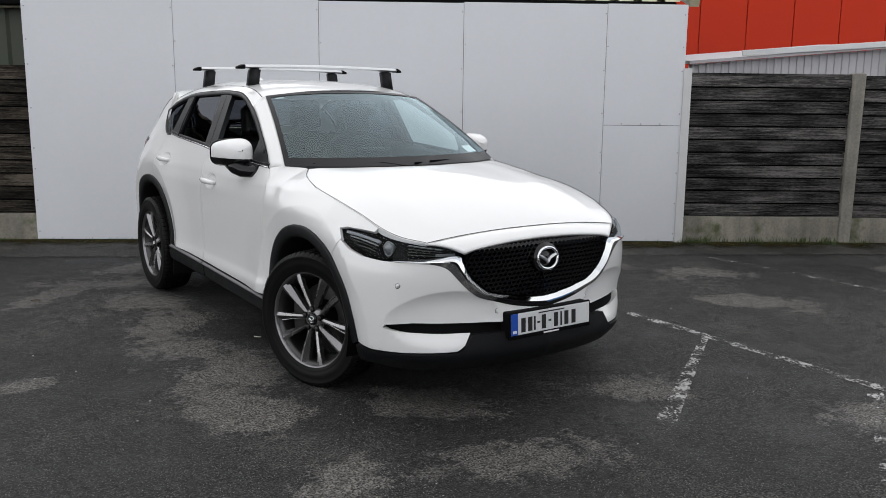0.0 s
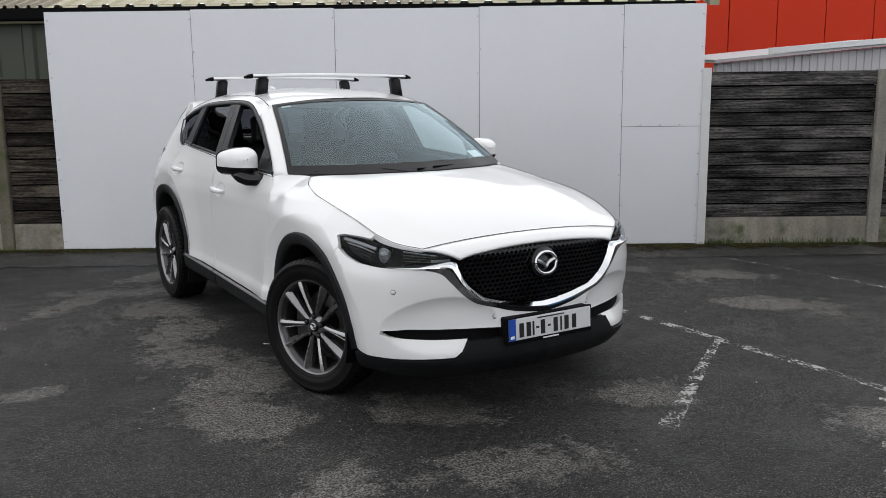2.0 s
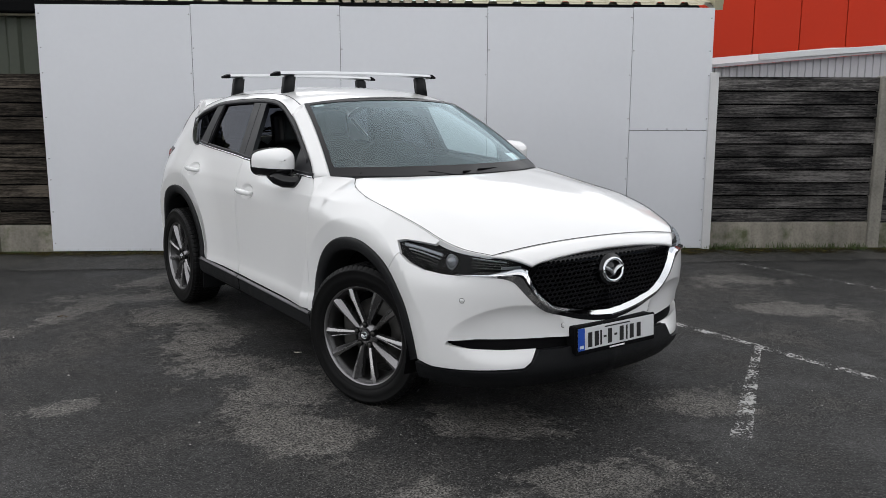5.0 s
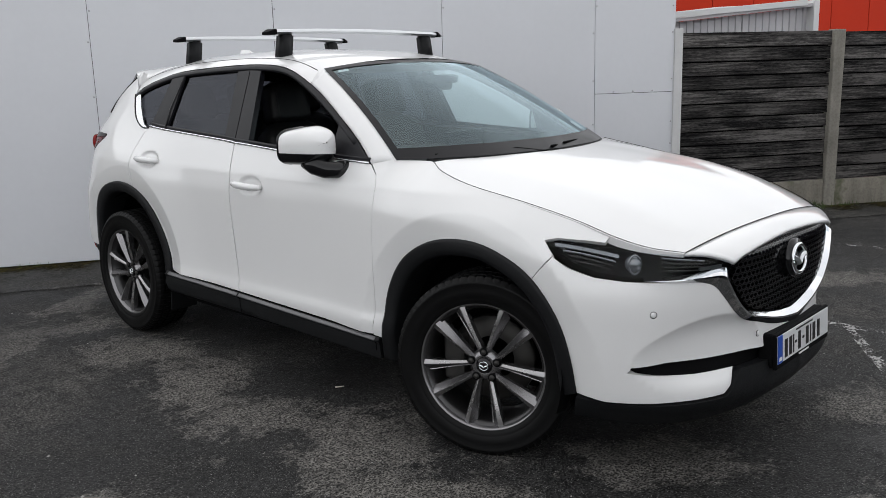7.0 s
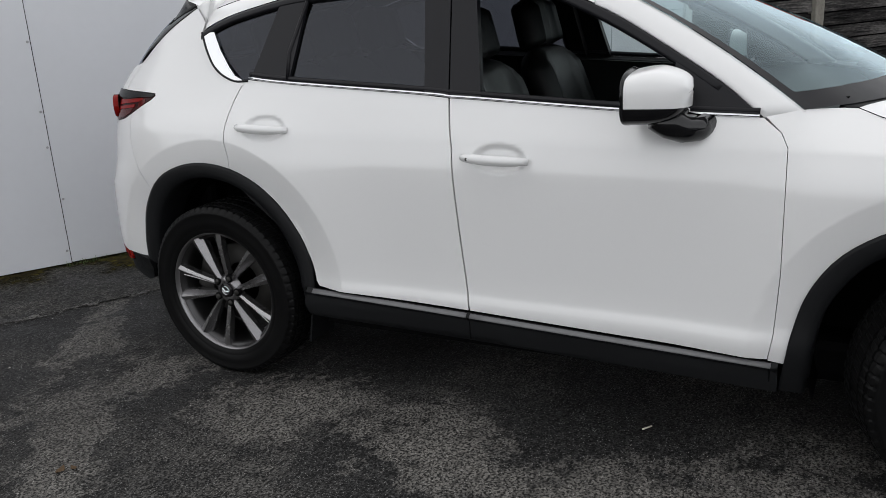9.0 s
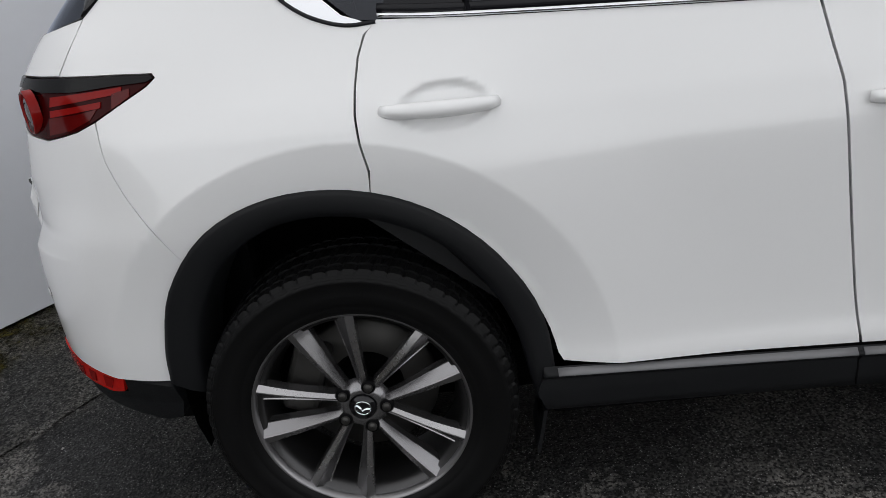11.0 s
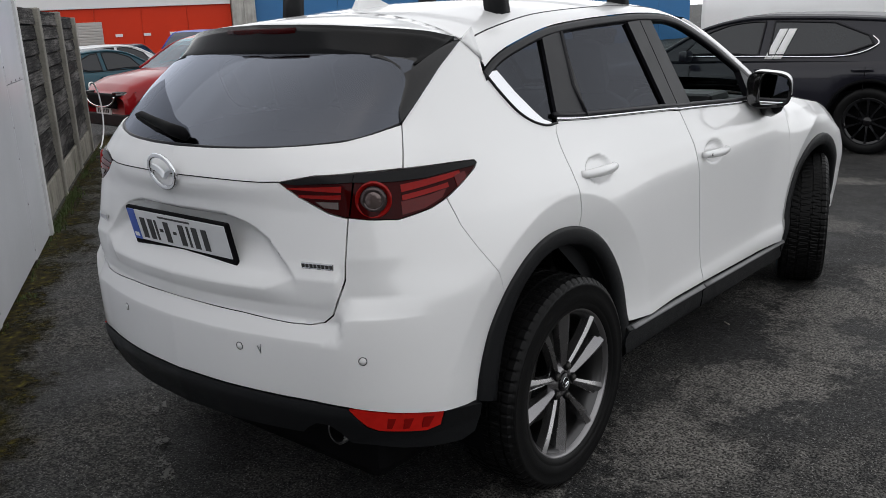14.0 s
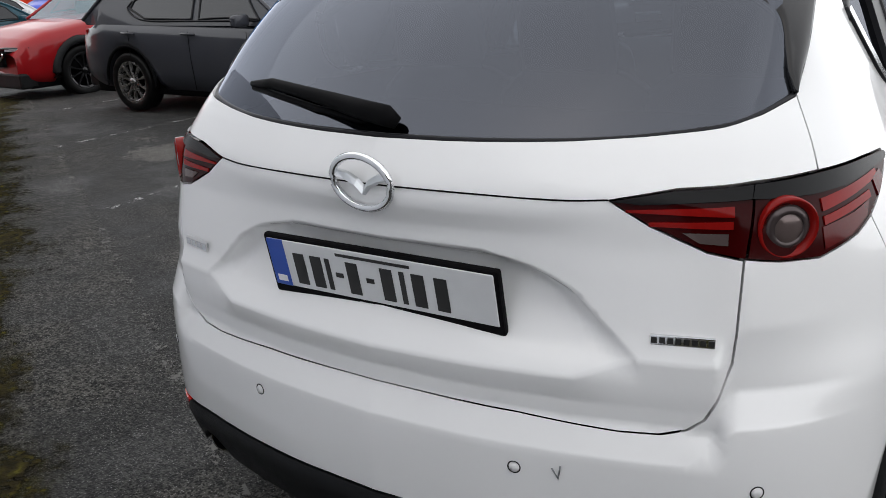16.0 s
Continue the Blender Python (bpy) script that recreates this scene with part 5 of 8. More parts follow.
refl = [(sr(-0.648), 0.509), (sr(-0.670), 0.480), (sr(-0.692), 0.454), (sr(-0.716), 0.440), (sr(-0.80), 0.419), (sy(1.932), 0.427), (sy(1.921), 0.470), (sr(-0.76), 0.490)]
both("reflector", skin("reflector", refl, wrap_at(0.006, False), 0.02, 0.02, 0.001), M_REDBRIGHT, skirt_rear, "bright red rear reflector")
for k in range(3):
    rib = [(sr(-0.735 - 0.03 * k), 0.478 - 0.006 * k), (sr(-0.750 - 0.03 * k), 0.474 - 0.006 * k), (sr(-0.742 - 0.03 * k), 0.444 - 0.006 * k), (sr(-0.732 - 0.03 * k), 0.446 - 0.006 * k)]
    both("reflector_cell", skin("reflector_cell", rib, wrap_at(0.0085, False), 0.02, 0.004, 0), M_RED, skirt_rear)

# tailgate, with the creases of its plate recess, ridge and lower edge
def rear_line(pts):
    return [(sr(-x) if x > 1e-6 else SLEN, z) for x, z in pts]


def two_sided(ln):
    return [ln, [(2 * SLEN - s, z) for s, z in ln]]


pocket_line = rear_line(spline([(x, z) for z, x in zip(POCKET_Z[1:], POCKET_X[1:])], 4))
ridge_line = rear_line([(0.0, 0.834), (0.40, 0.838), (0.50, 0.876), (0.66, 0.876)])
low_line = rear_line([(0.0, 0.79), (0.62, 0.79)])
gate_creases = two_sided(pocket_line) + two_sided(ridge_line) + two_sided(low_line)
gate_half = [(SLEN, 1.219), (sr(-0.14), 1.2195), (sr(-0.28), 1.2225), (sr(-0.38), 1.225), (sr(-0.50), 1.231), (sr(-0.64), 1.242), (sr(-0.75), 1.256), (sy(1.923), 1.275), (sy(1.945), 1.223), (sy(1.966), 1.1665), (sr(-0.691), 1.165), (sr(-0.554), 1.157), (sr(-0.447), 1.1385),
             (sr(-0.512), 1.098), (sr(-0.560), 1.076), (sr(-0.606), 1.057), (sr(-0.667), 1.0455)] + [(s + 0.004, z + 0.0015) for s, z in reversed(GATE_EDGE[:-1])] + [(SLEN, 0.7535)]
gate = part("tailgate", skin("tailgate", gate_half + [(2 * SLEN - s, z) for s, z in reversed(gate_half[1:-1])], wrap_at(0), 0.014, 0.02, creases=gate_creases), M_PAINT, car)
seam = [wrap(np.array([s]), np.array([z]), 0.0008, False)[0] for s, z in [(sr(-0.447), 1.1385), (sr(-0.36), 1.1365), (sr(-0.2), 1.140), (SLEN, 1.142), (2 * SLEN - sr(-0.2), 1.140), (2 * SLEN - sr(-0.36), 1.1365), (2 * SLEN - sr(-0.447), 1.1385)]]
part("seam", tube("seam", spline(seam, 6), 0.0016, 6), M_BLACK, gate)

def ring_disc(r0, r1, front0, front1):
    """A flat ring about the y axis, its face at +y, stepped from its rim to its bore."""
    bm = bmesh.new()
    prof = ((r0, -0.012), (r0, front0 - 0.003), (r0 - 0.003, front0), ((r0 + r1) / 2, (front0 + front1) / 2), (r1, front1), (r1, -0.012))
    rows = [[bm.verts.new((r * math.cos(a), y, r * math.sin(a))) for a in np.linspace(0, math.tau, 40, endpoint=False)] for r, y in prof]
    for a, b in zip(rows, rows[1:]):
        for k in range(40):
            bm.faces.new((a[k], a[(k + 1) % 40], b[(k + 1) % 40], b[k]))
    return bm


# tail lamps: an outer part on the quarter, an inner part on the tailgate
outer_l = [(sr(-0.674), 1.0475), (sr(-0.727), 1.040), (sr(-0.762), 1.038), (sy(2.002), 1.035), (sy(1.947), 1.045), (sy(1.90), 1.055), (sy(1.848), 1.075), (sy(1.796), 1.099), (sy(1.745), 1.123), (sy(1.713), 1.138), (sy(1.695), 1.151), (sy(1.702), 1.158), (sy(1.80), 1.162), (sy(1.966), 1.1635), (sr(-0.692), 1.162)]
inner_l = [(sr(-0.449), 1.1375), (sr(-0.513), 1.099), (sr(-0.560), 1.078), (sr(-0.606), 1.059), (sr(-0.671), 1.047), (sr(-0.689), 1.162), (sr(-0.554), 1.155)]


def lamp_strip(a, b, w0, w1, n=6):
    """A band between two places on the lamp, of the given heights at its ends."""
    up = [(a[0] + (b[0] - a[0]) * k / n, a[1] + (b[1] - a[1]) * k / n) for k in range(n + 1)]
    return up + [(s, z - (w0 + (w1 - w0) * (n - k) / n)) for k, (s, z) in enumerate(reversed(up))]


for side in (1, -1):
    def sided(me):
        return me if side == 1 else mirrored(me)
    tl = part("tail_light", sided(skin("tail_light", outer_l, wrap_at(0.0), 0.02, 0.03, 0.0015)), M_REDDARK, car, "smoked red tail light with a round lamp")
    for a, b, w0, w1, mat_ in (((sy(1.985), 1.126), (sy(1.775), 1.140), 0.020, 0.012, M_RED), ((sy(1.985), 1.098), (sy(1.83), 1.114), 0.014, 0.012, M_RED), ((sy(1.80), 1.128), (sy(1.755), 1.136), 0.030, 0.016, M_REDMID)):
        part("light_bar", sided(skin("light_bar", lamp_strip(a, b, w0, w1), wrap_at(0.0024), 0.02, 0.003, 0)), mat_, tl)
    low = [(sy(1.99), 1.082), (sy(1.90), 1.090), (sy(1.84), 1.100), (sy(1.86), 1.078), (sy(1.92), 1.057), (sy(1.99), 1.046)]
    part("light_bar", sided(skin("light_bar", low, wrap_at(0.0018), 0.02, 0.003, 0)), M_REDMID, tl)
    cap = [(sr(-0.683), 1.142), (sr(-0.73), 1.139), (sy(2.0), 1.136), (sy(1.90), 1.136), (sy(1.80), 1.143), (sy(1.712), 1.146), (sy(1.697), 1.152), (sy(1.702), 1.158), (sy(1.80), 1.162), (sy(1.966), 1.1635), (sr(-0.692), 1.162)]
    part("lamp_cap", sided(skin("lamp_cap", cap, wrap_at(0.005), 0.02, 0.012, 0)), M_CAP, tl)
    c = wrap(np.array([sr(-0.737)]), np.array([1.093]), 0.002, False)[0]
    turn = pose(c[0] * side, c[1], c[2], 0, 0, 38 * side)
    part("lamp_ring", bm_mesh("lamp_ring", ring_disc(0.050, 0.037, 0.010, 0.0), True), M_RED, tl, m=turn)
    part("lamp_bowl", bm_mesh("lamp_bowl", ring_disc(0.038, 0.024, 0.004, 0.008), True), M_BOWL, tl, m=turn)
    bm = bmesh.new()
    bmesh.ops.create_uvsphere(bm, u_segments=28, v_segments=14, radius=0.0285)
    bmesh.ops.scale(bm, vec=(1, 0.35, 1), verts=bm.verts)
    part("lamp_centre", bm_mesh("lamp_centre", bm, True), M_CLEARLAMP, tl, m=turn)
    ti = part("tail_light_inner", sided(skin("tail_light_inner", inner_l, wrap_at(0.0), 0.02, 0.03, 0.0015)), M_REDDARK, car, "smoked red inner tail light on the tailgate")
    for a, b, w0, w1 in (((sr(-0.476), 1.124), (sr(-0.650), 1.132), 0.004, 0.017), ((sr(-0.512), 1.105), (sr(-0.648), 1.109), 0.007, 0.013)):
        part("light_bar", sided(skin("light_bar", lamp_strip(a, b, w0, w1), wrap_at(0.0024), 0.02, 0.003, 0)), M_RED, ti)
    part("reversing_lamp", sided(skin("reversing_lamp", [(sr(-0.565), 1.089), (sr(-0.640), 1.089), (sr(-0.640), 1.070), (sr(-0.592), 1.073)], wrap_at(0.0024), 0.02, 0.003, 0)), M_CLEARLAMP, ti)
    c3 = [(sr(-0.449), 1.1375), (sr(-0.50), 1.133), (sr(-0.60), 1.139), (sr(-0.682), 1.142), (sr(-0.689), 1.162), (sr(-0.554), 1.155)]
    part("lamp_cap", sided(skin("lamp_cap", c3, wrap_at(0.005), 0.02, 0.012, 0)), M_CAP, ti)

# sills and arch mouldings
sill = sz([(-0.80, 0.366), (-0.30, 0.384), (0.235, 0.404), (0.60, 0.415), (0.93, 0.426), (0.95, 0.36), (0.93, 0.300), (0.25, 0.292), (-0.30, 0.280), (-0.80, 0.264)])


SILL_TOP = sorted(sill[:5])


def sill_surf(s, z):
    """A ledge along the top, a shadow groove under it, then a leaning face."""
    q = np.where(s < 0, -s, np.where(s > SLEN, 2 * SLEN - s, s))
    u = np.interp(q, [a for a, _ in SILL_TOP], [b for _, b in SILL_TOP]) - z
    off = np.interp(u, (0.0, 0.003, 0.016, 0.020, 0.028, 0.034, 0.060, 0.105, 0.130), (-0.002, 0.004, 0.019, 0.019, 0.006, 0.006, 0.013, 0.020, 0.004))
    return wrap(s, z, off, False)


sill_lines = [[(a, b - d) for a, b in SILL_TOP] for d in (0.004, 0.018, 0.031)]
both("sill", skin("sill", sill, sill_surf, 0.025, 0.10, creases=sill_lines), M_CLAD, car, "black textured plastic sill")

st = spline(sorted(sz([(-0.78, 0.3668), (-0.30, 0.384), (0.228, 0.4036)])), 6), spline(sorted(sz([(0.242, 0.4043), (0.60, 0.415), (0.90, 0.425)])), 6)
for run in st:
    edge_a = [tuple(sill_surf(np.array([a]), np.array([b - 0.003]))[0] + np.array((-0.002, 0, 0.001))) for a, b in run]
    edge_b = [tuple(sill_surf(np.array([a]), np.array([b - 0.016]))[0] + np.array((-0.002, 0, 0.001))) for a, b in run]
    both("sill_strip", ruled("sill_strip", edge_a, edge_b, 2, 0.0, 0.004), M_GREYSTRIP, car, "satin grey strip along the top of the sill")
for y_ in (0.235, -0.775):
    gap_ = [tuple(sill_surf(np.array([sy(y_)]), np.array([z]))[0]) for z in np.linspace(0.30, 0.395, 8)]
    both("sill_gap", tube("sill_gap", gap_, 0.0025, 6), M_BLACK, car)


def arch_moulding(name, outer, inner_pts):
    A = spline(sz(outer), 4)
    B = spline(sz(inner_pts), 4)
    ta, tb = np.linspace(0, 1, len(A)), np.linspace(0, 1, len(B))
    B = [(float(np.interp(t, tb, [p[0] for p in B])), float(np.interp(t, tb, [p[1] for p in B]))) for t in ta]
    rows = ((0.0, -0.004), (0.0, 0.008), (0.15, 0.013), (0.6, 0.014), (0.92, 0.008), (1.0, -0.006), (1.06, -0.05), (1.06, -0.12))
    verts, faces = [], []
    for f, o in rows:
        s = np.array([a[0] + (b[0] - a[0]) * f for a, b in zip(A, B)])
        z = np.array([a[1] + (b[1] - a[1]) * f for a, b in zip(A, B)])
        verts += list(wrap(s, z, o))
    m = len(A)
    for j in range(len(rows) - 1):
        for i in range(m - 1):
            faces.append((j * m + i, (j + 1) * m + i, (j + 1) * m + i + 1, j * m + i + 1))
    return mesh_from(name, verts, faces, True)


INNER_F = [(-0.885, 0.29), (-0.893, 0.43), (-0.925, 0.56), (-1.01, 0.685), (-1.12, 0.752), (-1.24, 0.780), (-1.385, 0.776), (-1.54, 0.712), (-1.635, 0.615), (-1.69, 0.48), (-1.705, 0.30)]
INNER_R = [(0.958, 0.38), (0.985, 0.52), (1.06, 0.67), (1.17, 0.775), (1.31, 0.828), (1.46, 0.828), (1.585, 0.765), (1.665, 0.66), (1.705, 0.54), (1.715, 0.43)]
both("wheel_arch_moulding", arch_moulding("wheel_arch_moulding", [(-0.80, 0.27)] + ARCH_F[1:], [(-0.875, 0.26)] + INNER_F[1:]), M_CLAD, car, "black textured wheel arch moulding")
both("wheel_arch_moulding", arch_moulding("wheel_arch_moulding", [(0.90, 0.33)] + ARCH_R[1:], [(0.952, 0.33)] + INNER_R[1:]), M_CLAD, car, "black textured wheel arch moulding")


def wheel_liner(cy, cz, r):
    verts, faces = [], []
    for a in np.linspace(-20, 200, 24):
        for x in (-0.84, -0.50):
            verts.append((x, cy + r * math.cos(radians(a)), cz + r * math.sin(radians(a))))
    for i in range(23):
        faces.append((2 * i, 2 * i + 1, 2 * i + 3, 2 * i + 2))
    k = len(verts)
    verts.append((-0.50, cy, cz))
    faces += [(2 * i + 1, k, 2 * i + 3) for i in range(23)]
    return mesh_from("wheel_liner", verts, faces, True)


both("wheel_liner", wheel_liner(-1.30, 0.38, 0.425), M_BLACK, car)
both("wheel_liner", wheel_liner(1.35, 0.41, 0.425), M_BLACK, car)
part("underbody", box_mesh("underbody", -0.62, 0.62, -2.0, 2.0, 0.20, 0.36, 0.04), M_BLACK, car)
part("floor_pan", box_mesh("floor_pan", -0.80, 0.80, -0.86, 0.92, 0.24, 0.36, 0.02), M_BLACK, car)
mf = [(-0.868, 0.93, 0.30), (-0.70, 0.93, 0.30), (-0.70, 0.955, 0.18), (-0.862, 0.955, 0.18)]
both("mud_flap", mesh_from("mud_flap", [(x, y + t, z) for t in (0, 0.008) for x, y, z in mf], [(0, 1, 2, 3), (7, 6, 5, 4), (0, 4, 5, 1), (1, 5, 6, 2), (2, 6, 7, 3), (3, 7, 4, 0)]), M_CLAD, car)

# ---- the white car: cabin, glass, roof ----
DT = np.array(spline(DLO_TOP, 8))


def dlo(y):
    z = float(np.interp(y, DT[:, 0], DT[:, 1]))
    p = wrap(np.array([sy(y)]), np.array([z]), 0.0, False)[0]
    return p[0], p[2]


ROOF_Z = [(-0.25, 1.545), (0.0, 1.583), (0.2, 1.605), (0.6, 1.623), (1.0, 1.618), (1.4, 1.594), (1.80, 1.558)]


def roof_mid(y):
    return float(_pchip([p[0] for p in ROOF_Z], [p[1] for p in ROOF_Z], np.array([y]))[0])


def roof_point(y, v):
    x0, z0 = dlo(y)
    zc = roof_mid(y)
    p0, p3 = np.array((x0, z0 + 0.004)), np.array((0.0, zc))
    p1, p2 = np.array((x0 + 0.055, z0 + 0.62 * (zc - z0))), np.array((-0.34, zc + 0.004))
    q = (1 - v) ** 3 * p0 + 3 * v * (1 - v) ** 2 * p1 + 3 * v * v * (1 - v) * p2 + v ** 3 * p3
    return q


WS_TOP = [(-0.572, -0.160, 1.506), (-0.40, -0.19, 1.527), (-0.20, -0.215, 1.539), (0, -0.225, 1.543)]
WS_BOT = [(-0.745, -0.81, 1.120), (-0.60, -0.955, 1.123), (-0.35, -1.08, 1.124), (0, -1.13, 1.124)]


def roof_mesh():
    vs = np.concatenate([np.linspace(0, 0.45, 11), np.linspace(0.5, 1.0, 7)])
    us = np.linspace(0, 1, 34)
    verts, faces = [], []
    cols = [(v, 1) for v in vs] + [(v, -1) for v in vs[-2::-1]]
    for u in us:
        for v, sgn in cols:
            yf = -0.160 - 0.065 * smoothstep(0.25, 1.0, v)
            yy = yf + (1.47 - yf) * u
            q = roof_point(yy, v)
            verts.append((q[0] * sgn, yy, q[1]))
    n = len(cols)
    for i in range(len(us) - 1):
        for j in range(n - 1):
            faces.append((i * n + j, (i + 1) * n + j, (i + 1) * n + j + 1, i * n + j + 1))
    return mesh_from("roof", verts, faces, True)


part("roof", roof_mesh(), M_PAINT, car)
ditch = [(roof_point(y, 0.24)[0], y, roof_point(y, 0.24)[1] - 0.0016) for y in np.linspace(-0.12, 1.46, 24)]
both("roof_ditch", tube("roof_ditch", ditch, 0.0036, 6), M_TRIM, car)

# spoiler lip with a black underside and side blades
lip_x = [(-0.612, 1.547, 1.502), (-0.575, 1.630, 1.523), (-0.47, 1.705, 1.538), (-0.25, 1.775, 1.554), (0, 1.80, 1.560)]
root_v = [0.06, 0.20, 0.32, 0.60, 1.0]
A = [(roof_point(1.47, v)[0], 1.47, roof_point(1.47, v)[1]) for v in np.interp(np.linspace(0, 4, 17), range(5), root_v)]
B = spline(lip_x, 4)
A, B = A + [(-x, y, z) for x, y, z in reversed(A[:-1])], B + [(-x, y, z) for x, y, z in reversed(B[:-1])]
part("spoiler", ruled("spoiler", A, B, 6, 0.004, 0.012), M_PAINT, car)
GL_TOP = [(-0.592, 1.715, 1.440), (-0.575, 1.727, 1.446), (-0.52, 1.752, 1.456), (-0.36, 1.785, 1.468), (-0.18, 1.80, 1.474), (0, 1.806, 1.476)]
under = [(x * 0.985, float(np.interp(-abs(x), *zip(*[(p[0], p[1]) for p in GL_TOP]))) + 0.010, float(np.interp(-abs(x), *zip(*[(p[0], p[2]) for p in GL_TOP]))) - 0.008) for x, y, z in B]
part("spoiler_underside", ruled("spoiler_underside", B, under, 4, 0.0, 0.01), M_CAP, car)
cheek_a = [tuple(np.array(A[0]) + (np.array(B[0]) - np.array(A[0])) * k / 3) for k in range(4)]
cheek_b = [tuple(wrap(np.array([sy(y)]), np.array([z]), 0.002, False)[0]) for y, z in ((1.474, 1.525), (1.500, 1.514), (1.525, 1.502), (1.548, 1.4915))]
both("spoiler_cheek", ruled("spoiler_cheek", cheek_a, cheek_b, 3, 0.0, 0.006), M_PAINT, car)
part("brake_light", ruled("brake_light", [(x, 1.806 - 0.35 * x * x, 1.546) for x in np.linspace(-0.17, 0.17, 9)], [(x, 1.800 - 0.35 * x * x, 1.524) for x in np.linspace(-0.17, 0.17, 9)], 2, 0.002, 0.01), M_REDDARK, car, "smoked red high brake light")
GL_BOT = [(-0.652, 1.848, 1.279), (-0.614, 1.932, 1.256), (-0.556, 1.993, 1.241), (-0.395, 2.073, 1.227), (-0.20, 2.124, 1.2225), (0, 2.138, 1.2205)]
gt, gb = spline(GL_TOP, 6), spline(GL_BOT, 6)
gt, gb = gt + [(-x, y, z) for x, y, z in reversed(gt[:-1])], gb + [(-x, y, z) for x, y, z in reversed(gb[:-1])]
part("rear_window", ruled("rear_window", gt, gb, 10, 0.012, 0.0), M_PRIV, car, "dark tinted rear window")
part("window_seal", tube("window_seal", [(x, y + 0.001, z - 0.003) for x, y, z in gb], 0.0055, 6), M_TRIM, car)
blade_a = [tuple(wrap(np.array([sy(y)]), np.array([z]), 0.003, False)[0]) for y, z in ((1.546, 1.4925), (1.555, 1.4885), (1.565, 1.484), (1.63, 1.453), (1.696, 1.419), (1.814, 1.347), (1.920, 1.279))]
blade_b = [(-0.47, 1.772, 1.462), (-0.545, 1.765, 1.441), (-0.592, 1.766, 1.412), (-0.612, 1.779, 1.388), (-0.627, 1.812, 1.351), (-0.641, 1.843, 1.315), (-0.656, 1.857, 1.279)]
both("spoiler_blade", ruled("spoiler_blade", spline(blade_a, 4), spline(blade_b, 4), 8, 0.004, 0.012, True), M_GLOSS, car, "gloss black spoiler side blade")

# windscreen with a dark border
wt, wb = spline(WS_TOP, 6), spline(WS_BOT, 6)
wt, wb = wt + [(-x, y, z) for x, y, z in reversed(wt[:-1])], wb + [(-x, y, z) for x, y, z in reversed(wb[:-1])]
screen = part("windscreen", ruled("windscreen", wb, wt, 14, 0.022, 0.0), M_GLASS, car)


def between(a, b, t, lift=0.0):
    out = []
    for p, q in zip(a, b):
        w = 4 * t * (1 - t) * 0.022 + lift
        out.append((p[0] + (q[0] - p[0]) * t, p[1] + (q[1] - p[1]) * t - w * 0.55, p[2] + (q[2] - p[2]) * t + w * 0.8))
    return out


part("border", ruled("border", between(wb, wt, -0.01, 0.003), between(wb, wt, 0.085, 0.003), 2), M_TRIM, screen)
part("border", ruled("border", between(wb, wt, 0.962, 0.003), between(wb, wt, 1.0, 0.003), 2), M_TRIM, screen)
for k0, k1 in ((0, 1), (-2, -1)):
    A = [between([wb[k0]], [wt[k0]], t, 0.003)[0] for t in np.linspace(0, 1, 12)]
    Bq = [between([wb[k1]], [wt[k1]], t, 0.003)[0] for t in np.linspace(0, 1, 12)]
    part("border", ruled("border", A, Bq, 1), M_TRIM, screen)
bm = bmesh.new()
add_box(bm, -0.10, 0.10, -0.43, -0.30, 1.42, 1.462, 0.015)
part("camera_housing", bm_mesh("camera_housing", bm), M_BLACK, screen)
bm = bmesh.new()
add_box(bm, -0.12, 0.12, -0.37, -0.345, 1.385, 1.445, 0.015)
part("rear_view_mirror", bm_mesh("rear_view_mirror", bm), M_BLACK, screen)
part("tax_disc", ruled("tax_disc", [between([wb[j]], [wt[j]], 0.11, -0.008)[0] for j in (-10, -7)], [between([wb[j]], [wt[j]], 0.19, -0.008)[0] for j in (-10, -7)], 1), M_WHITEINK, screen, "small white paper discs behind the windscreen")
part("sticker", ruled("sticker", [between([wb[j]], [wt[j]], 0.93, -0.003)[0] for j in (2, 4)], [between([wb[j]], [wt[j]], 0.955, -0.003)[0] for j in (2, 4)], 1), M_WHITEINK, screen)
# cowl and wipers
cowl_top = [p for p in wb if abs(p[0]) < 0.66]
cow = [(x, y - 0.05, z - 0.024) for x, y, z in cowl_top]
part("cowl", ruled("cowl", cow, cowl_top, 2, 0.0, 0.02), M_CLAD, car)
for x0, y0, x1, y1 in ((-0.10, -1.135, -0.62, -0.93), (0.52, -1.01, -0.06, -1.135)):
    base, tip = np.array((x0, y0, 1.108)), np.array((x1, y1, 1.126))
    w = part("wiper", tube("wiper", [base + (0.0, 0.0, 0.0), base * 0.7 + tip * 0.3 + (0, 0, 0.022), base * 0.2 + tip * 0.8 + (0, 0, 0.016)], [0.010, 0.008, 0.006], 8), M_BLACK, car)
    part("blade", tube("blade", [base * 0.8 + tip * 0.2 + (0, 0.012, 0.008), tip + (0, 0.01, 0.006)], 0.007, 6), M_BLACK, w)

# A-pillars
ya = np.linspace(-0.713, -0.160, 18)
pa = [tuple(wrap(np.array([sy(y)]), np.array([float(np.interp(y, DT[:, 0], DT[:, 1])) + 0.004]), 0.0, False)[0]) for y in ya]
pb = [between([wb[0]], [wt[0]], t)[0] for t in np.linspace(-0.02, 1.0, 18)]
both("pillar_a", ruled("pillar_a", pa, pb, 6, 0.010, 0.012, True), M_PAINT, car)
dot = [(-0.714, 1.104)]

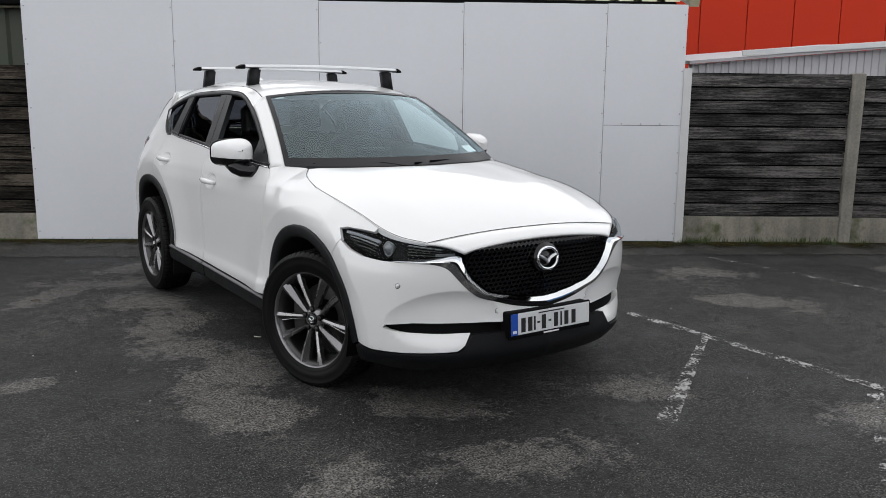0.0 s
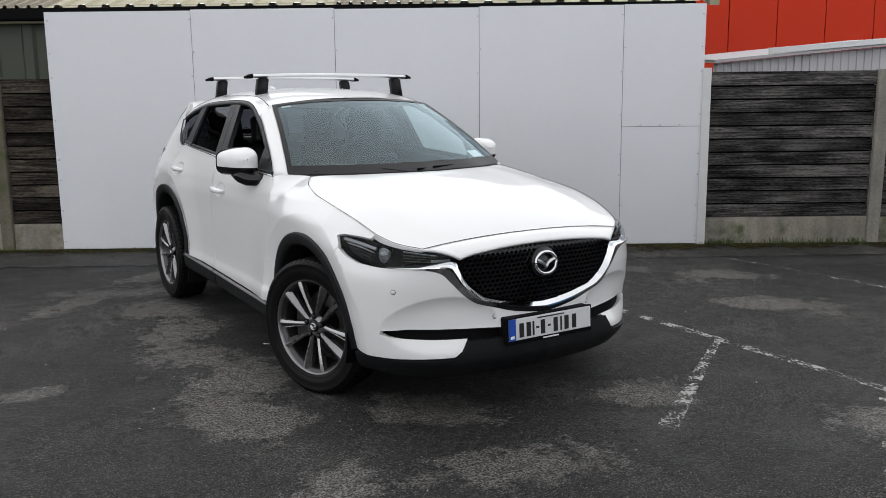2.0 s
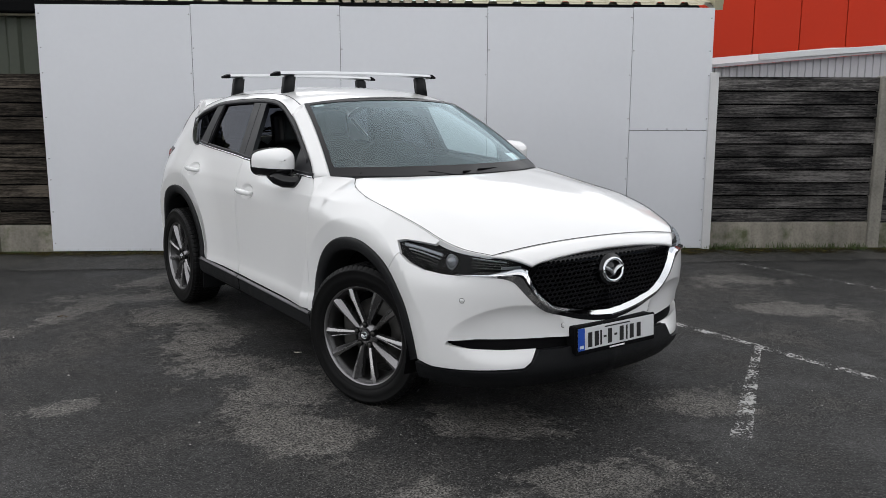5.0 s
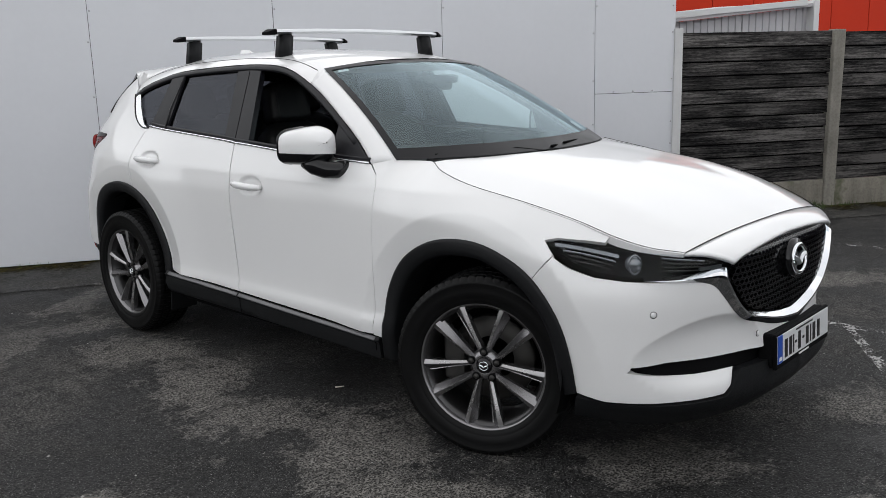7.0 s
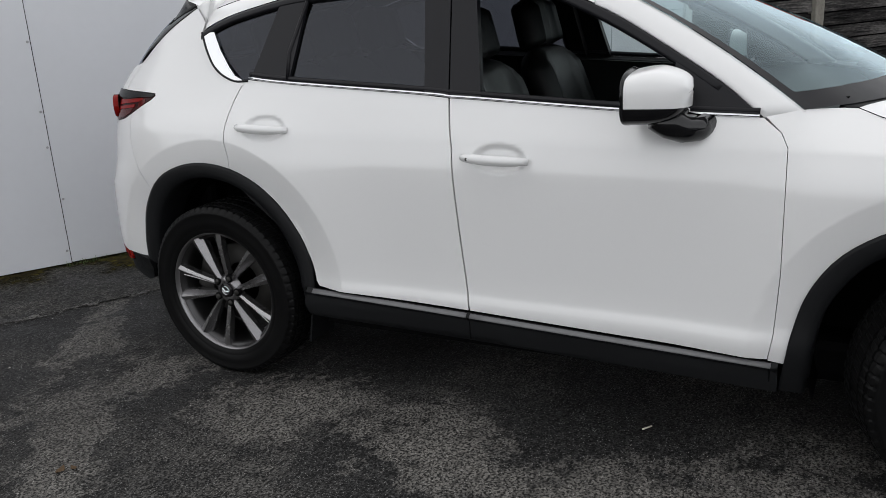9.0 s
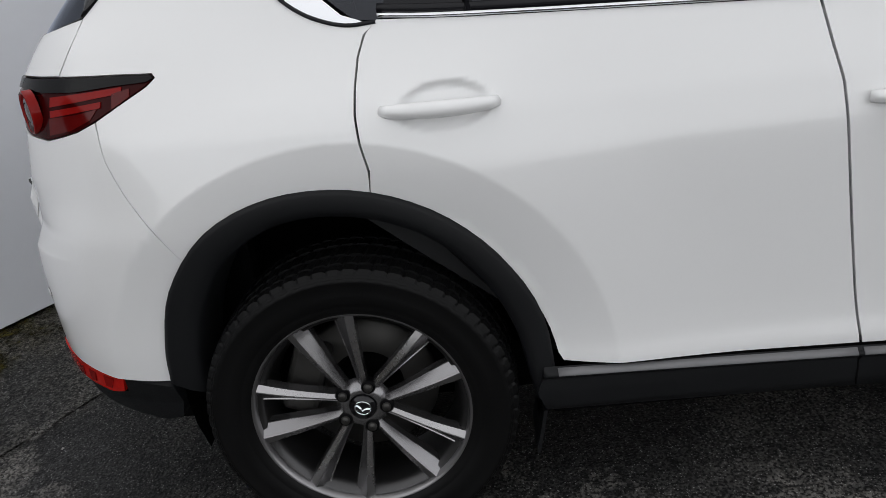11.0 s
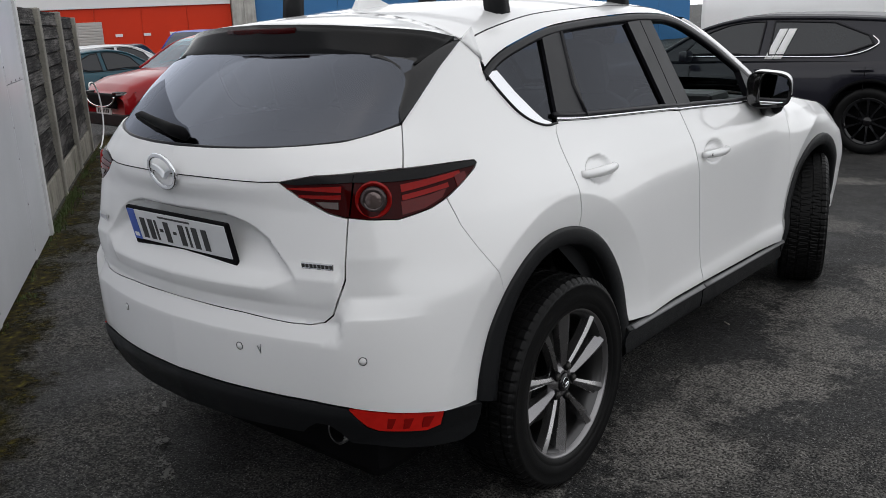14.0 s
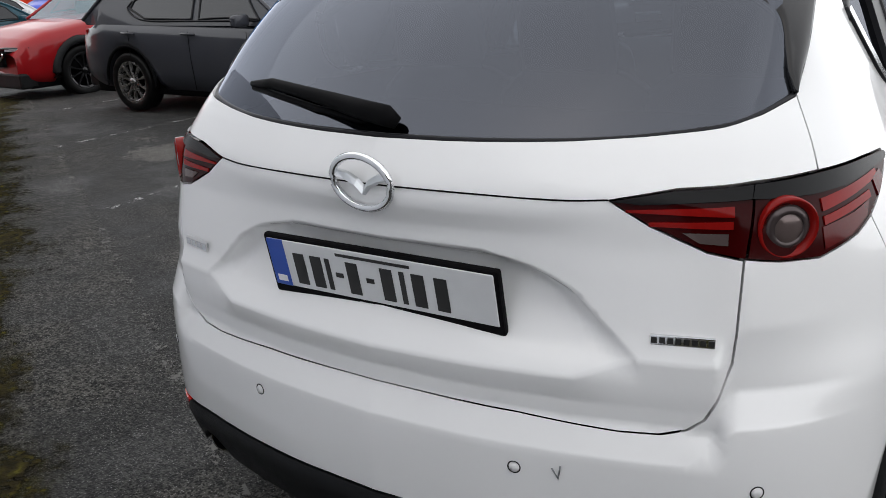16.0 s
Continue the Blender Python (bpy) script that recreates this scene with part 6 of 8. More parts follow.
# window surrounds: black bands round the side windows, bright strip under them
top_in = [(y + (0.016 if y < 0 else 0), z - 0.028 if y > -0.4 else z - 0.025) for y, z in DLO_TOP[1:]]
top_out = DLO_TOP[1:]
tout, tin = spline(sz(top_out), 6), spline(sz(top_in), 6)


def band(a, b, oa, ob):
    pa_ = [tuple(wrap(np.array([p[0]]), np.array([p[1]]), oa, False)[0]) for p in a]
    pb_ = [tuple(wrap(np.array([p[0]]), np.array([p[1]]), ob, False)[0]) for p in b]
    return pa_, pb_


ta_, tb_ = band(tout, tin, 0.003, 0.001)
both("window_surround", ruled("window_surround", ta_, tb_, 3, 0.003, 0.025), M_TRIM, car, "black window surround")


def trim(name, pts, off=0.002, parent=None, material=None, lab="", depth=0.03):
    return both(name, skin(name, sz(pts), wrap_at(off, False), 0.03, depth, 0.001), material or M_TRIM, parent or car, lab)


trim("mirror_corner", [(-0.710, 1.103), (-0.44, 1.114), (-0.44, 1.283), (-0.589, 1.193)], 0.003)
trim("pillar_trim", [(0.195, 1.150), (0.315, 1.157), (0.362, 1.512), (0.268, 1.508)], 0.004)
trim("pillar_trim", [(0.319, 1.157), (0.415, 1.163), (0.470, 1.508), (0.366, 1.512)], 0.004)
trim("pillar_trim", [(1.005, 1.201), (1.195, 1.210), (1.100, 1.490), (0.970, 1.504)], 0.002)
bl = [tuple(wrap(np.array([sy(y)]), np.array([z + 0.006]), 0.004, False)[0]) for y, z in BELT]
chr_up = [tuple(wrap(np.array([sy(y)]), np.array([z]), 0.003, False)[0]) for y, z in ((1.205, 1.206), (1.27, 1.206), (1.337, 1.227), (1.39, 1.260), (1.427, 1.299), (1.46, 1.343), (1.492, 1.393))]
both("belt_strip", tube("belt_strip", spline(bl, 6), 0.0055, 8), M_CHROME, car, "thin bright strip under the side windows")
both("quarter_trim", skin("quarter_trim", sz([(1.225, 1.2045), (1.27, 1.2075), (1.337, 1.2285), (1.39, 1.2615), (1.427, 1.3005), (1.46, 1.3445), (1.490, 1.391), (1.423, 1.392), (1.373, 1.324), (1.313, 1.260), (1.275, 1.226), (1.240, 1.213)]), wrap_at(0.003, False), 0.02, 0.012, 0), M_CHROME, car, "bright wedge trim behind the quarter window")
both("belt_seal", tube("belt_seal", spline(chr_up, 6), 0.0045, 8), M_TRIM, car)
bseal = [tuple(wrap(np.array([sy(y)]), np.array([z + 0.018]), -0.004, False)[0]) for y, z in BELT]
both("belt_seal", tube("belt_seal", spline(bseal, 6), 0.010, 8), M_TRIM, car)


def side_glass(name, pts, material, sides, lab=""):
    me = skin(name, sz(pts), wrap_at(-0.012, False), 0.05, 0.0, 0)
    if "r" in sides:
        part(name, me, material, car, lab)
    if "l" in sides:
        part(name, mirrored(me), material, car, lab)


side_glass("front_window", [(-0.46, 1.12), (0.20, 1.15), (0.275, 1.505), (0.05, 1.485), (-0.20, 1.388), (-0.475, 1.235)], M_GLASS, "l")
side_glass("rear_side_window", [(0.40, 1.155), (1.01, 1.195), (0.975, 1.485), (0.65, 1.505), (0.46, 1.508)], M_PRIVSIDE, "rl", "dark tinted side window")
side_glass("quarter_window", [(1.18, 1.205), (1.25, 1.212), (1.34, 1.285), (1.43, 1.396), (1.36, 1.432), (1.25, 1.462), (1.09, 1.492)], M_PRIVSIDE, "rl", "dark tinted quarter window")
div = [tuple(wrap(np.array([sy(y)]), np.array([z]), 0.0, False)[0]) for y, z in ((1.012, 1.20), (1.022, 1.31), (0.972, 1.49))]
both("window_bar", tube("window_bar", div, 0.009, 6), M_TRIM, car)

# cabin
part("headliner", ruled("headliner", [(-0.50, y, roof_mid(y) - 0.085) for y in np.linspace(-0.10, 1.45, 10)], [(0.50, y, roof_mid(y) - 0.085) for y in np.linspace(-0.10, 1.45, 10)], 6, 0.0), M_LINER, car)
card = sz([(-0.70, 0.40), (-0.70, 1.09), (-0.29, 1.11), (0.31, 1.145), (1.01, 1.19), (1.40, 1.20), (1.40, 0.90), (0.88, 0.45)])
both("door_lining", skin("door_lining", card, wrap_at(-0.075, False), 0.08, 0.0, 0), M_CABIN, car)
capl = ruled("door_top", [tuple(wrap(np.array([sy(y)]), np.array([z + 0.004]), -0.008, False)[0]) for y, z in BELT], [tuple(wrap(np.array([sy(y)]), np.array([z - 0.01]), -0.09, False)[0]) for y, z in BELT], 2)
both("door_top", capl, M_CABIN, car)
dash = []
for x in np.linspace(-0.72, 0.72, 13):
    bowl = 0.05 * math.cos(x * 2.0)
    dash.append([(x, -0.98 + 0.20 * x * x, 1.085), (x, -0.72, 1.105 + 0.2 * bowl), (x, -0.50 - bowl, 1.085), (x, -0.44 - bowl, 1.02), (x, -0.48 - bowl, 0.80), (x, -0.62, 0.50)])
verts = [p for r in dash for p in r]
part("dashboard", mesh_from("dashboard", verts, [(i * 6 + j, i * 6 + j + 1, (i + 1) * 6 + j + 1, (i + 1) * 6 + j) for i in range(12) for j in range(5)], True), M_CABIN, car)
bm = bmesh.new()
add_box(bm, -0.60, -0.22, -0.70, -0.44, 1.06, 1.135, 0.03)
part("instrument_hood", bm_mesh("instrument_hood", bm), M_CABIN, car)
bm = bmesh.new()
add_box(bm, -0.13, 0.13, -0.56, -0.545, 1.09, 1.19, 0.008)
part("centre_screen", bm_mesh("centre_screen", bm), M_GLOSS, car)
ring = [(0.185 * math.cos(a), 0, 0.185 * math.sin(a)) for a in np.linspace(0, math.tau, 32, endpoint=False)]
sw = part("steering_wheel", tube("steering_wheel", ring, 0.015, 8, True), M_LEATHER, car, m=pose(-0.37, -0.36, 1.00, -24, 0, 0))
bm = bmesh.new()
add_box(bm, -0.17, 0.17, -0.01, 0.02, -0.02, 0.03, 0.006)
add_box(bm, -0.02, 0.02, -0.01, 0.02, -0.17, 0.0, 0.006)
add_box(bm, -0.07, 0.07, -0.03, 0.02, -0.07, 0.05, 0.015)
part("spokes", bm_mesh("spokes", bm), M_LEATHER, sw)


def cushion(name, w0, w1, d, h, bulge=0.03):
    """A padded block whose front sides are drawn up into bolsters."""
    verts, faces = [], []
    nx, nz = 12, 14
    for side in (0, 1):
        for k in range(nz + 1):
            t = k / nz
            w = w0 + (w1 - w0) * t
            w *= 1 - 0.5 * max(0.0, t - 0.85) / 0.15
            for i in range(nx + 1):
                u = -1 + 2 * i / nx
                edge = (1 - u ** 8) ** 0.5 * (1 - abs(2 * t - 1) ** 10) ** 0.5
                bol = 0.045 * smoothstep(0.55, 0.85, abs(u)) * (1 - smoothstep(0.75, 0.95, t))
                yy = (-d * 0.5 - bulge * (1 - u * u) * 0.3 - bol) * edge if side == 0 else d * 0.5 * edge
                verts.append((u * w, yy, t * h))
    m = nx + 1
    off = m * (nz + 1)
    for k in range(nz):
        for i in range(nx):
            a = k * m + i
            faces += [(a, a + 1, a + m + 1, a + m), (off + a, off + a + m, off + a + m + 1, off + a + 1)]
    me = mesh_from(name, verts, faces, True)
    bm = bmesh.new()
    bm.from_mesh(me)
    bmesh.ops.remove_doubles(bm, verts=bm.verts, dist=0.004)
    bmesh.ops.recalc_face_normals(bm, faces=bm.faces)
    bm.to_mesh(me)
    bm.free()
    me.polygons.foreach_set("use_smooth", [True] * len(me.polygons))
    return me


back_me, base_me, head_me = cushion("backrest", 0.25, 0.22, 0.13, 0.62), cushion("base", 0.25, 0.25, 0.16, 0.50), cushion("headrest", 0.135, 0.12, 0.11, 0.23, 0.02)
for x, y in ((-0.37, 0.16), (0.37, 0.16), (-0.40, 1.02), (0.0, 1.04), (0.40, 1.02)):
    st = part("seat", base_me, M_LEATHER, car, "black leather car seat", m=pose(x, y + 0.02, 0.60, 84, 0, 0))
    part("backrest", back_me, M_LEATHER, st, m=pose(x, y + 0.02, 0.60, 84, 0, 0).inverted() @ pose(x, y + 0.05, 0.66, -20, 0, 0))
    part("headrest", head_me, M_LEATHER, st, m=pose(x, y + 0.02, 0.60, 84, 0, 0).inverted() @ pose(x, y + 0.262, 1.222, -14, 0, 0))
part("parcel_shelf", box_mesh("parcel_shelf", -0.60, 0.60, 1.30, 1.86, 1.10, 1.13, 0.01), M_CABIN, car)
part("inner_tail", box_mesh("inner_tail", -0.60, 0.60, 1.62, 1.98, 0.34, 1.09, 0.03), M_BLACK, car)
bfold = sz([(-0.80, 0.36), (-0.80, 1.0), (-0.70, 1.08), (1.25, 1.18), (1.44, 1.20), (1.44, 0.92), (1.25, 0.90), (0.9, 0.45)])
both("inner_side", skin("inner_side", bfold, wrap_at(-0.028, False), 0.06, 0.0, 0), M_BLACK, car)
rq = [(sy(1.45), 0.92), (sy(1.45), 1.19), (sy(1.70), 1.16), (sy(1.93), 1.16), (sy(2.05), 1.15), (sr(-0.60), 1.12), (sr(-0.60), 0.76), (sy(2.0), 0.74), (sy(1.72), 0.80), (sy(1.60), 0.87)]
both("inner_quarter", skin("inner_quarter", rq, wrap_at(-0.04, False), 0.06, 0.0, 0), M_BLACK, car)

# door mirrors
def mirror_shell(lo, hi, grow=0.0, front=True):
    """The cap (front) or the rim behind it that holds the glass."""
    verts, faces = [], []
    m, n = 48, 18
    for k in range(n + 1):
        u = k / n
        y = -0.345 - 0.180 * u
        sh = (1 - u ** 4.5) ** 0.42
        crown = 0.86 + 0.16 * math.sin(min(1.0, u / 0.5) * math.pi / 2) - 0.40 * max(0.0, u - 0.5) ** 1.1
        for i in range(m):
            a = math.tau * i / m
            ca, sa = math.cos(a), math.sin(a)
            ex = math.copysign(abs(ca) ** 0.54, ca)
            ez = math.copysign(abs(sa) ** 0.60, sa)
            cx = -0.912 + 0.035 * u
            verts.append((cx + (0.099 + grow) * sh * ex * (1 if ca < 0 else 1.0), y, 1.172 + 0.02 * (1 - sh) + (0.084 + grow) * sh * ez * (crown if sa > 0 else 1.0) + ex * (0.009 * max(0.0, sa) - 0.010 * max(0.0, -sa))))
    for k in range(n):
        for i in range(m):
            a, b = k * m + i, k * m + (i + 1) % m
            faces.append((a, b, b + m, a + m))
    me = mesh_from("shell", verts, faces, True)
    bm = bmesh.new()
    bm.from_mesh(me)
    for z, keep_up in ((lo, True), (hi, False)):
        bmesh.ops.bisect_plane(bm, geom=list(bm.verts) + list(bm.edges) + list(bm.faces), plane_co=(0, 0, z), plane_no=(0.06, 0, 1), clear_inner=keep_up, clear_outer=not keep_up)
    bmesh.ops.bisect_plane(bm, geom=list(bm.verts) + list(bm.edges) + list(bm.faces), plane_co=(0, -0.353, 0), plane_no=(0, 1, 0), clear_inner=not front, clear_outer=front)
    bm.to_mesh(me)
    bm.free()
    me.polygons.foreach_set("use_smooth", [True] * len(me.polygons))
    return me


for side in (1, -1):
    def sided(me):
        return me if side == 1 else mirrored(me)
    dm = part("door_mirror", sided(mirror_shell(1.089, 2.0)), M_PAINT, car, "white and black door mirror")
    part("lower_shell", sided(mirror_shell(0.0, 1.097, -0.0015)), M_GLOSS, dm)
    part("rear_rim", sided(mirror_shell(0.0, 2.0, -0.001, False)), M_GLOSS, dm)
    bz = [(-0.912 + 0.102 * math.copysign(abs(math.cos(a)) ** 0.54, math.cos(a)), -0.346, 1.172 + 0.082 * math.copysign(abs(math.sin(a)) ** 0.60, math.sin(a)) + (0.009 * max(0.0, math.sin(a)) - 0.010 * max(0.0, -math.sin(a))) * math.copysign(abs(math.cos(a)) ** 0.54, math.cos(a))) for a in np.linspace(0, math.tau, 40, endpoint=False)]
    part("bezel", sided(tube("bezel", [(x * 0.97 - 0.0274, y, 1.172 + (z - 1.172) * 0.96) for x, y, z in bz], 0.004, 8, True)), M_GLOSS, dm)
    cen = (-0.912, -0.352, 1.172)
    vs = [cen] + [(cen[0] + (p[0] - cen[0]) * 0.86, -0.352, cen[2] + (p[2] - cen[2]) * 0.82) for p in bz]
    vs = [(x, y - 0.020 - 0.25 * (x - cen[0]) - 0.09 * (z - cen[2]), z) for x, y, z in vs]
    part("glass_surround", sided(mesh_from("glass_surround", [(p[0], p[1] - 0.002, p[2]) for p in bz] + [(x, y + 0.001, z) for x, y, z in vs[1:]], [(i, (i + 1) % 40, 40 + (i + 1) % 40, 40 + i) for i in range(40)], True)), M_GLOSS, dm)
    part("mirror_glass", sided(mesh_from("mirror_glass", vs, [(0, 1 + i, 1 + (i + 1) % 40) for i in range(40)])), M_MIRROR, dm)
    part("mirror_back", sided(mesh_from("mirror_back", [(x, y - 0.004, z) for x, y, z in vs], [(0, 1 + i, 1 + (i + 1) % 40) for i in range(40)])), M_BLACK, dm)
    part("stalk", sided(tube("stalk", [(-0.915, -0.43, 1.120), (-0.898, -0.465, 1.092), (-0.872, -0.50, 1.072), (-0.84, -0.53, 1.068), (-0.79, -0.55, 1.074)], [0.046, 0.046, 0.040, 0.036, 0.040], 16)), M_GLOSS, dm)

# roof bars and aerial
for y, xr, xl in ((0.27, -0.59, 0.70), (1.135, -0.56, 0.675)):
    zb, mid_x = 1.697, (xr + xl) / 2
    prof = [(-0.040, 0.0), (-0.025, 0.012), (0.0, 0.016), (0.030, 0.010), (0.042, 0.0), (0.025, -0.010), (-0.02, -0.011)]
    xs = [-0.60, -0.3, 0, 0.3, 0.60]
    verts = [(x * 1.005 + mid_x, y + p, zb + q + 0.010 * (1 - (x / 0.6) ** 2)) for x in xs for p, q in prof]
    n = len(prof)
    faces = [(i * n + j, (i + 1) * n + j, (i + 1) * n + (j + 1) % n, i * n + (j + 1) % n) for i in range(4) for j in range(n)]
    bar = part("roof_bar", mesh_from("roof_bar", verts, faces), M_SATIN, car, "silver aerofoil roof bar on black feet")
    for sgn in (-1, 1):
        bm = bmesh.new()
        add_box(bm, mid_x + 0.62 * sgn - 0.022, mid_x + 0.62 * sgn + 0.026, y - 0.043, y + 0.044, zb - 0.013, zb + 0.017, 0.006)
        for v in bm.verts:
            if (v.co.x - mid_x) * sgn > 0.62:
                v.co.y, v.co.z = y + (v.co.y - y) * 0.62, zb - 0.006 + (v.co.z - zb) * 0.55
        part("end_cap", bm_mesh("end_cap", bm), M_BLACK, bar)
        fx = 0.515 * sgn + mid_x
        bm = bmesh.new()
        vs = add_box(bm, -0.036, 0.036, -0.036, 0.036, -0.150, 0.0, 0.0)
        for v in vs:
            if v.co.z < -0.05:
                v.co.x += 0.022 * sgn
                v.co.y *= 1.1
        bmesh.ops.bevel(bm, geom=list(bm.edges), offset=0.012, segments=3, affect="EDGES")
        part("foot", bm_mesh("foot", bm, True), M_CLAD, bar, m=pose(fx, y, zb - 0.004))
verts = [(dx, y, z) for dx in (-0.022, 0.022) for y, z in ((1.15, 1.595), (1.36, 1.582))] + [(0, 1.26, 1.645), (0, 1.335, 1.648)]
part("aerial_fin", mesh_from("aerial_fin", verts, [(0, 2, 4), (0, 4, 5, 1), (2, 3, 5, 4), (1, 5, 3)]), M_PAINT, car)

# ---- wheels ----
def revolve(name, prof, seg, smooth=True):
    """A ring turned about the x axis from (x, radius) pairs; the axle lies along x, the face at -x."""
    verts = [(x, r * math.cos(math.tau * k / seg), r * math.sin(math.tau * k / seg)) for k in range(seg) for x, r in prof]
    n = len(prof)
    faces = [(k * n + j, k * n + j + 1, ((k + 1) % seg) * n + j + 1, ((k + 1) % seg) * n + j) for k in range(seg) for j in range(n - 1)]
    return mesh_from(name, verts, faces, smooth)


def tyre_mesh(R=0.364, rim=0.252):
    """Side walls, a ribbed shoulder and tread blocks cut by grooves."""
    seg = 330
    side = [(-0.092, rim - 0.004), (-0.108, rim + 0.004), (-0.1135, rim + 0.022), (-0.1135, rim + 0.026), (-0.1155, rim + 0.028), (-0.1165, rim + 0.055), (-0.115, rim + 0.080), (-0.1165, rim + 0.083), (-0.114, rim + 0.090), (-0.1125, R - 0.020), (-0.1105, R - 0.0195), (-0.110, R - 0.016), (-0.1085, R - 0.0155), (-0.106, R - 0.012)]
    tread = [(-0.099, R - 0.004), (-0.080, R - 0.0015), (-0.079, R - 0.008), (-0.071, R - 0.008), (-0.070, R - 0.0008), (-0.036, R), (-0.035, R - 0.008), (-0.025, R - 0.008), (-0.024, R), (0.024, R), (0.025, R - 0.008), (0.035, R - 0.008), (0.036, R), (0.070, R - 0.0008), (0.071, R - 0.008), (0.079, R - 0.008), (0.080, R - 0.0015), (0.099, R - 0.004)]
    prof = side + tread + [(-x, r) for x, r in reversed(side)]
    lo, hi = len(side), len(side) + len(tread)
    verts, faces = [], []
    n = len(prof)
    for k in range(seg):
        for j, (x, r) in enumerate(prof):
            cut_ = 0.0
            phase = (k + (2 if abs(x) < 0.05 else 0) + (1 if x > 0 else 0)) % 5
            if lo <= j < hi and r > R - 0.006:
                cut_ = 0.0045 if phase == 0 and abs(x) > 0.034 else 0.0035 if phase == 3 and abs(x) < 0.034 else 0.0
            elif r > R - 0.0205 and phase == 0:
                cut_, x = 0.0025, x * 0.982
            a = math.tau * (k + (0.35 * x / 0.1)) / seg
            verts.append((x, (r - cut_) * math.cos(a), (r - cut_) * math.sin(a)))
    for k in range(seg):
        for j in range(n - 1):
            faces.append((k * n + j, k * n + j + 1, ((k + 1) % seg) * n + j + 1, ((k + 1) % seg) * n + j))
    me = mesh_from("tyre", verts, faces)
    flags = [not (lo - 1 <= (i % (n - 1)) < hi) for i in range(len(me.polygons))]
    me.polygons.foreach_set("use_smooth", flags)
    return me


RIM_R = 0.257


def rim_mesh():
    return revolve("rim", [(-0.088, RIM_R - 0.013), (-0.100, RIM_R - 0.009), (-0.106, RIM_R - 0.004), (-0.104, RIM_R + 0.002), (-0.094, RIM_R - 0.004), (-0.085, RIM_R - 0.006)], 96)


def barrel_mesh():
    return revolve("barrel", [(-0.089, RIM_R - 0.012), (-0.084, RIM_R - 0.022), (-0.06, RIM_R - 0.030), (0.0, RIM_R - 0.045), (0.08, RIM_R - 0.03)], 72)


def spoke_mesh():
    """One leg of a V round a nut: a straight blade that widens to the rim, its lit flank and ridge coloured bright, its
    shaded flank darker.
    """
    p0, p1 = np.array((0.008, 0.046)), np.array((math.sin(radians(21)) * 0.247, math.cos(radians(21)) * 0.247))
    d = (p1 - p0) / np.hypot(*(p1 - p0))
    n = np.array((d[1], -d[0]))
    keys = [(0.0, 0.009, 0.011, -0.078, 0.010), (0.2, 0.0105, 0.0135, -0.085, 0.015), (0.45, 0.0125, 0.0185, -0.092, 0.020), (0.7, 0.015, 0.025, -0.097, 0.024), (0.9, 0.0175, 0.030, -0.0985, 0.023), (1.0, 0.0185, 0.032, -0.0985, 0.017)]
    K = np.array(keys)
    rows = []
    ts = np.linspace(0, 1, 15)
    for t in ts:
        wi, wo, x, drop = (float(_pchip(K[:, 0], K[:, k], np.array([t]))[0]) for k in (1, 2, 3, 4))
        c = p0 + (p1 - p0) * t
        row = []
        for off, dx in ((-wi, 0.036), (-wi * 0.95, 0.007), (-0.0014, 0.0), (0.0014, 0.0), (wo * 0.88, drop), (wo * 0.97, drop - 0.001), (wo, drop + 0.024)):
            q = c + n * off
            row.append((x + dx, q[0], q[1]))
        rows.append(row)
    v, faces, mats = [], [], []
    for j in range(6):
        k = len(v)
        v += [p for row in rows for p in (row[j], row[j + 1])]
        for i in range(len(ts) - 1):
            faces.append((k + 2 * i, k + 2 * i + 1, k + 2 * i + 3, k + 2 * i + 2))
            # light put into colour: bright alloy for lit flank, ridge and edge highlight
            mats.append(0 if j in (1, 2) or (j == 4 and i > 4) else 1)
    me = mesh_from("spoke", v, faces, True)
    me.materials.append(M_CUT)
    me.materials.append(M_ALLOY)
    me.polygons.foreach_set("material_index", mats)
    return me


def hub_mesh():
    return revolve("hub", [(-0.055, 0.066), (-0.066, 0.060), (-0.076, 0.050), (-0.080, 0.042), (-0.078, 0.033)], 40)


def disc_shape(name, r, x0, x1, seg=32):
    return revolve(name, [(x0, 0.0005), (x0, r * 0.985), (x0 + (x1 - x0) * 0.15, r), (x1, r)], seg)


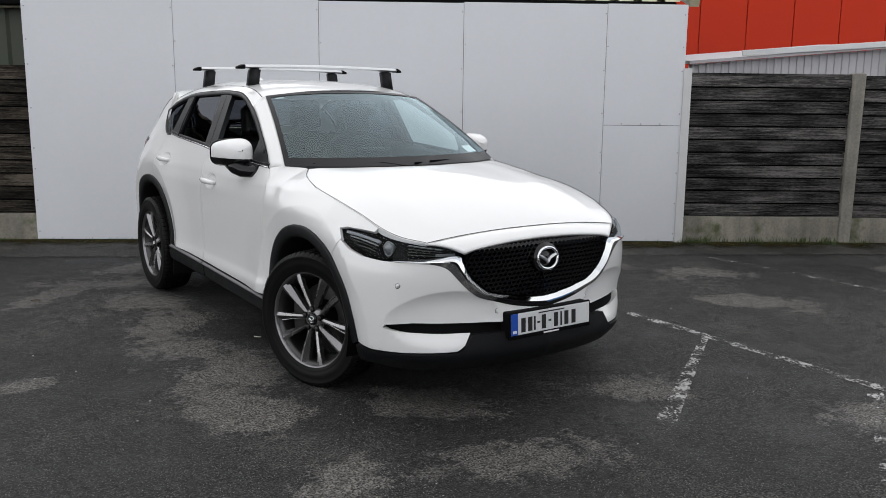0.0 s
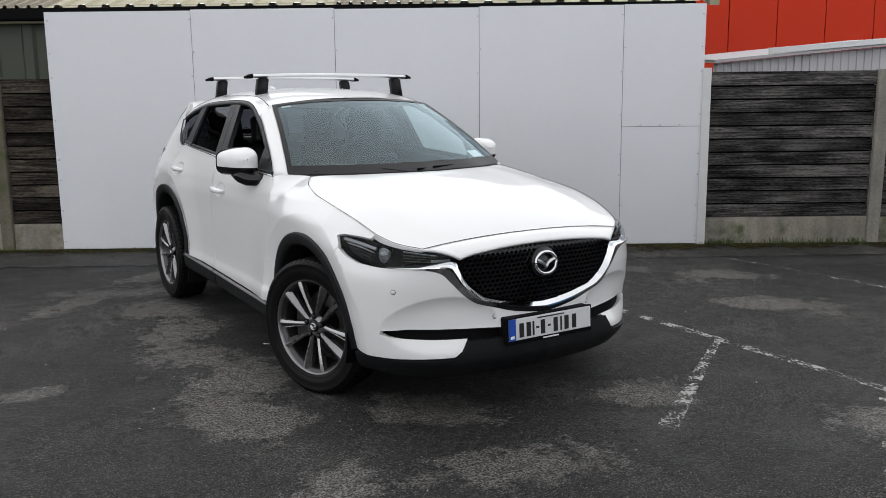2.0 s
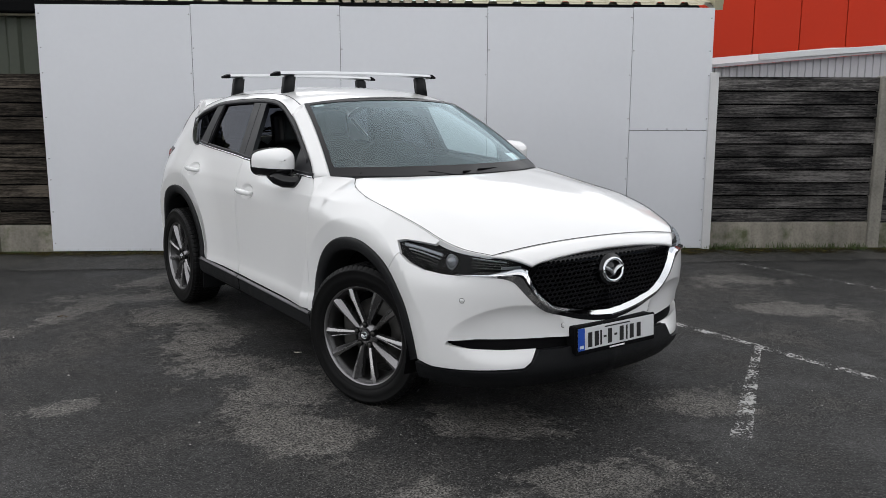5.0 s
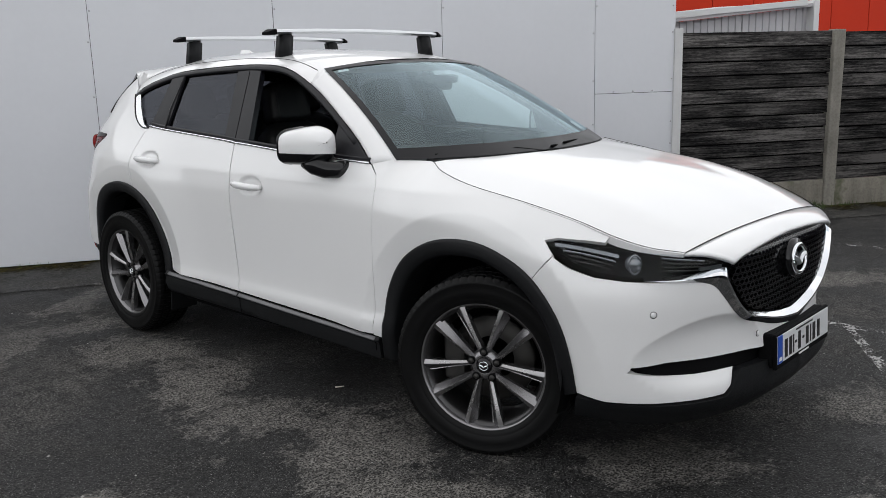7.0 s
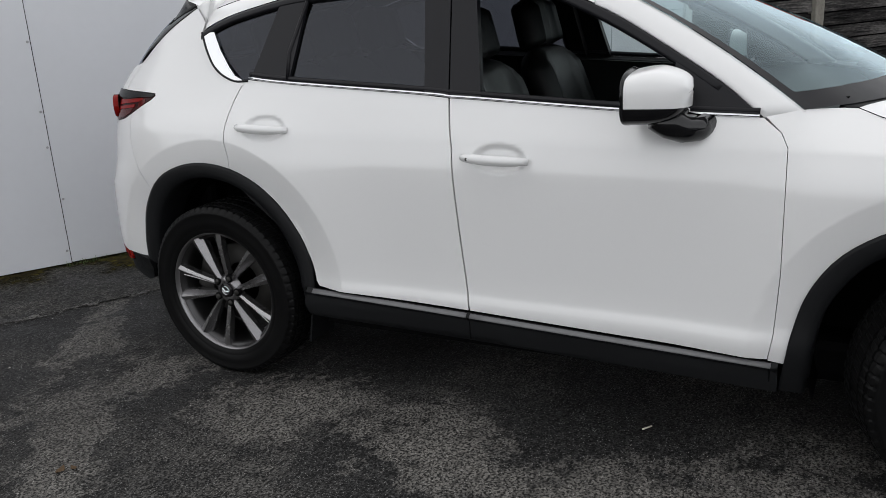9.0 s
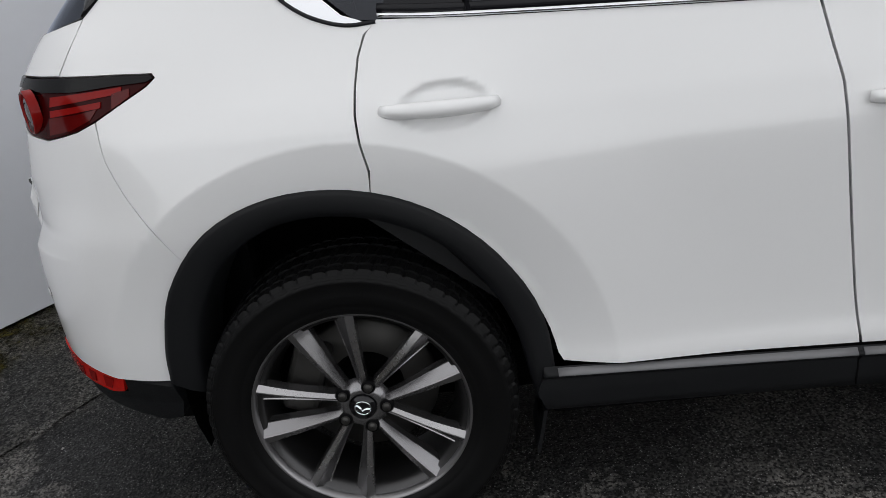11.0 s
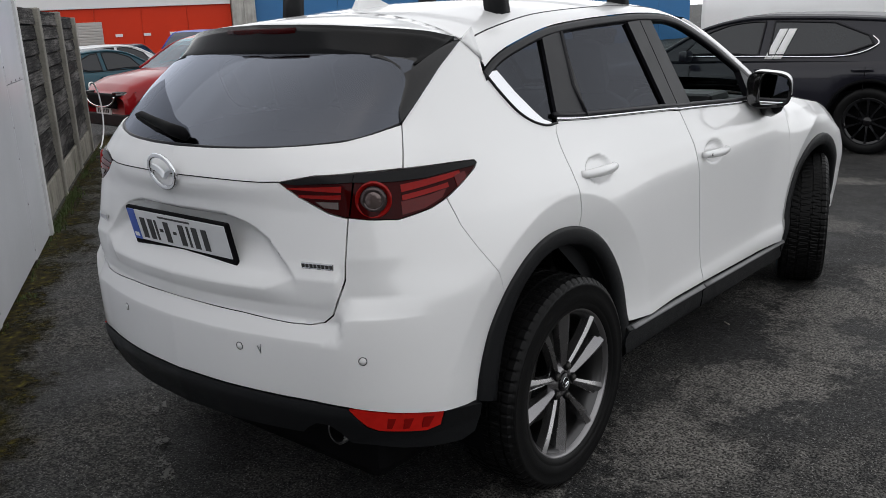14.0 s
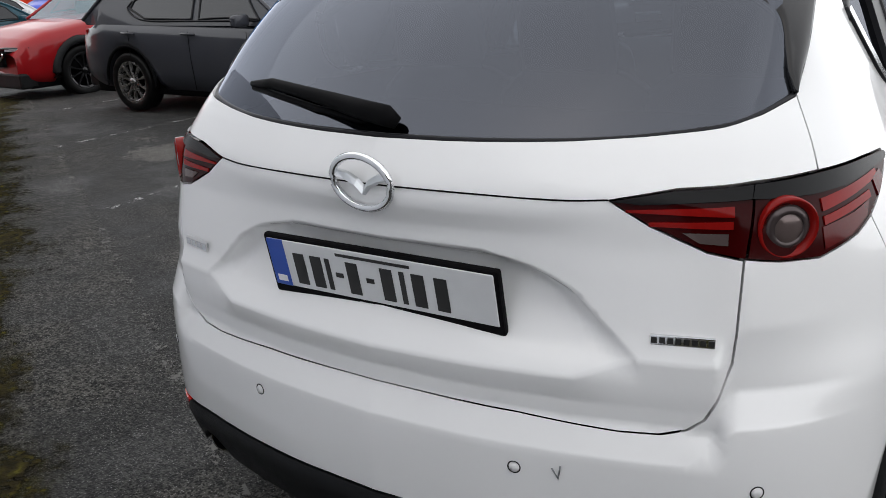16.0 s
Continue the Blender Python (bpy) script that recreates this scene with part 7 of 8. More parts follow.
def build_wheel():
    w = part("wheel", revolve("wheel", [(0.02, 0.09), (0.02, 0.17), (0.03, 0.175), (0.045, 0.175), (0.045, 0.09)], 48), M_DARKMETAL, car, "machined dark grey alloy wheel with ten spokes")
    part("tyre", tyre_mesh(), M_RUBBER, w, "black road tyre with worn tread")
    part("rim", rim_mesh(), M_RIM, w)
    part("barrel", barrel_mesh(), M_BARREL, w)
    sm = spoke_mesh()
    for k in range(10):
        part("spoke", sm, None, w, m=pose(0, 0, 0, 72 * (k // 2), 0, 0) @ Matrix.Diagonal((1, -1 if k % 2 else 1, 1, 1)))
    part("hub", hub_mesh(), M_ALLOY, w)
    part("centre_cap", disc_shape("centre_cap", 0.031, -0.084, -0.07), M_GLOSS, w)
    ring = [(-0.0855, 0.019 * math.cos(a), 0.017 * math.sin(a)) for a in np.linspace(0, math.tau, 24, endpoint=False)]
    part("cap_ring", tube("cap_ring", ring, 0.002, 6, True), M_CHROME, w)
    part("cap_mark", wing_mesh(0.018, 0.017, 0.003), M_CHROME, w, m=pose(-0.0855, 0, 0, 0, 0, -90))
    nut = disc_shape("wheel_nut", 0.0105, -0.086, -0.06, 12)
    hole = disc_shape("nut_hole", 0.017, -0.0815, -0.06, 16)
    for k in range(5):
        a = radians(72 * k + 90)
        y, z = 0.055 * math.cos(a), 0.055 * math.sin(a)
        part("nut_recess", hole, M_BLACK, w, m=pose(0, y, z))
        part("wheel_nut", nut, M_DARKMETAL, w, m=pose(-0.002, y, z))
    bm = bmesh.new()
    add_box(bm, -0.03, 0.05, 0.10, 0.19, -0.09, 0.09, 0.015)
    part("brake_caliper", bm_mesh("brake_caliper", bm), M_DARKMETAL, w)
    return w


STEER = 20.0
wheel = build_wheel()
wheel.matrix_basis = pose(-0.795, 1.355, 0.360, 21, 0, 0)


def copy_part(ob, m):
    made = {}
    for o in (ob, *ob.children_recursive):
        made[o] = o.copy()
        scene.collection.objects.link(made[o])
        made[o].parent = made.get(o.parent, o.parent)
    made[ob].matrix_basis = m
    return made[ob]


copy_part(wheel, pose(-0.790, -1.352, 0.360, 0, 0, STEER) @ pose(0, 0, 0, 0, 0, 0))
copy_part(wheel, pose(0.790, -1.352, 0.360, 0, 0, 180 + STEER) @ pose(0, 0, 0, 0, 0, 0))
copy_part(wheel, pose(0.795, 1.355, 0.360, 0, 0, 180) @ pose(0, 0, 0, 40, 0, 0))

# ---- plates, badges, sensors, exhausts, rear wiper ----
def plate(name, m, frame_w=0.535, frame_h=0.135):
    """A framed number plate; the number itself is plain bars."""
    p = part(name, box_mesh(name, -frame_w / 2, frame_w / 2, -0.008, 0.008, -frame_h / 2, frame_h / 2, 0.005), M_BLACK, car, "framed white number plate with a blue band")
    p.matrix_basis = m
    part("plate_face", box_mesh("plate_face", -0.258, 0.258, -0.0105, -0.006, -0.046, 0.060, 0.002), M_PLATE, p)
    part("blue_band", box_mesh("blue_band", -0.258, -0.216, -0.0115, -0.008, -0.046, 0.060, 0.001), M_PLATEBLUE, p)
    bar, thin = box_mesh("digit_bar", -0.0135, 0.0135, -0.0118, -0.009, -0.035, 0.035, 0.0), box_mesh("digit_bar", -0.0055, 0.0055, -0.0118, -0.009, -0.035, 0.035, 0.0)
    for x in (-0.182, -0.139, -0.051, 0.029, 0.099, 0.148):
        part("digit_bar", bar, M_INK, p, m=pose(x, 0, 0.0, 0, 0, 0))
    for x in (-0.110, 0.064):
        part("digit_bar", thin, M_INK, p, m=pose(x, 0, 0.0, 0, 0, 0))
    dash_ = box_mesh("dash_bar", -0.009, 0.009, -0.0118, -0.009, -0.005, 0.005)
    for x in (-0.084, -0.011):
        part("dash_bar", dash_, M_INK, p, m=pose(x, 0, 0.002))
    part("footer_bar", box_mesh("footer_bar", -0.050, 0.050, -0.0095, -0.007, -0.060, -0.053), M_WHITEINK, p)
    part("header_bar", box_mesh("header_bar", -0.085, 0.085, -0.0118, -0.009, 0.045, 0.051), M_INK, p)
    part("band_bar", box_mesh("band_bar", -0.249, -0.225, -0.0122, -0.010, -0.036, -0.022), M_WHITEINK, p)
    return p


plate("front_number_plate", pose(0.008, -2.262, 0.433, -3, 0, 0))
plate("rear_number_plate", pose(0.004, 2.178, 0.947, 11, 0, 180))
part("plate_bracket", box_mesh("plate_bracket", -0.26, 0.26, -2.258, -2.20, 0.37, 0.50, 0.01), M_BLACK, car)

oval_emblem("rear_emblem", 0.063, 0.052, 0.0075, gate, pose(0, 2.214, 1.147, 12, 0, 180))
part("emblem_wing", wing_mesh(0.060, 0.050, 0.010), M_SATIN, gate, m=pose(0, 2.210, 1.152, 12, 0, 180))


def rear_badge(xa, xb, z, h, n, lab, framed):
    p, q = (wrap(np.array([sr(-abs(x)) if x < 0 else 2 * SLEN - sr(-abs(x))]), np.array([z]), 0.004, False)[0] for x in (xa, xb))
    mid, d = (p + q) / 2, q - p
    w, turn = float(np.hypot(d[0], d[1])), math.degrees(math.atan2(d[1], d[0]))
    b = part("badge", box_mesh("badge", -w / 2, w / 2, -0.003, 0.003, -h / 2, h / 2, 0.0015) if framed else box_mesh("badge", -w / 2, w / 2, 0.001, 0.002, -h / 2, h / 2), M_CHROME if framed else M_PAINT, gate, lab, pose(mid[0], mid[1], mid[2], 0, 0, turn))
    for i in range(n):
        x = -w / 2 + w * (i + 0.5) / n
        part("letter_bar", box_mesh("letter_bar", -w / n * 0.36, w / n * 0.36, 0.0032, 0.0045, -h * 0.28, h * 0.28), M_INK if framed else M_CHROME, b, m=pose(x, 0, 0))
        part("letter_bar", box_mesh("letter_bar", -w / n * 0.36, w / n * 0.36, -0.0045, -0.0032, -h * 0.28, h * 0.28), M_INK if framed else M_CHROME, b, m=pose(x, 0, 0))


rear_badge(-0.624, -0.522, 0.914, 0.018, 8, "small chrome badge strip with plain bars", True)
rear_badge(0.515, 0.605, 0.929, 0.026, 4, "small chrome badge of plain bars", False)


def sensor(s, z, parent, fwd):
    p = wrap(np.array([s]), np.array([z]), 0.0, True)[0]
    q = wrap(np.array([s]), np.array([z]), 0.05, True)[0]
    d = Vector(q - p).normalized()
    m = Matrix.Translation(Vector(p)) @ d.to_track_quat("Z", "Y").to_matrix().to_4x4()
    ring = [(0.0115 * math.cos(a), 0.0115 * math.sin(a), 0.0) for a in np.linspace(0, math.tau, 20, endpoint=False)]
    part("parking_sensor", bm_mesh("parking_sensor", (lambda b: (add_cyl(b, 0.010, 0.009, 0.004, 18), b)[1])(bmesh.new()), True), M_SENSOR, parent, m=m)
    part("sensor_ring", tube("sensor_ring", ring, 0.0012, 6, True), M_CABIN, parent, m=m)


for s, z in ((sf(-0.745), 0.650), (-sf(-0.745), 0.650), (sf(-0.292), 0.507), (-sf(-0.292), 0.507)):
    sensor(s, z, bumper_front, True)
for s, z in ((sr(-0.692), 0.655), (2 * SLEN - sr(-0.692), 0.655), (sr(-0.30), 0.654), (2 * SLEN - sr(-0.31), 0.661)):
    sensor(s, z, bumper_rear, False)
# scuffs on the rear bumper
sc = wrap(np.array([sr(-0.38)]), np.array([0.657]), 0.0, False)[0]
part("scuff", tube("scuff", [(sc[0] - 0.004, sc[1] + 0.002, sc[2] + 0.016), (sc[0], sc[1] + 0.002, sc[2] - 0.010), (sc[0] + 0.012, sc[1] + 0.002, sc[2] + 0.008)], 0.0018, 5), M_DIM, bumper_rear, "small grey scuff mark")

for sx in (-1, 1):
    ex = part("exhaust_tip", revolve("exhaust_tip", [(-0.055, 0.030), (-0.055, 0.036), (-0.04, 0.038), (0.06, 0.036)], 28), M_CHROME, car, "round chrome exhaust tip", pose(0.575 * sx, 2.062, 0.408, 0, 0, -90))
    part("exhaust_bore", revolve("exhaust_bore", [(-0.054, 0.0305), (0.05, 0.028), (0.05, 0.001)], 24), M_BLACK, ex)

rw = part("rear_wiper", tube("rear_wiper", [(-0.030, 2.132, 1.240), (-0.012, 2.140, 1.254), (0.045, 2.136, 1.262), (0.20, 2.098, 1.279), (0.335, 2.055, 1.288), (0.425, 2.018, 1.278)], [0.012, 0.020, 0.019, 0.013, 0.011, 0.007], 10), M_BLACK, car, "black rear wiper arm")
part("blade", tube("blade", [(0.05, 2.128, 1.240), (0.19, 2.100, 1.252), (0.32, 2.058, 1.264), (0.42, 2.020, 1.270)], 0.007, 6), M_BLACK, rw)

# ---- other vehicles and far buildings ----
def ring_profile(kind):
    """Body lines by fraction of length from the nose: bonnet top, belt, roof line, glass start and end."""
    if kind == "van":
        return dict(top=[(0, 0.52), (0.03, 0.60), (0.14, 0.68), (0.20, 0.72), (1, 0.72)], roof=[(0.17, 0.70), (0.27, 0.97), (0.33, 1.0), (0.97, 0.98), (0.995, 0.72)], belt=0.70)
    if kind == "saloon":
        return dict(top=[(0, 0.42), (0.03, 0.52), (0.12, 0.60), (0.29, 0.66), (0.5, 0.68), (0.82, 0.72), (0.97, 0.70), (1, 0.60)], roof=[(0.27, 0.66), (0.44, 0.97), (0.52, 1.0), (0.66, 0.97), (0.86, 0.73)], belt=0.67)
    return dict(top=[(0, 0.42), (0.03, 0.53), (0.10, 0.60), (0.28, 0.665), (0.5, 0.68), (0.9, 0.70), (0.985, 0.64), (1, 0.5)], roof=[(0.25, 0.66), (0.42, 0.95), (0.52, 1.0), (0.80, 0.965), (0.90, 0.90), (0.975, 0.70)], belt=0.68)


def simple_vehicle(name, m, L, W, H, kind, paint, label, category="car", wheel_mat=None, wheel_r=0.33, clad=False, glass=None, trim_strip=False):
    """A parked vehicle: lofted body with arches and lamps, a glazed cabin with pillars, four wheels. Nose at -y, as built."""
    pr = ring_profile(kind)
    car_ = root(name, m, label, category)
    glass = glass or M_PRIV
    hw = W / 2
    wb0, wb1 = -L / 2 + 0.20 * L, L / 2 - 0.205 * L

    def top(t):
        return H * float(np.interp(t, [p[0] for p in pr["top"]], [p[1] for p in pr["top"]]))

    def plan(t):
        return 1 - 0.20 * max(0.0, 1 - t / 0.11) ** 2 - 0.13 * max(0.0, (t - 0.90) / 0.10) ** 2

    ts = np.concatenate([np.linspace(0, 0.12, 9), np.linspace(0.14, 0.88, 40), np.linspace(0.90, 1, 8)])
    fr = [(0.0, 0.80, 0.0), (0.16, 0.96, 0.02), (0.30, 0.985, 0.0), (0.55, 1.0, 0.0), (0.80, 0.985, 0.0), (0.93, 0.94, 0.0), (1.0, 0.82, 0.0), (1.02, 0.40, 0.0), (1.03, 0.0, 0.0)]
    verts, faces = [], []
    n = 2 * len(fr) - 1
    for t in ts:
        y = -L / 2 + L * t
        zt, z0 = top(t), 0.20 + 0.10 * max(0, 1 - t / 0.06) ** 2 + 0.12 * max(0.0, (t - 0.93) / 0.07) ** 2
        w = hw * plan(t)
        ring_ = []
        for f, wx, _ in fr:
            z = z0 + (zt - z0) * f
            x = w * wx
            if f < 0.7 and wx > 0.7:
                for c in (wb0, wb1):
                    d2 = (wheel_r + 0.065) ** 2 - (y - c) ** 2
                    if d2 > 0 and z < wheel_r + math.sqrt(d2):
                        z = min(wheel_r + math.sqrt(d2), zt * 0.86) + 0.002 * f
            ring_.append((x, z))
        for x, z in ring_:
            verts.append((-x, y, z))
        for x, z in reversed(ring_[:-1]):
            verts.append((x, y, z))
    for i in range(len(ts) - 1):
        for j in range(n - 1):
            faces.append((i * n + j, i * n + j + 1, (i + 1) * n + j + 1, (i + 1) * n + j))
    faces += [tuple(range(n)), tuple(reversed(range((len(ts) - 1) * n, len(ts) * n)))]
    body = mesh_from("body", verts, faces, True)
    part("body", body, paint, car_)
    part("underbody", box_mesh("underbody", -hw * 0.86, hw * 0.86, -L / 2 + 0.12, L / 2 - 0.12, 0.18, H * 0.45, 0.03), M_BLACK, car_)
    # cabin
    ys = [p[0] for p in pr["roof"]]
    zs = [p[1] for p in pr["roof"]]
    rt = np.linspace(ys[0], ys[-1], 26)
    gv, gf = [], []
    zb = H * pr["belt"] - 0.03
    for t in rt:
        zr = H * float(_pchip(ys, zs, np.array([t]))[0])
        k = max(0.02, (zr - zb) / (H - zb))
        w0, w1 = hw * 0.93 * min(1.0, plan(t)), hw * (0.93 - 0.20 * k)
        y = -L / 2 + L * t
        gv += [(-w0, y, zb), (-w1, y, zr - 0.035 * k), (-w1 * 0.86, y, zr), (0, y, zr + 0.012), (w1 * 0.86, y, zr), (w1, y, zr - 0.035 * k), (w0, y, zb)]
    for i in range(25):
        for j in range(6):
            gf.append((i * 7 + j, i * 7 + j + 1, (i + 1) * 7 + j + 1, (i + 1) * 7 + j))
    gf += [tuple(range(7)), tuple(reversed(range(25 * 7, 26 * 7)))]
    gm = mesh_from("cabin", gv, gf)
    gm.materials.append(glass)
    gm.materials.append(paint)
    idx = []
    for p in gm.polygons:
        c = p.center
        t = (c.y + L / 2) / L
        screen = (t < ys[1] + 0.015 or t > ys[-2] - 0.01) and abs(p.normal.x) < 0.75 and c.z > zb + 0.03
        idx.append(0 if screen and not (kind == "van" and t > 0.40) else 1)
    gm.polygons.foreach_set("material_index", idx)
    part("cabin", gm, None, car_)
    part("cabin_inside", box_mesh("cabin_inside", -hw * 0.6, hw * 0.6, -L / 2 + L * (ys[0] + 0.14), -L / 2 + L * (ys[-1] - 0.12), H * 0.5, H * 0.80, 0.05), M_CABIN, car_)
    def side_point(t, k, off):
        zr = H * float(_pchip(ys, zs, np.array([t]))[0])
        kk = max(0.02, (zr - zb) / (H - zb))
        w0, w1 = hw * 0.93 * min(1.0, plan(t)), hw * (0.93 - 0.20 * kk)
        return w0 + (w1 - w0) * k + off, -L / 2 + L * t, zb + (zr - 0.035 * kk - zb) * k

    # pillars and roof edges
    rear_end = ys[-1] - (0.17 if kind == "saloon" else 0.185)
    openings = [[(ys[0] + 0.085, 0.26), (0.535, 0.14), (0.54, 0.92), (ys[1] + 0.03, 0.92), (ys[0] + 0.13, 0.80)],
                [(0.56, 0.14), (rear_end - 0.06, 0.17), (rear_end, 0.42), (rear_end - 0.012, 0.62), (rear_end - 0.09, 0.90), (0.562, 0.92)]]
    if kind == "van":
        openings = [[(0.245, 0.14), (0.385, 0.14), (0.385, 0.80), (0.30, 0.80)]]
    for sgn in (-1, 1):
        for hole in openings:
            ring_ = dense(hole, 0.02)
            rim_ = [side_point(t, k, 0.006) for t, k in ring_]
            mid_ = [sum(p[q] for p in rim_) / len(rim_) for q in range(3)]
            flat = [tuple(mid_)] + rim_
            fc = [(0, 1 + i, 1 + (i + 1) % len(rim_)) for i in range(len(rim_))]
            part("side_window", mesh_from("side_window", [(sgn * x, y, z) for x, y, z in flat], fc), M_SIDEPANE, car_)
            part("window_frame", tube("window_frame", [(sgn * (x + 0.002), y, z) for x, y, z in rim_], 0.011, 6, True), M_TRIM, car_)
        if kind != "van":
            sweep = [(ys[0] + 0.09, 0.22), (0.55, 0.11), (rear_end - 0.06, 0.13), (rear_end + 0.008, 0.40), (rear_end - 0.004, 0.62)]
            part("belt_strip", tube("belt_strip", spline([tuple(sgn * q if e == 0 else q for e, q in enumerate(side_point(t, k, 0.010))) for t, k in sweep], 6), 0.009, 6), M_CHROME if trim_strip else M_TRIM, car_)
        line_ = []
        for t in rt:
            zr = H * float(_pchip(ys, zs, np.array([t]))[0])
            k = max(0.02, (zr - zb) / (H - zb))
            line_.append((sgn * (hw * (0.93 - 0.20 * k) + 0.004), -L / 2 + L * t, zr - 0.035 * k))
        part("roof_edge", tube("roof_edge", line_, 0.022, 8), paint, car_)
        if kind != "van":
            for t in (0.58, 0.80):
                part("door_handle", tube("door_handle", [(sgn * (hw + 0.012), -L / 2 + L * (t - 0.045), H * 0.60), (sgn * (hw + 0.012), -L / 2 + L * t, H * 0.605)], 0.014, 6), paint, car_)
            for t in (0.36, 0.555, 0.775):
                part("door_gap", tube("door_gap", [(sgn * (hw * 0.992), -L / 2 + L * t, 0.28), (sgn * (hw * 1.001), -L / 2 + L * (t + 0.005), H * 0.42), (sgn * hw * 0.985, -L / 2 + L * (t + 0.008), H * 0.62)], 0.0035, 5), M_BLACK, car_)
        bm = bmesh.new()
        add_box(bm, -0.10, 0.10, -0.05, 0.05, -0.06, 0.06, 0.03)
        part("door_mirror", bm_mesh("door_mirror", bm, True), paint, car_, m=pose(sgn * (hw + 0.07), -L / 2 + L * 0.365, H * 0.70))
        bm = bmesh.new()
        vs = add_box(bm, -0.20, 0.20, -0.03, 0.16, -0.038, 0.038, 0.015)
        part("headlight", bm_mesh("headlight", bm, True), M_GLOSS, car_, m=pose(sgn * hw * 0.70, -L / 2 + 0.075, H * 0.455, 0, 0, sgn * 36))
        part("light_guide", box_mesh("light_guide", -0.13, 0.15, -0.036, -0.02, -0.012, 0.018), M_SATIN, car_, m=pose(sgn * hw * 0.70, -L / 2 + 0.07, H * 0.455, 0, 0, sgn * 36))
        bm = bmesh.new()
        add_box(bm, -0.16, 0.16, -0.14, 0.03, -0.07, 0.07, 0.02)
        part("tail_light", bm_mesh("tail_light", bm, True), M_RED, car_, m=pose(sgn * hw * 0.74, L / 2 - 0.075, H * (0.58 if kind != "van" else 0.5), 0, 0, -sgn * 28))
    bm = bmesh.new()
    add_box(bm, -hw * 0.52, hw * 0.52, -0.04, 0.04, -0.12, 0.11, 0.03)
    part("grille", bm_mesh("grille", bm), M_BLACK, car_, m=pose(0, -L / 2 - 0.012, H * 0.39))
    arc = [(hw * 0.56 * math.cos(a), -0.02, 0.02 + 0.17 * math.sin(a)) for a in np.linspace(math.pi, math.tau, 16)]
    part("grille_surround", tube("grille_surround", arc, 0.018, 8), M_CHROME, car_, m=pose(0, -L / 2 - 0.03, H * 0.42))
    part("front_bumper_lip", box_mesh("front_bumper_lip", -hw * 0.86, hw * 0.86, -L / 2 - 0.014, -L / 2 + 0.25, 0.19, 0.40 if clad else 0.32, 0.03), M_CLAD, car_)
    part("rear_bumper_lip", box_mesh("rear_bumper_lip", -hw * 0.86, hw * 0.86, L / 2 - 0.25, L / 2 + 0.01, 0.24, 0.40, 0.03), M_CLAD, car_)
    part("number_plate", box_mesh("number_plate", -0.26, 0.26, -L / 2 - 0.022, -L / 2 - 0.006, 0.38, 0.49, 0.003), M_PLATE, car_)
    for k in range(7):
        part("plate_bar", box_mesh("plate_bar", -0.016, 0.016, -0.003, 0.0, -0.03, 0.03), M_INK, car_, m=pose(-0.17 + 0.058 * k, -L / 2 - 0.0215, 0.435))
    part("rear_plate", box_mesh("rear_plate", -0.26, 0.26, L / 2 + 0.0, L / 2 + 0.012, 0.62, 0.73, 0.003), M_PLATE, car_)
    # wheels and arches
    tyre = revolve("tyre", [(-0.09, wheel_r * 0.70), (-0.105, wheel_r * 0.74), (-0.108, wheel_r * 0.90), (-0.095, wheel_r * 0.985), (-0.07, wheel_r), (0.07, wheel_r), (0.095, wheel_r * 0.985), (0.10, wheel_r * 0.7)], 40)
    rimm = revolve("rim", [(-0.080, wheel_r * 0.62), (-0.098, wheel_r * 0.70), (-0.095, wheel_r * 0.73), (-0.05, wheel_r * 0.66), (0.05, wheel_r * 0.6)], 40)
    sv, sfc = [], []
    for r, h_, x in ((0.03, 0.022, -0.075), (wheel_r * 0.35, 0.013, -0.085), (wheel_r * 0.68, 0.022, -0.092)):
        sv += [(x + 0.03, -h_, r), (x, -h_ * 0.6, r), (x, h_ * 0.6, r), (x + 0.03, h_, r)]
    for i in range(2):
        for j in range(3):
            sfc.append((i * 4 + j, (i + 1) * 4 + j, (i + 1) * 4 + j + 1, i * 4 + j + 1))
    spk = mesh_from("spoke", sv, sfc)
    wm = wheel_mat or M_ALLOY
    arch = tube("arch_trim", [(0, (wheel_r + 0.075) * math.cos(a), (wheel_r + 0.075) * math.sin(a)) for a in np.linspace(-0.1, math.pi + 0.1, 22)], 0.062 if clad else 0.020, 8)
    for yc in (wb0, wb1):
        for sgn in (-1, 1):
            w = part("wheel", disc_shape("wheel", wheel_r * 0.66, 0.0, 0.05, 24), M_BLACK, car_, m=pose(sgn * (hw - 0.105), yc, wheel_r, 0, 0, 0 if sgn < 0 else 180))
            part("tyre", tyre, M_RUBBER, w)
            part("rim", rimm, wm, w)
            for k in range(10):
                part("spoke", spk, wm, w, m=pose(0, 0, 0, 36 * k, 0, 0))
            part("centre_cap", disc_shape("centre_cap", 0.045, -0.09, -0.06, 16), wm, w)
            part("arch_trim", arch, M_CLAD if clad else M_BLACK, car_, m=pose(sgn * (hw - (0.022 if clad else 0.012)), yc, wheel_r))
    return car_


def paint_of(name, col):
    return plain(name, col, 0.35, 0.0, 0.06, 2.0, coat=0.5, rvar=0.03, spec=0.12)


P_RED, P_DARK, P_BLACK = paint_of("deep_red_paint", (0.27, 0.005, 0.008)), paint_of("dark_grey_paint", (0.035, 0.037, 0.045)), paint_of("black_paint", (0.012, 0.012, 0.018))
P_TEAL, P_WHITE2, P_GREY, P_BLUE = paint_of("teal_paint", (0.012, 0.06, 0.085)), paint_of("plain_white_paint", (0.72, 0.73, 0.74)), paint_of("mid_grey_paint", (0.10, 0.11, 0.13)), paint_of("blue_paint", (0.02, 0.05, 0.42))


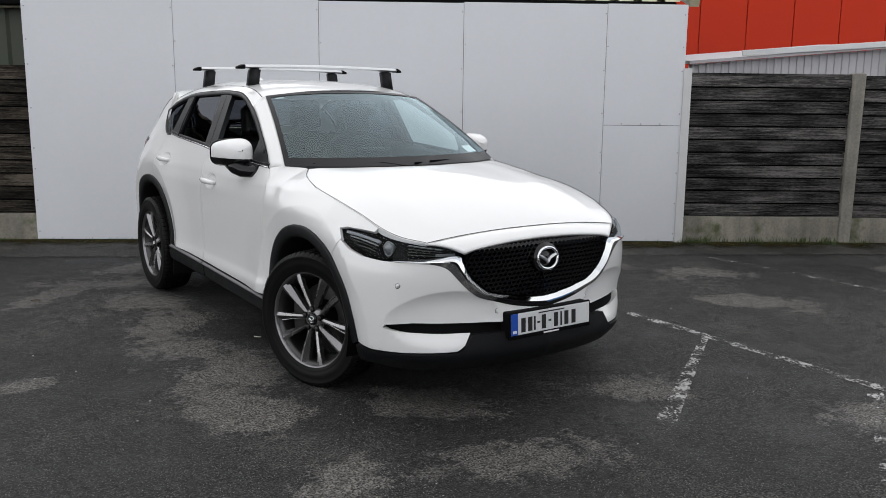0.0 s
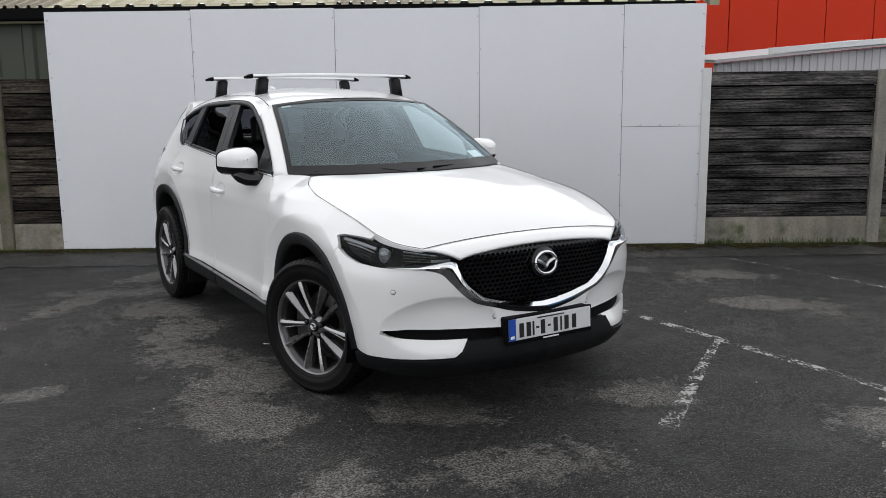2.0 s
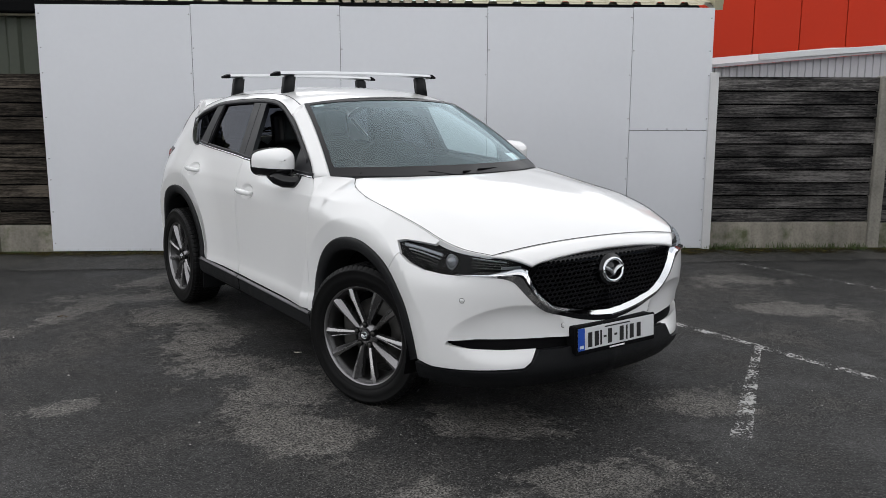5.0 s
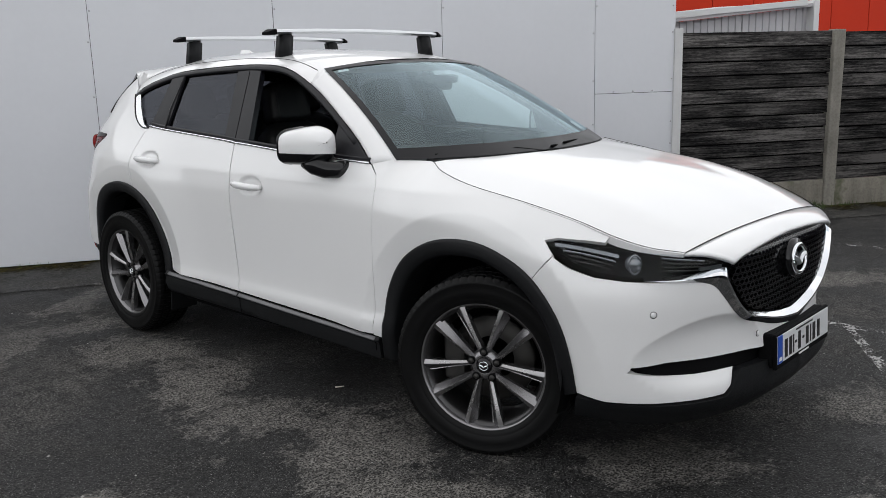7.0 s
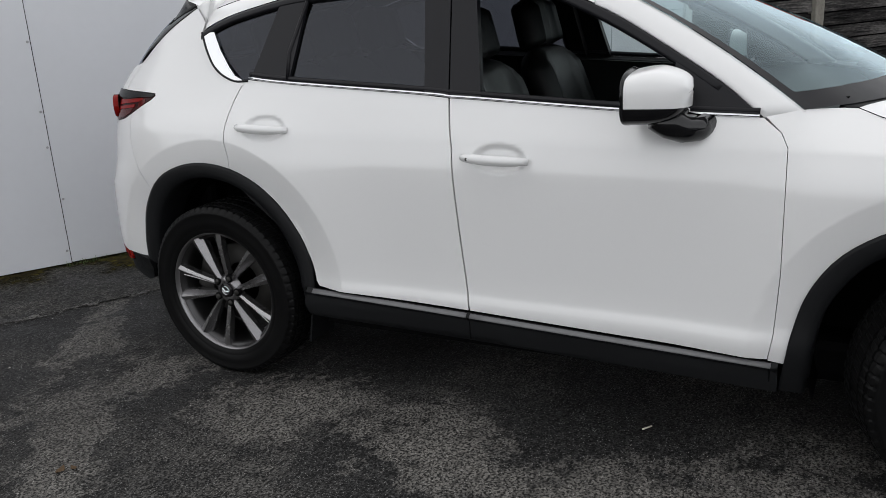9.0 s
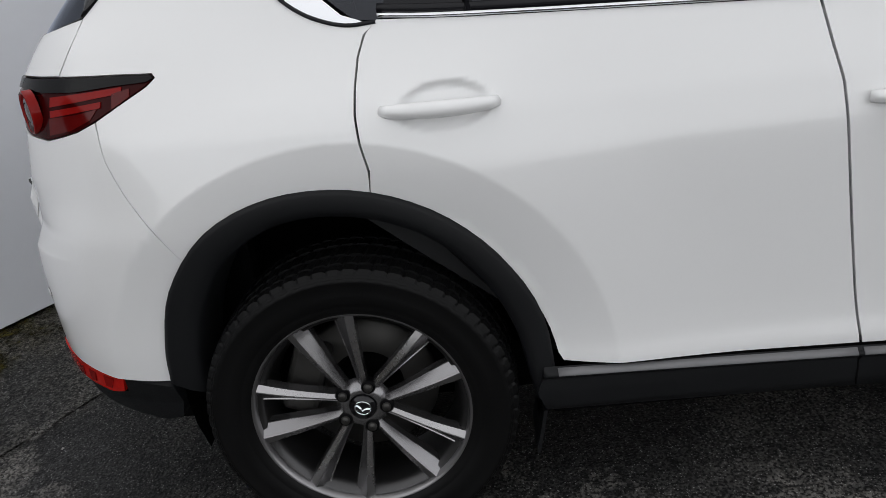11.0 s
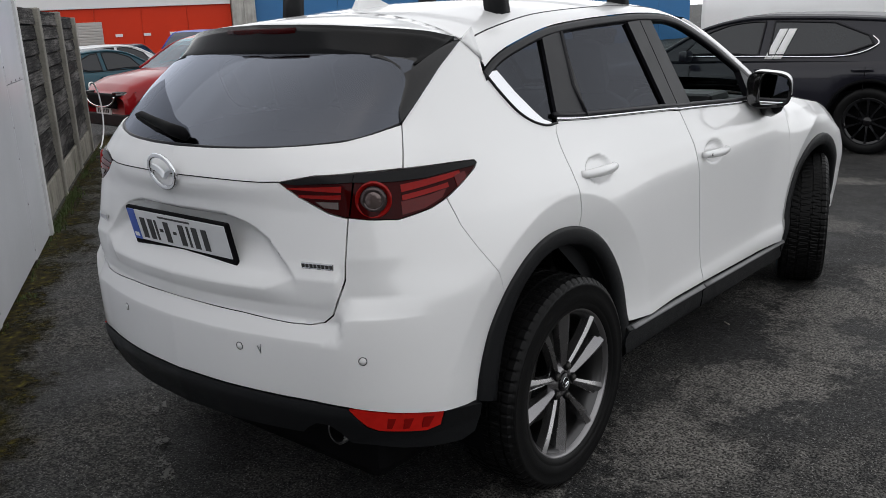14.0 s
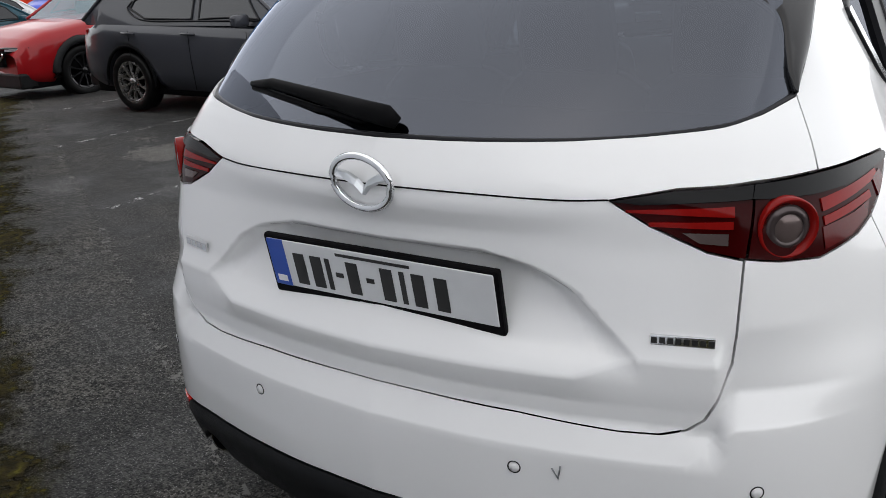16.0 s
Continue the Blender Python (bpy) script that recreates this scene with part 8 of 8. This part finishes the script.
def yard(x, y, turn):
    return pose(x, y, ground_z(x, y), 0, 0, turn)


simple_vehicle("red_crossover", yard(10.53, -5.75, 175), 4.40, 1.80, 1.54, "hatch", P_RED, "deep red crossover with black wheel arches and chrome grille trim", wheel_mat=M_GLOSS, wheel_r=0.35, clad=True, glass=M_GLASS)
simple_vehicle("grey_hatchback", yard(5.95, -3.95, 270), 4.29, 1.77, 1.43, "hatch", P_DARK, "dark grey hatchback with bright multi-spoke wheels", wheel_mat=M_CUT, wheel_r=0.325)
simple_vehicle("black_hatchback", yard(1.28, -6.66, 90), 4.46, 1.80, 1.41, "hatch", P_BLACK, "black hatchback with protective white film on its door pillars", wheel_mat=M_GLOSS, wheel_r=0.335, trim_strip=True)
simple_vehicle("teal_saloon", yard(16.2, -6.5, 0), 4.66, 1.80, 1.42, "saloon", P_TEAL, "dark teal saloon parked in a row")
simple_vehicle("white_hatchback", yard(19.5, -8.8, 0), 4.4, 1.80, 1.52, "hatch", P_WHITE2, "white hatchback parked in a row", glass=M_GLASS)
simple_vehicle("grey_estate", yard(26.0, -13.0, 40), 4.5, 1.80, 1.55, "hatch", P_GREY, "mid grey car parked facing the yard")
simple_vehicle("blue_van", yard(22.5, -14.2, 195), 4.4, 1.80, 1.84, "van", P_BLUE, "small bright blue panel van", "van")
simple_vehicle("white_van", yard(0.35, -9.9, 270), 5.6, 2.0, 2.45, "van", P_WHITE2, "tall white panel van parked behind a black car", "van")
simple_vehicle("white_crossover", yard(12.9, -11.5, 40), 4.4, 1.82, 1.62, "hatch", P_WHITE2, "white crossover parked across the yard", glass=M_GLASS)

# protective film on the black car's pillars
film = root("pillar_film", yard(1.28, -6.66, 90), "white protective film on the black car's door pillars", "film")
for low_y, high_y in ((0.276, 0.386), (0.368, 0.480)):
    A = [(0.842 - 0.403 * (z - 0.95), low_y + (high_y - low_y) * (z - 0.95) / 0.31 - 0.042, z) for z in np.linspace(0.95, 1.26, 5)]
    part("strip", ruled("strip", A, [(x, y + 0.084, z) for x, y, z in A], 2, 0.002, 0.003), M_WHITECLAD, film)


def facade(name, a, b0, b1, h, base, material, label):
    """A far wall that stands across the yard, built of upright panels."""
    p = along(a, 0)
    f = root(name, pose(p.x, p.y, base, 0, 0, WALL_TURN), label, "building")
    n = max(2, int(abs(b1 - b0) / 2.0))
    w = (b1 - b0) / n
    for i in range(n):
        part("wall_panel", box_mesh("wall_panel", 0.0, 0.15, b0 + w * i + 0.008, b0 + w * (i + 1) - 0.008, 0, h, 0.006), material, f)
    part("wall", box_mesh("wall", 0.12, 8.0, b0, b1, 0, h - 0.02), material, f)
    return f


hall = facade("red_hall", 40.0, -4.5, 12.0, 3.55, -1.1, M_REDCLAD, "long red-clad hall with a white fascia and roller shutter")
part("fascia", box_mesh("fascia", -0.12, 0.3, -4.5, 12.1, 3.55, 5.6, 0.02), M_WHITECLAD, hall)
shut = part("roller_shutter", box_mesh("roller_shutter", -0.03, 0.02, 1.4, 4.3, 0, 2.95), M_SHUTTER, hall, "pale ribbed roller shutter")
for k in range(24):
    part("slat", box_mesh("slat", -0.055, -0.028, 1.4, 4.3, 0.02 + 0.12 * k, 0.115 + 0.12 * k, 0.01), M_SHUTTER, shut)
for b in (0.71, -0.55, -1.72):
    part("wall_sign", box_mesh("wall_sign", -0.05, -0.01, b - 0.16, b + 0.16, 2.24, 2.37, 0.01), M_WHITECLAD, hall, "small pale wall plate")
pier = facade("grey_pier", 39.5, -5.62, -4.52, 6.0, -1.1, M_RENDER, "bare grey rendered pier beside the hall")
blue = facade("blue_hall", 40.0, -30.0, -5.66, 6.0, -1.1, M_BLUECLAD, "blue-clad hall at the far side of the yard")

# white cable hanging in a loop from the last fence post
q = along(8.92, -0.02)
loop = [(q.x + dx, q.y - dx * 0.95, z) for dx, z in ((0.0, 0.79), (0.06, 0.85), (0.20, 0.83), (0.33, 0.66), (0.37, 0.42), (0.33, 0.18), (0.20, 0.0), (0.08, -0.06))]
tagged(part("cable", tube("cable", spline(loop, 8), 0.011, 8), M_WHITEINK), "white cable hanging in a loop from a fence post", "cable")

# ---- small things on the ground ----
def build_grass():
    """Short grass and weeds that grow along the foot of the boundary."""
    rng = random.Random(11)
    verts, faces = [], []
    spans = ((3.36, 5.0, 520, 0.10), (5.0, 9.5, 420, 0.07), (-3.3, 3.3, 420, 0.05), (-9.0, -3.3, 420, 0.06))
    for a0, a1, count, tall in spans:
        tufts = [(rng.uniform(a0, a1), rng.uniform(0.02, 0.12)) for _ in range(count // 14)]
        for _ in range(count):
            ca, cb = rng.choice(tufts)
            p = along(ca + rng.gauss(0, 0.05), -0.02 - abs(rng.gauss(0, cb * 0.5)), 0)
            h, turn, lean = tall * rng.uniform(0.25, 0.9), rng.uniform(0, math.tau), rng.uniform(0.1, 0.6)
            g = ground_z(p.x, p.y) + 0.004
            dx, dy, w = math.cos(turn), math.sin(turn), rng.uniform(0.002, 0.005)
            k = len(verts)
            verts += [(p.x - dy * w, p.y + dx * w, g), (p.x + dy * w, p.y - dx * w, g), (p.x + dx * h * lean * 0.5 + dy * w * 0.7, p.y + dy * h * lean * 0.5 - dx * w * 0.7, g + h * 0.6), (p.x + dx * h * lean, p.y + dy * h * lean, g + h)]
            faces += [(k, k + 1, k + 2), (k, k + 2, k + 3)]
    ob = part("grass_tufts", mesh_from("grass_tufts", verts, faces), M_GRASS)
    tagged(ob, "short green grass and weeds along the boundary foot", "grass", kind="stuff")


build_grass()


def build_grit():
    """Loose pale chips on the yard."""
    rng = random.Random(5)
    verts, faces = [], []
    for _ in range(420):
        x, y, r = rng.uniform(-4.2, 3.6), rng.uniform(-5.0, 3.2), 0.0025 + 0.006 * rng.random() ** 3
        if abs(x) < 0.9 and abs(y) < 2.3:
            continue
        k, g = len(verts), ground_z(x, y)
        for i in range(5):
            a = math.tau * i / 5 + rng.uniform(-0.4, 0.4)
            verts.append((x + r * math.cos(a), y + r * math.sin(a) * 0.8, g + 0.0005))
        verts.append((x, y, g + r * 0.8))
        faces += [(k + i, k + (i + 1) % 5, k + 5) for i in range(5)]
    ob = part("loose_grit", mesh_from("loose_grit", verts, faces), M_STONE)
    tagged(ob, "loose pale stone chips scattered on the asphalt", "grit", kind="stuff")


build_grit()
splinter = bmesh.new()
add_cyl(splinter, 0.0034, 0.003, 0.042, 8, Matrix.Rotation(radians(90), 4, "Y"))
st_ob = part("wood_splinter", bm_mesh("wood_splinter", splinter, True), M_BUTT, m=pose(-0.76, -0.377, 0.0045, 0, 0, -35))
tagged(st_ob, "short pale wood splinter lying on the asphalt", "splinter")


def build_leaf(x, y, turn, size):
    verts, faces = [], []
    for i, (u, w) in enumerate(((0.0, 0.05), (0.2, 0.55), (0.45, 0.8), (0.7, 0.6), (0.9, 0.25), (1.0, 0.02))):
        curl = 0.25 * (2 * u - 1) ** 2
        verts += [(u - 0.5, -w * 0.36, curl + 0.12 * w), (u - 0.5, 0.0, curl * 0.7), (u - 0.5, w * 0.36, curl + 0.14 * w)]
    faces = [(i * 3 + j, i * 3 + j + 1, i * 3 + j + 4, i * 3 + j + 3) for i in range(5) for j in range(2)]
    me = mesh_from("fallen_leaf", [(a * size, b * size, c * size * 0.8) for a, b, c in verts], faces, True)
    tagged(part("fallen_leaf", me, M_LEAF, m=pose(x, y, 0.002, 0, 0, turn)), "curled dry brown leaf lying on the asphalt", "leaf", group="fallen leaves")


build_leaf(-1.76, 1.39, 20, 0.05)
build_leaf(-1.73, 1.36, 75, 0.035)
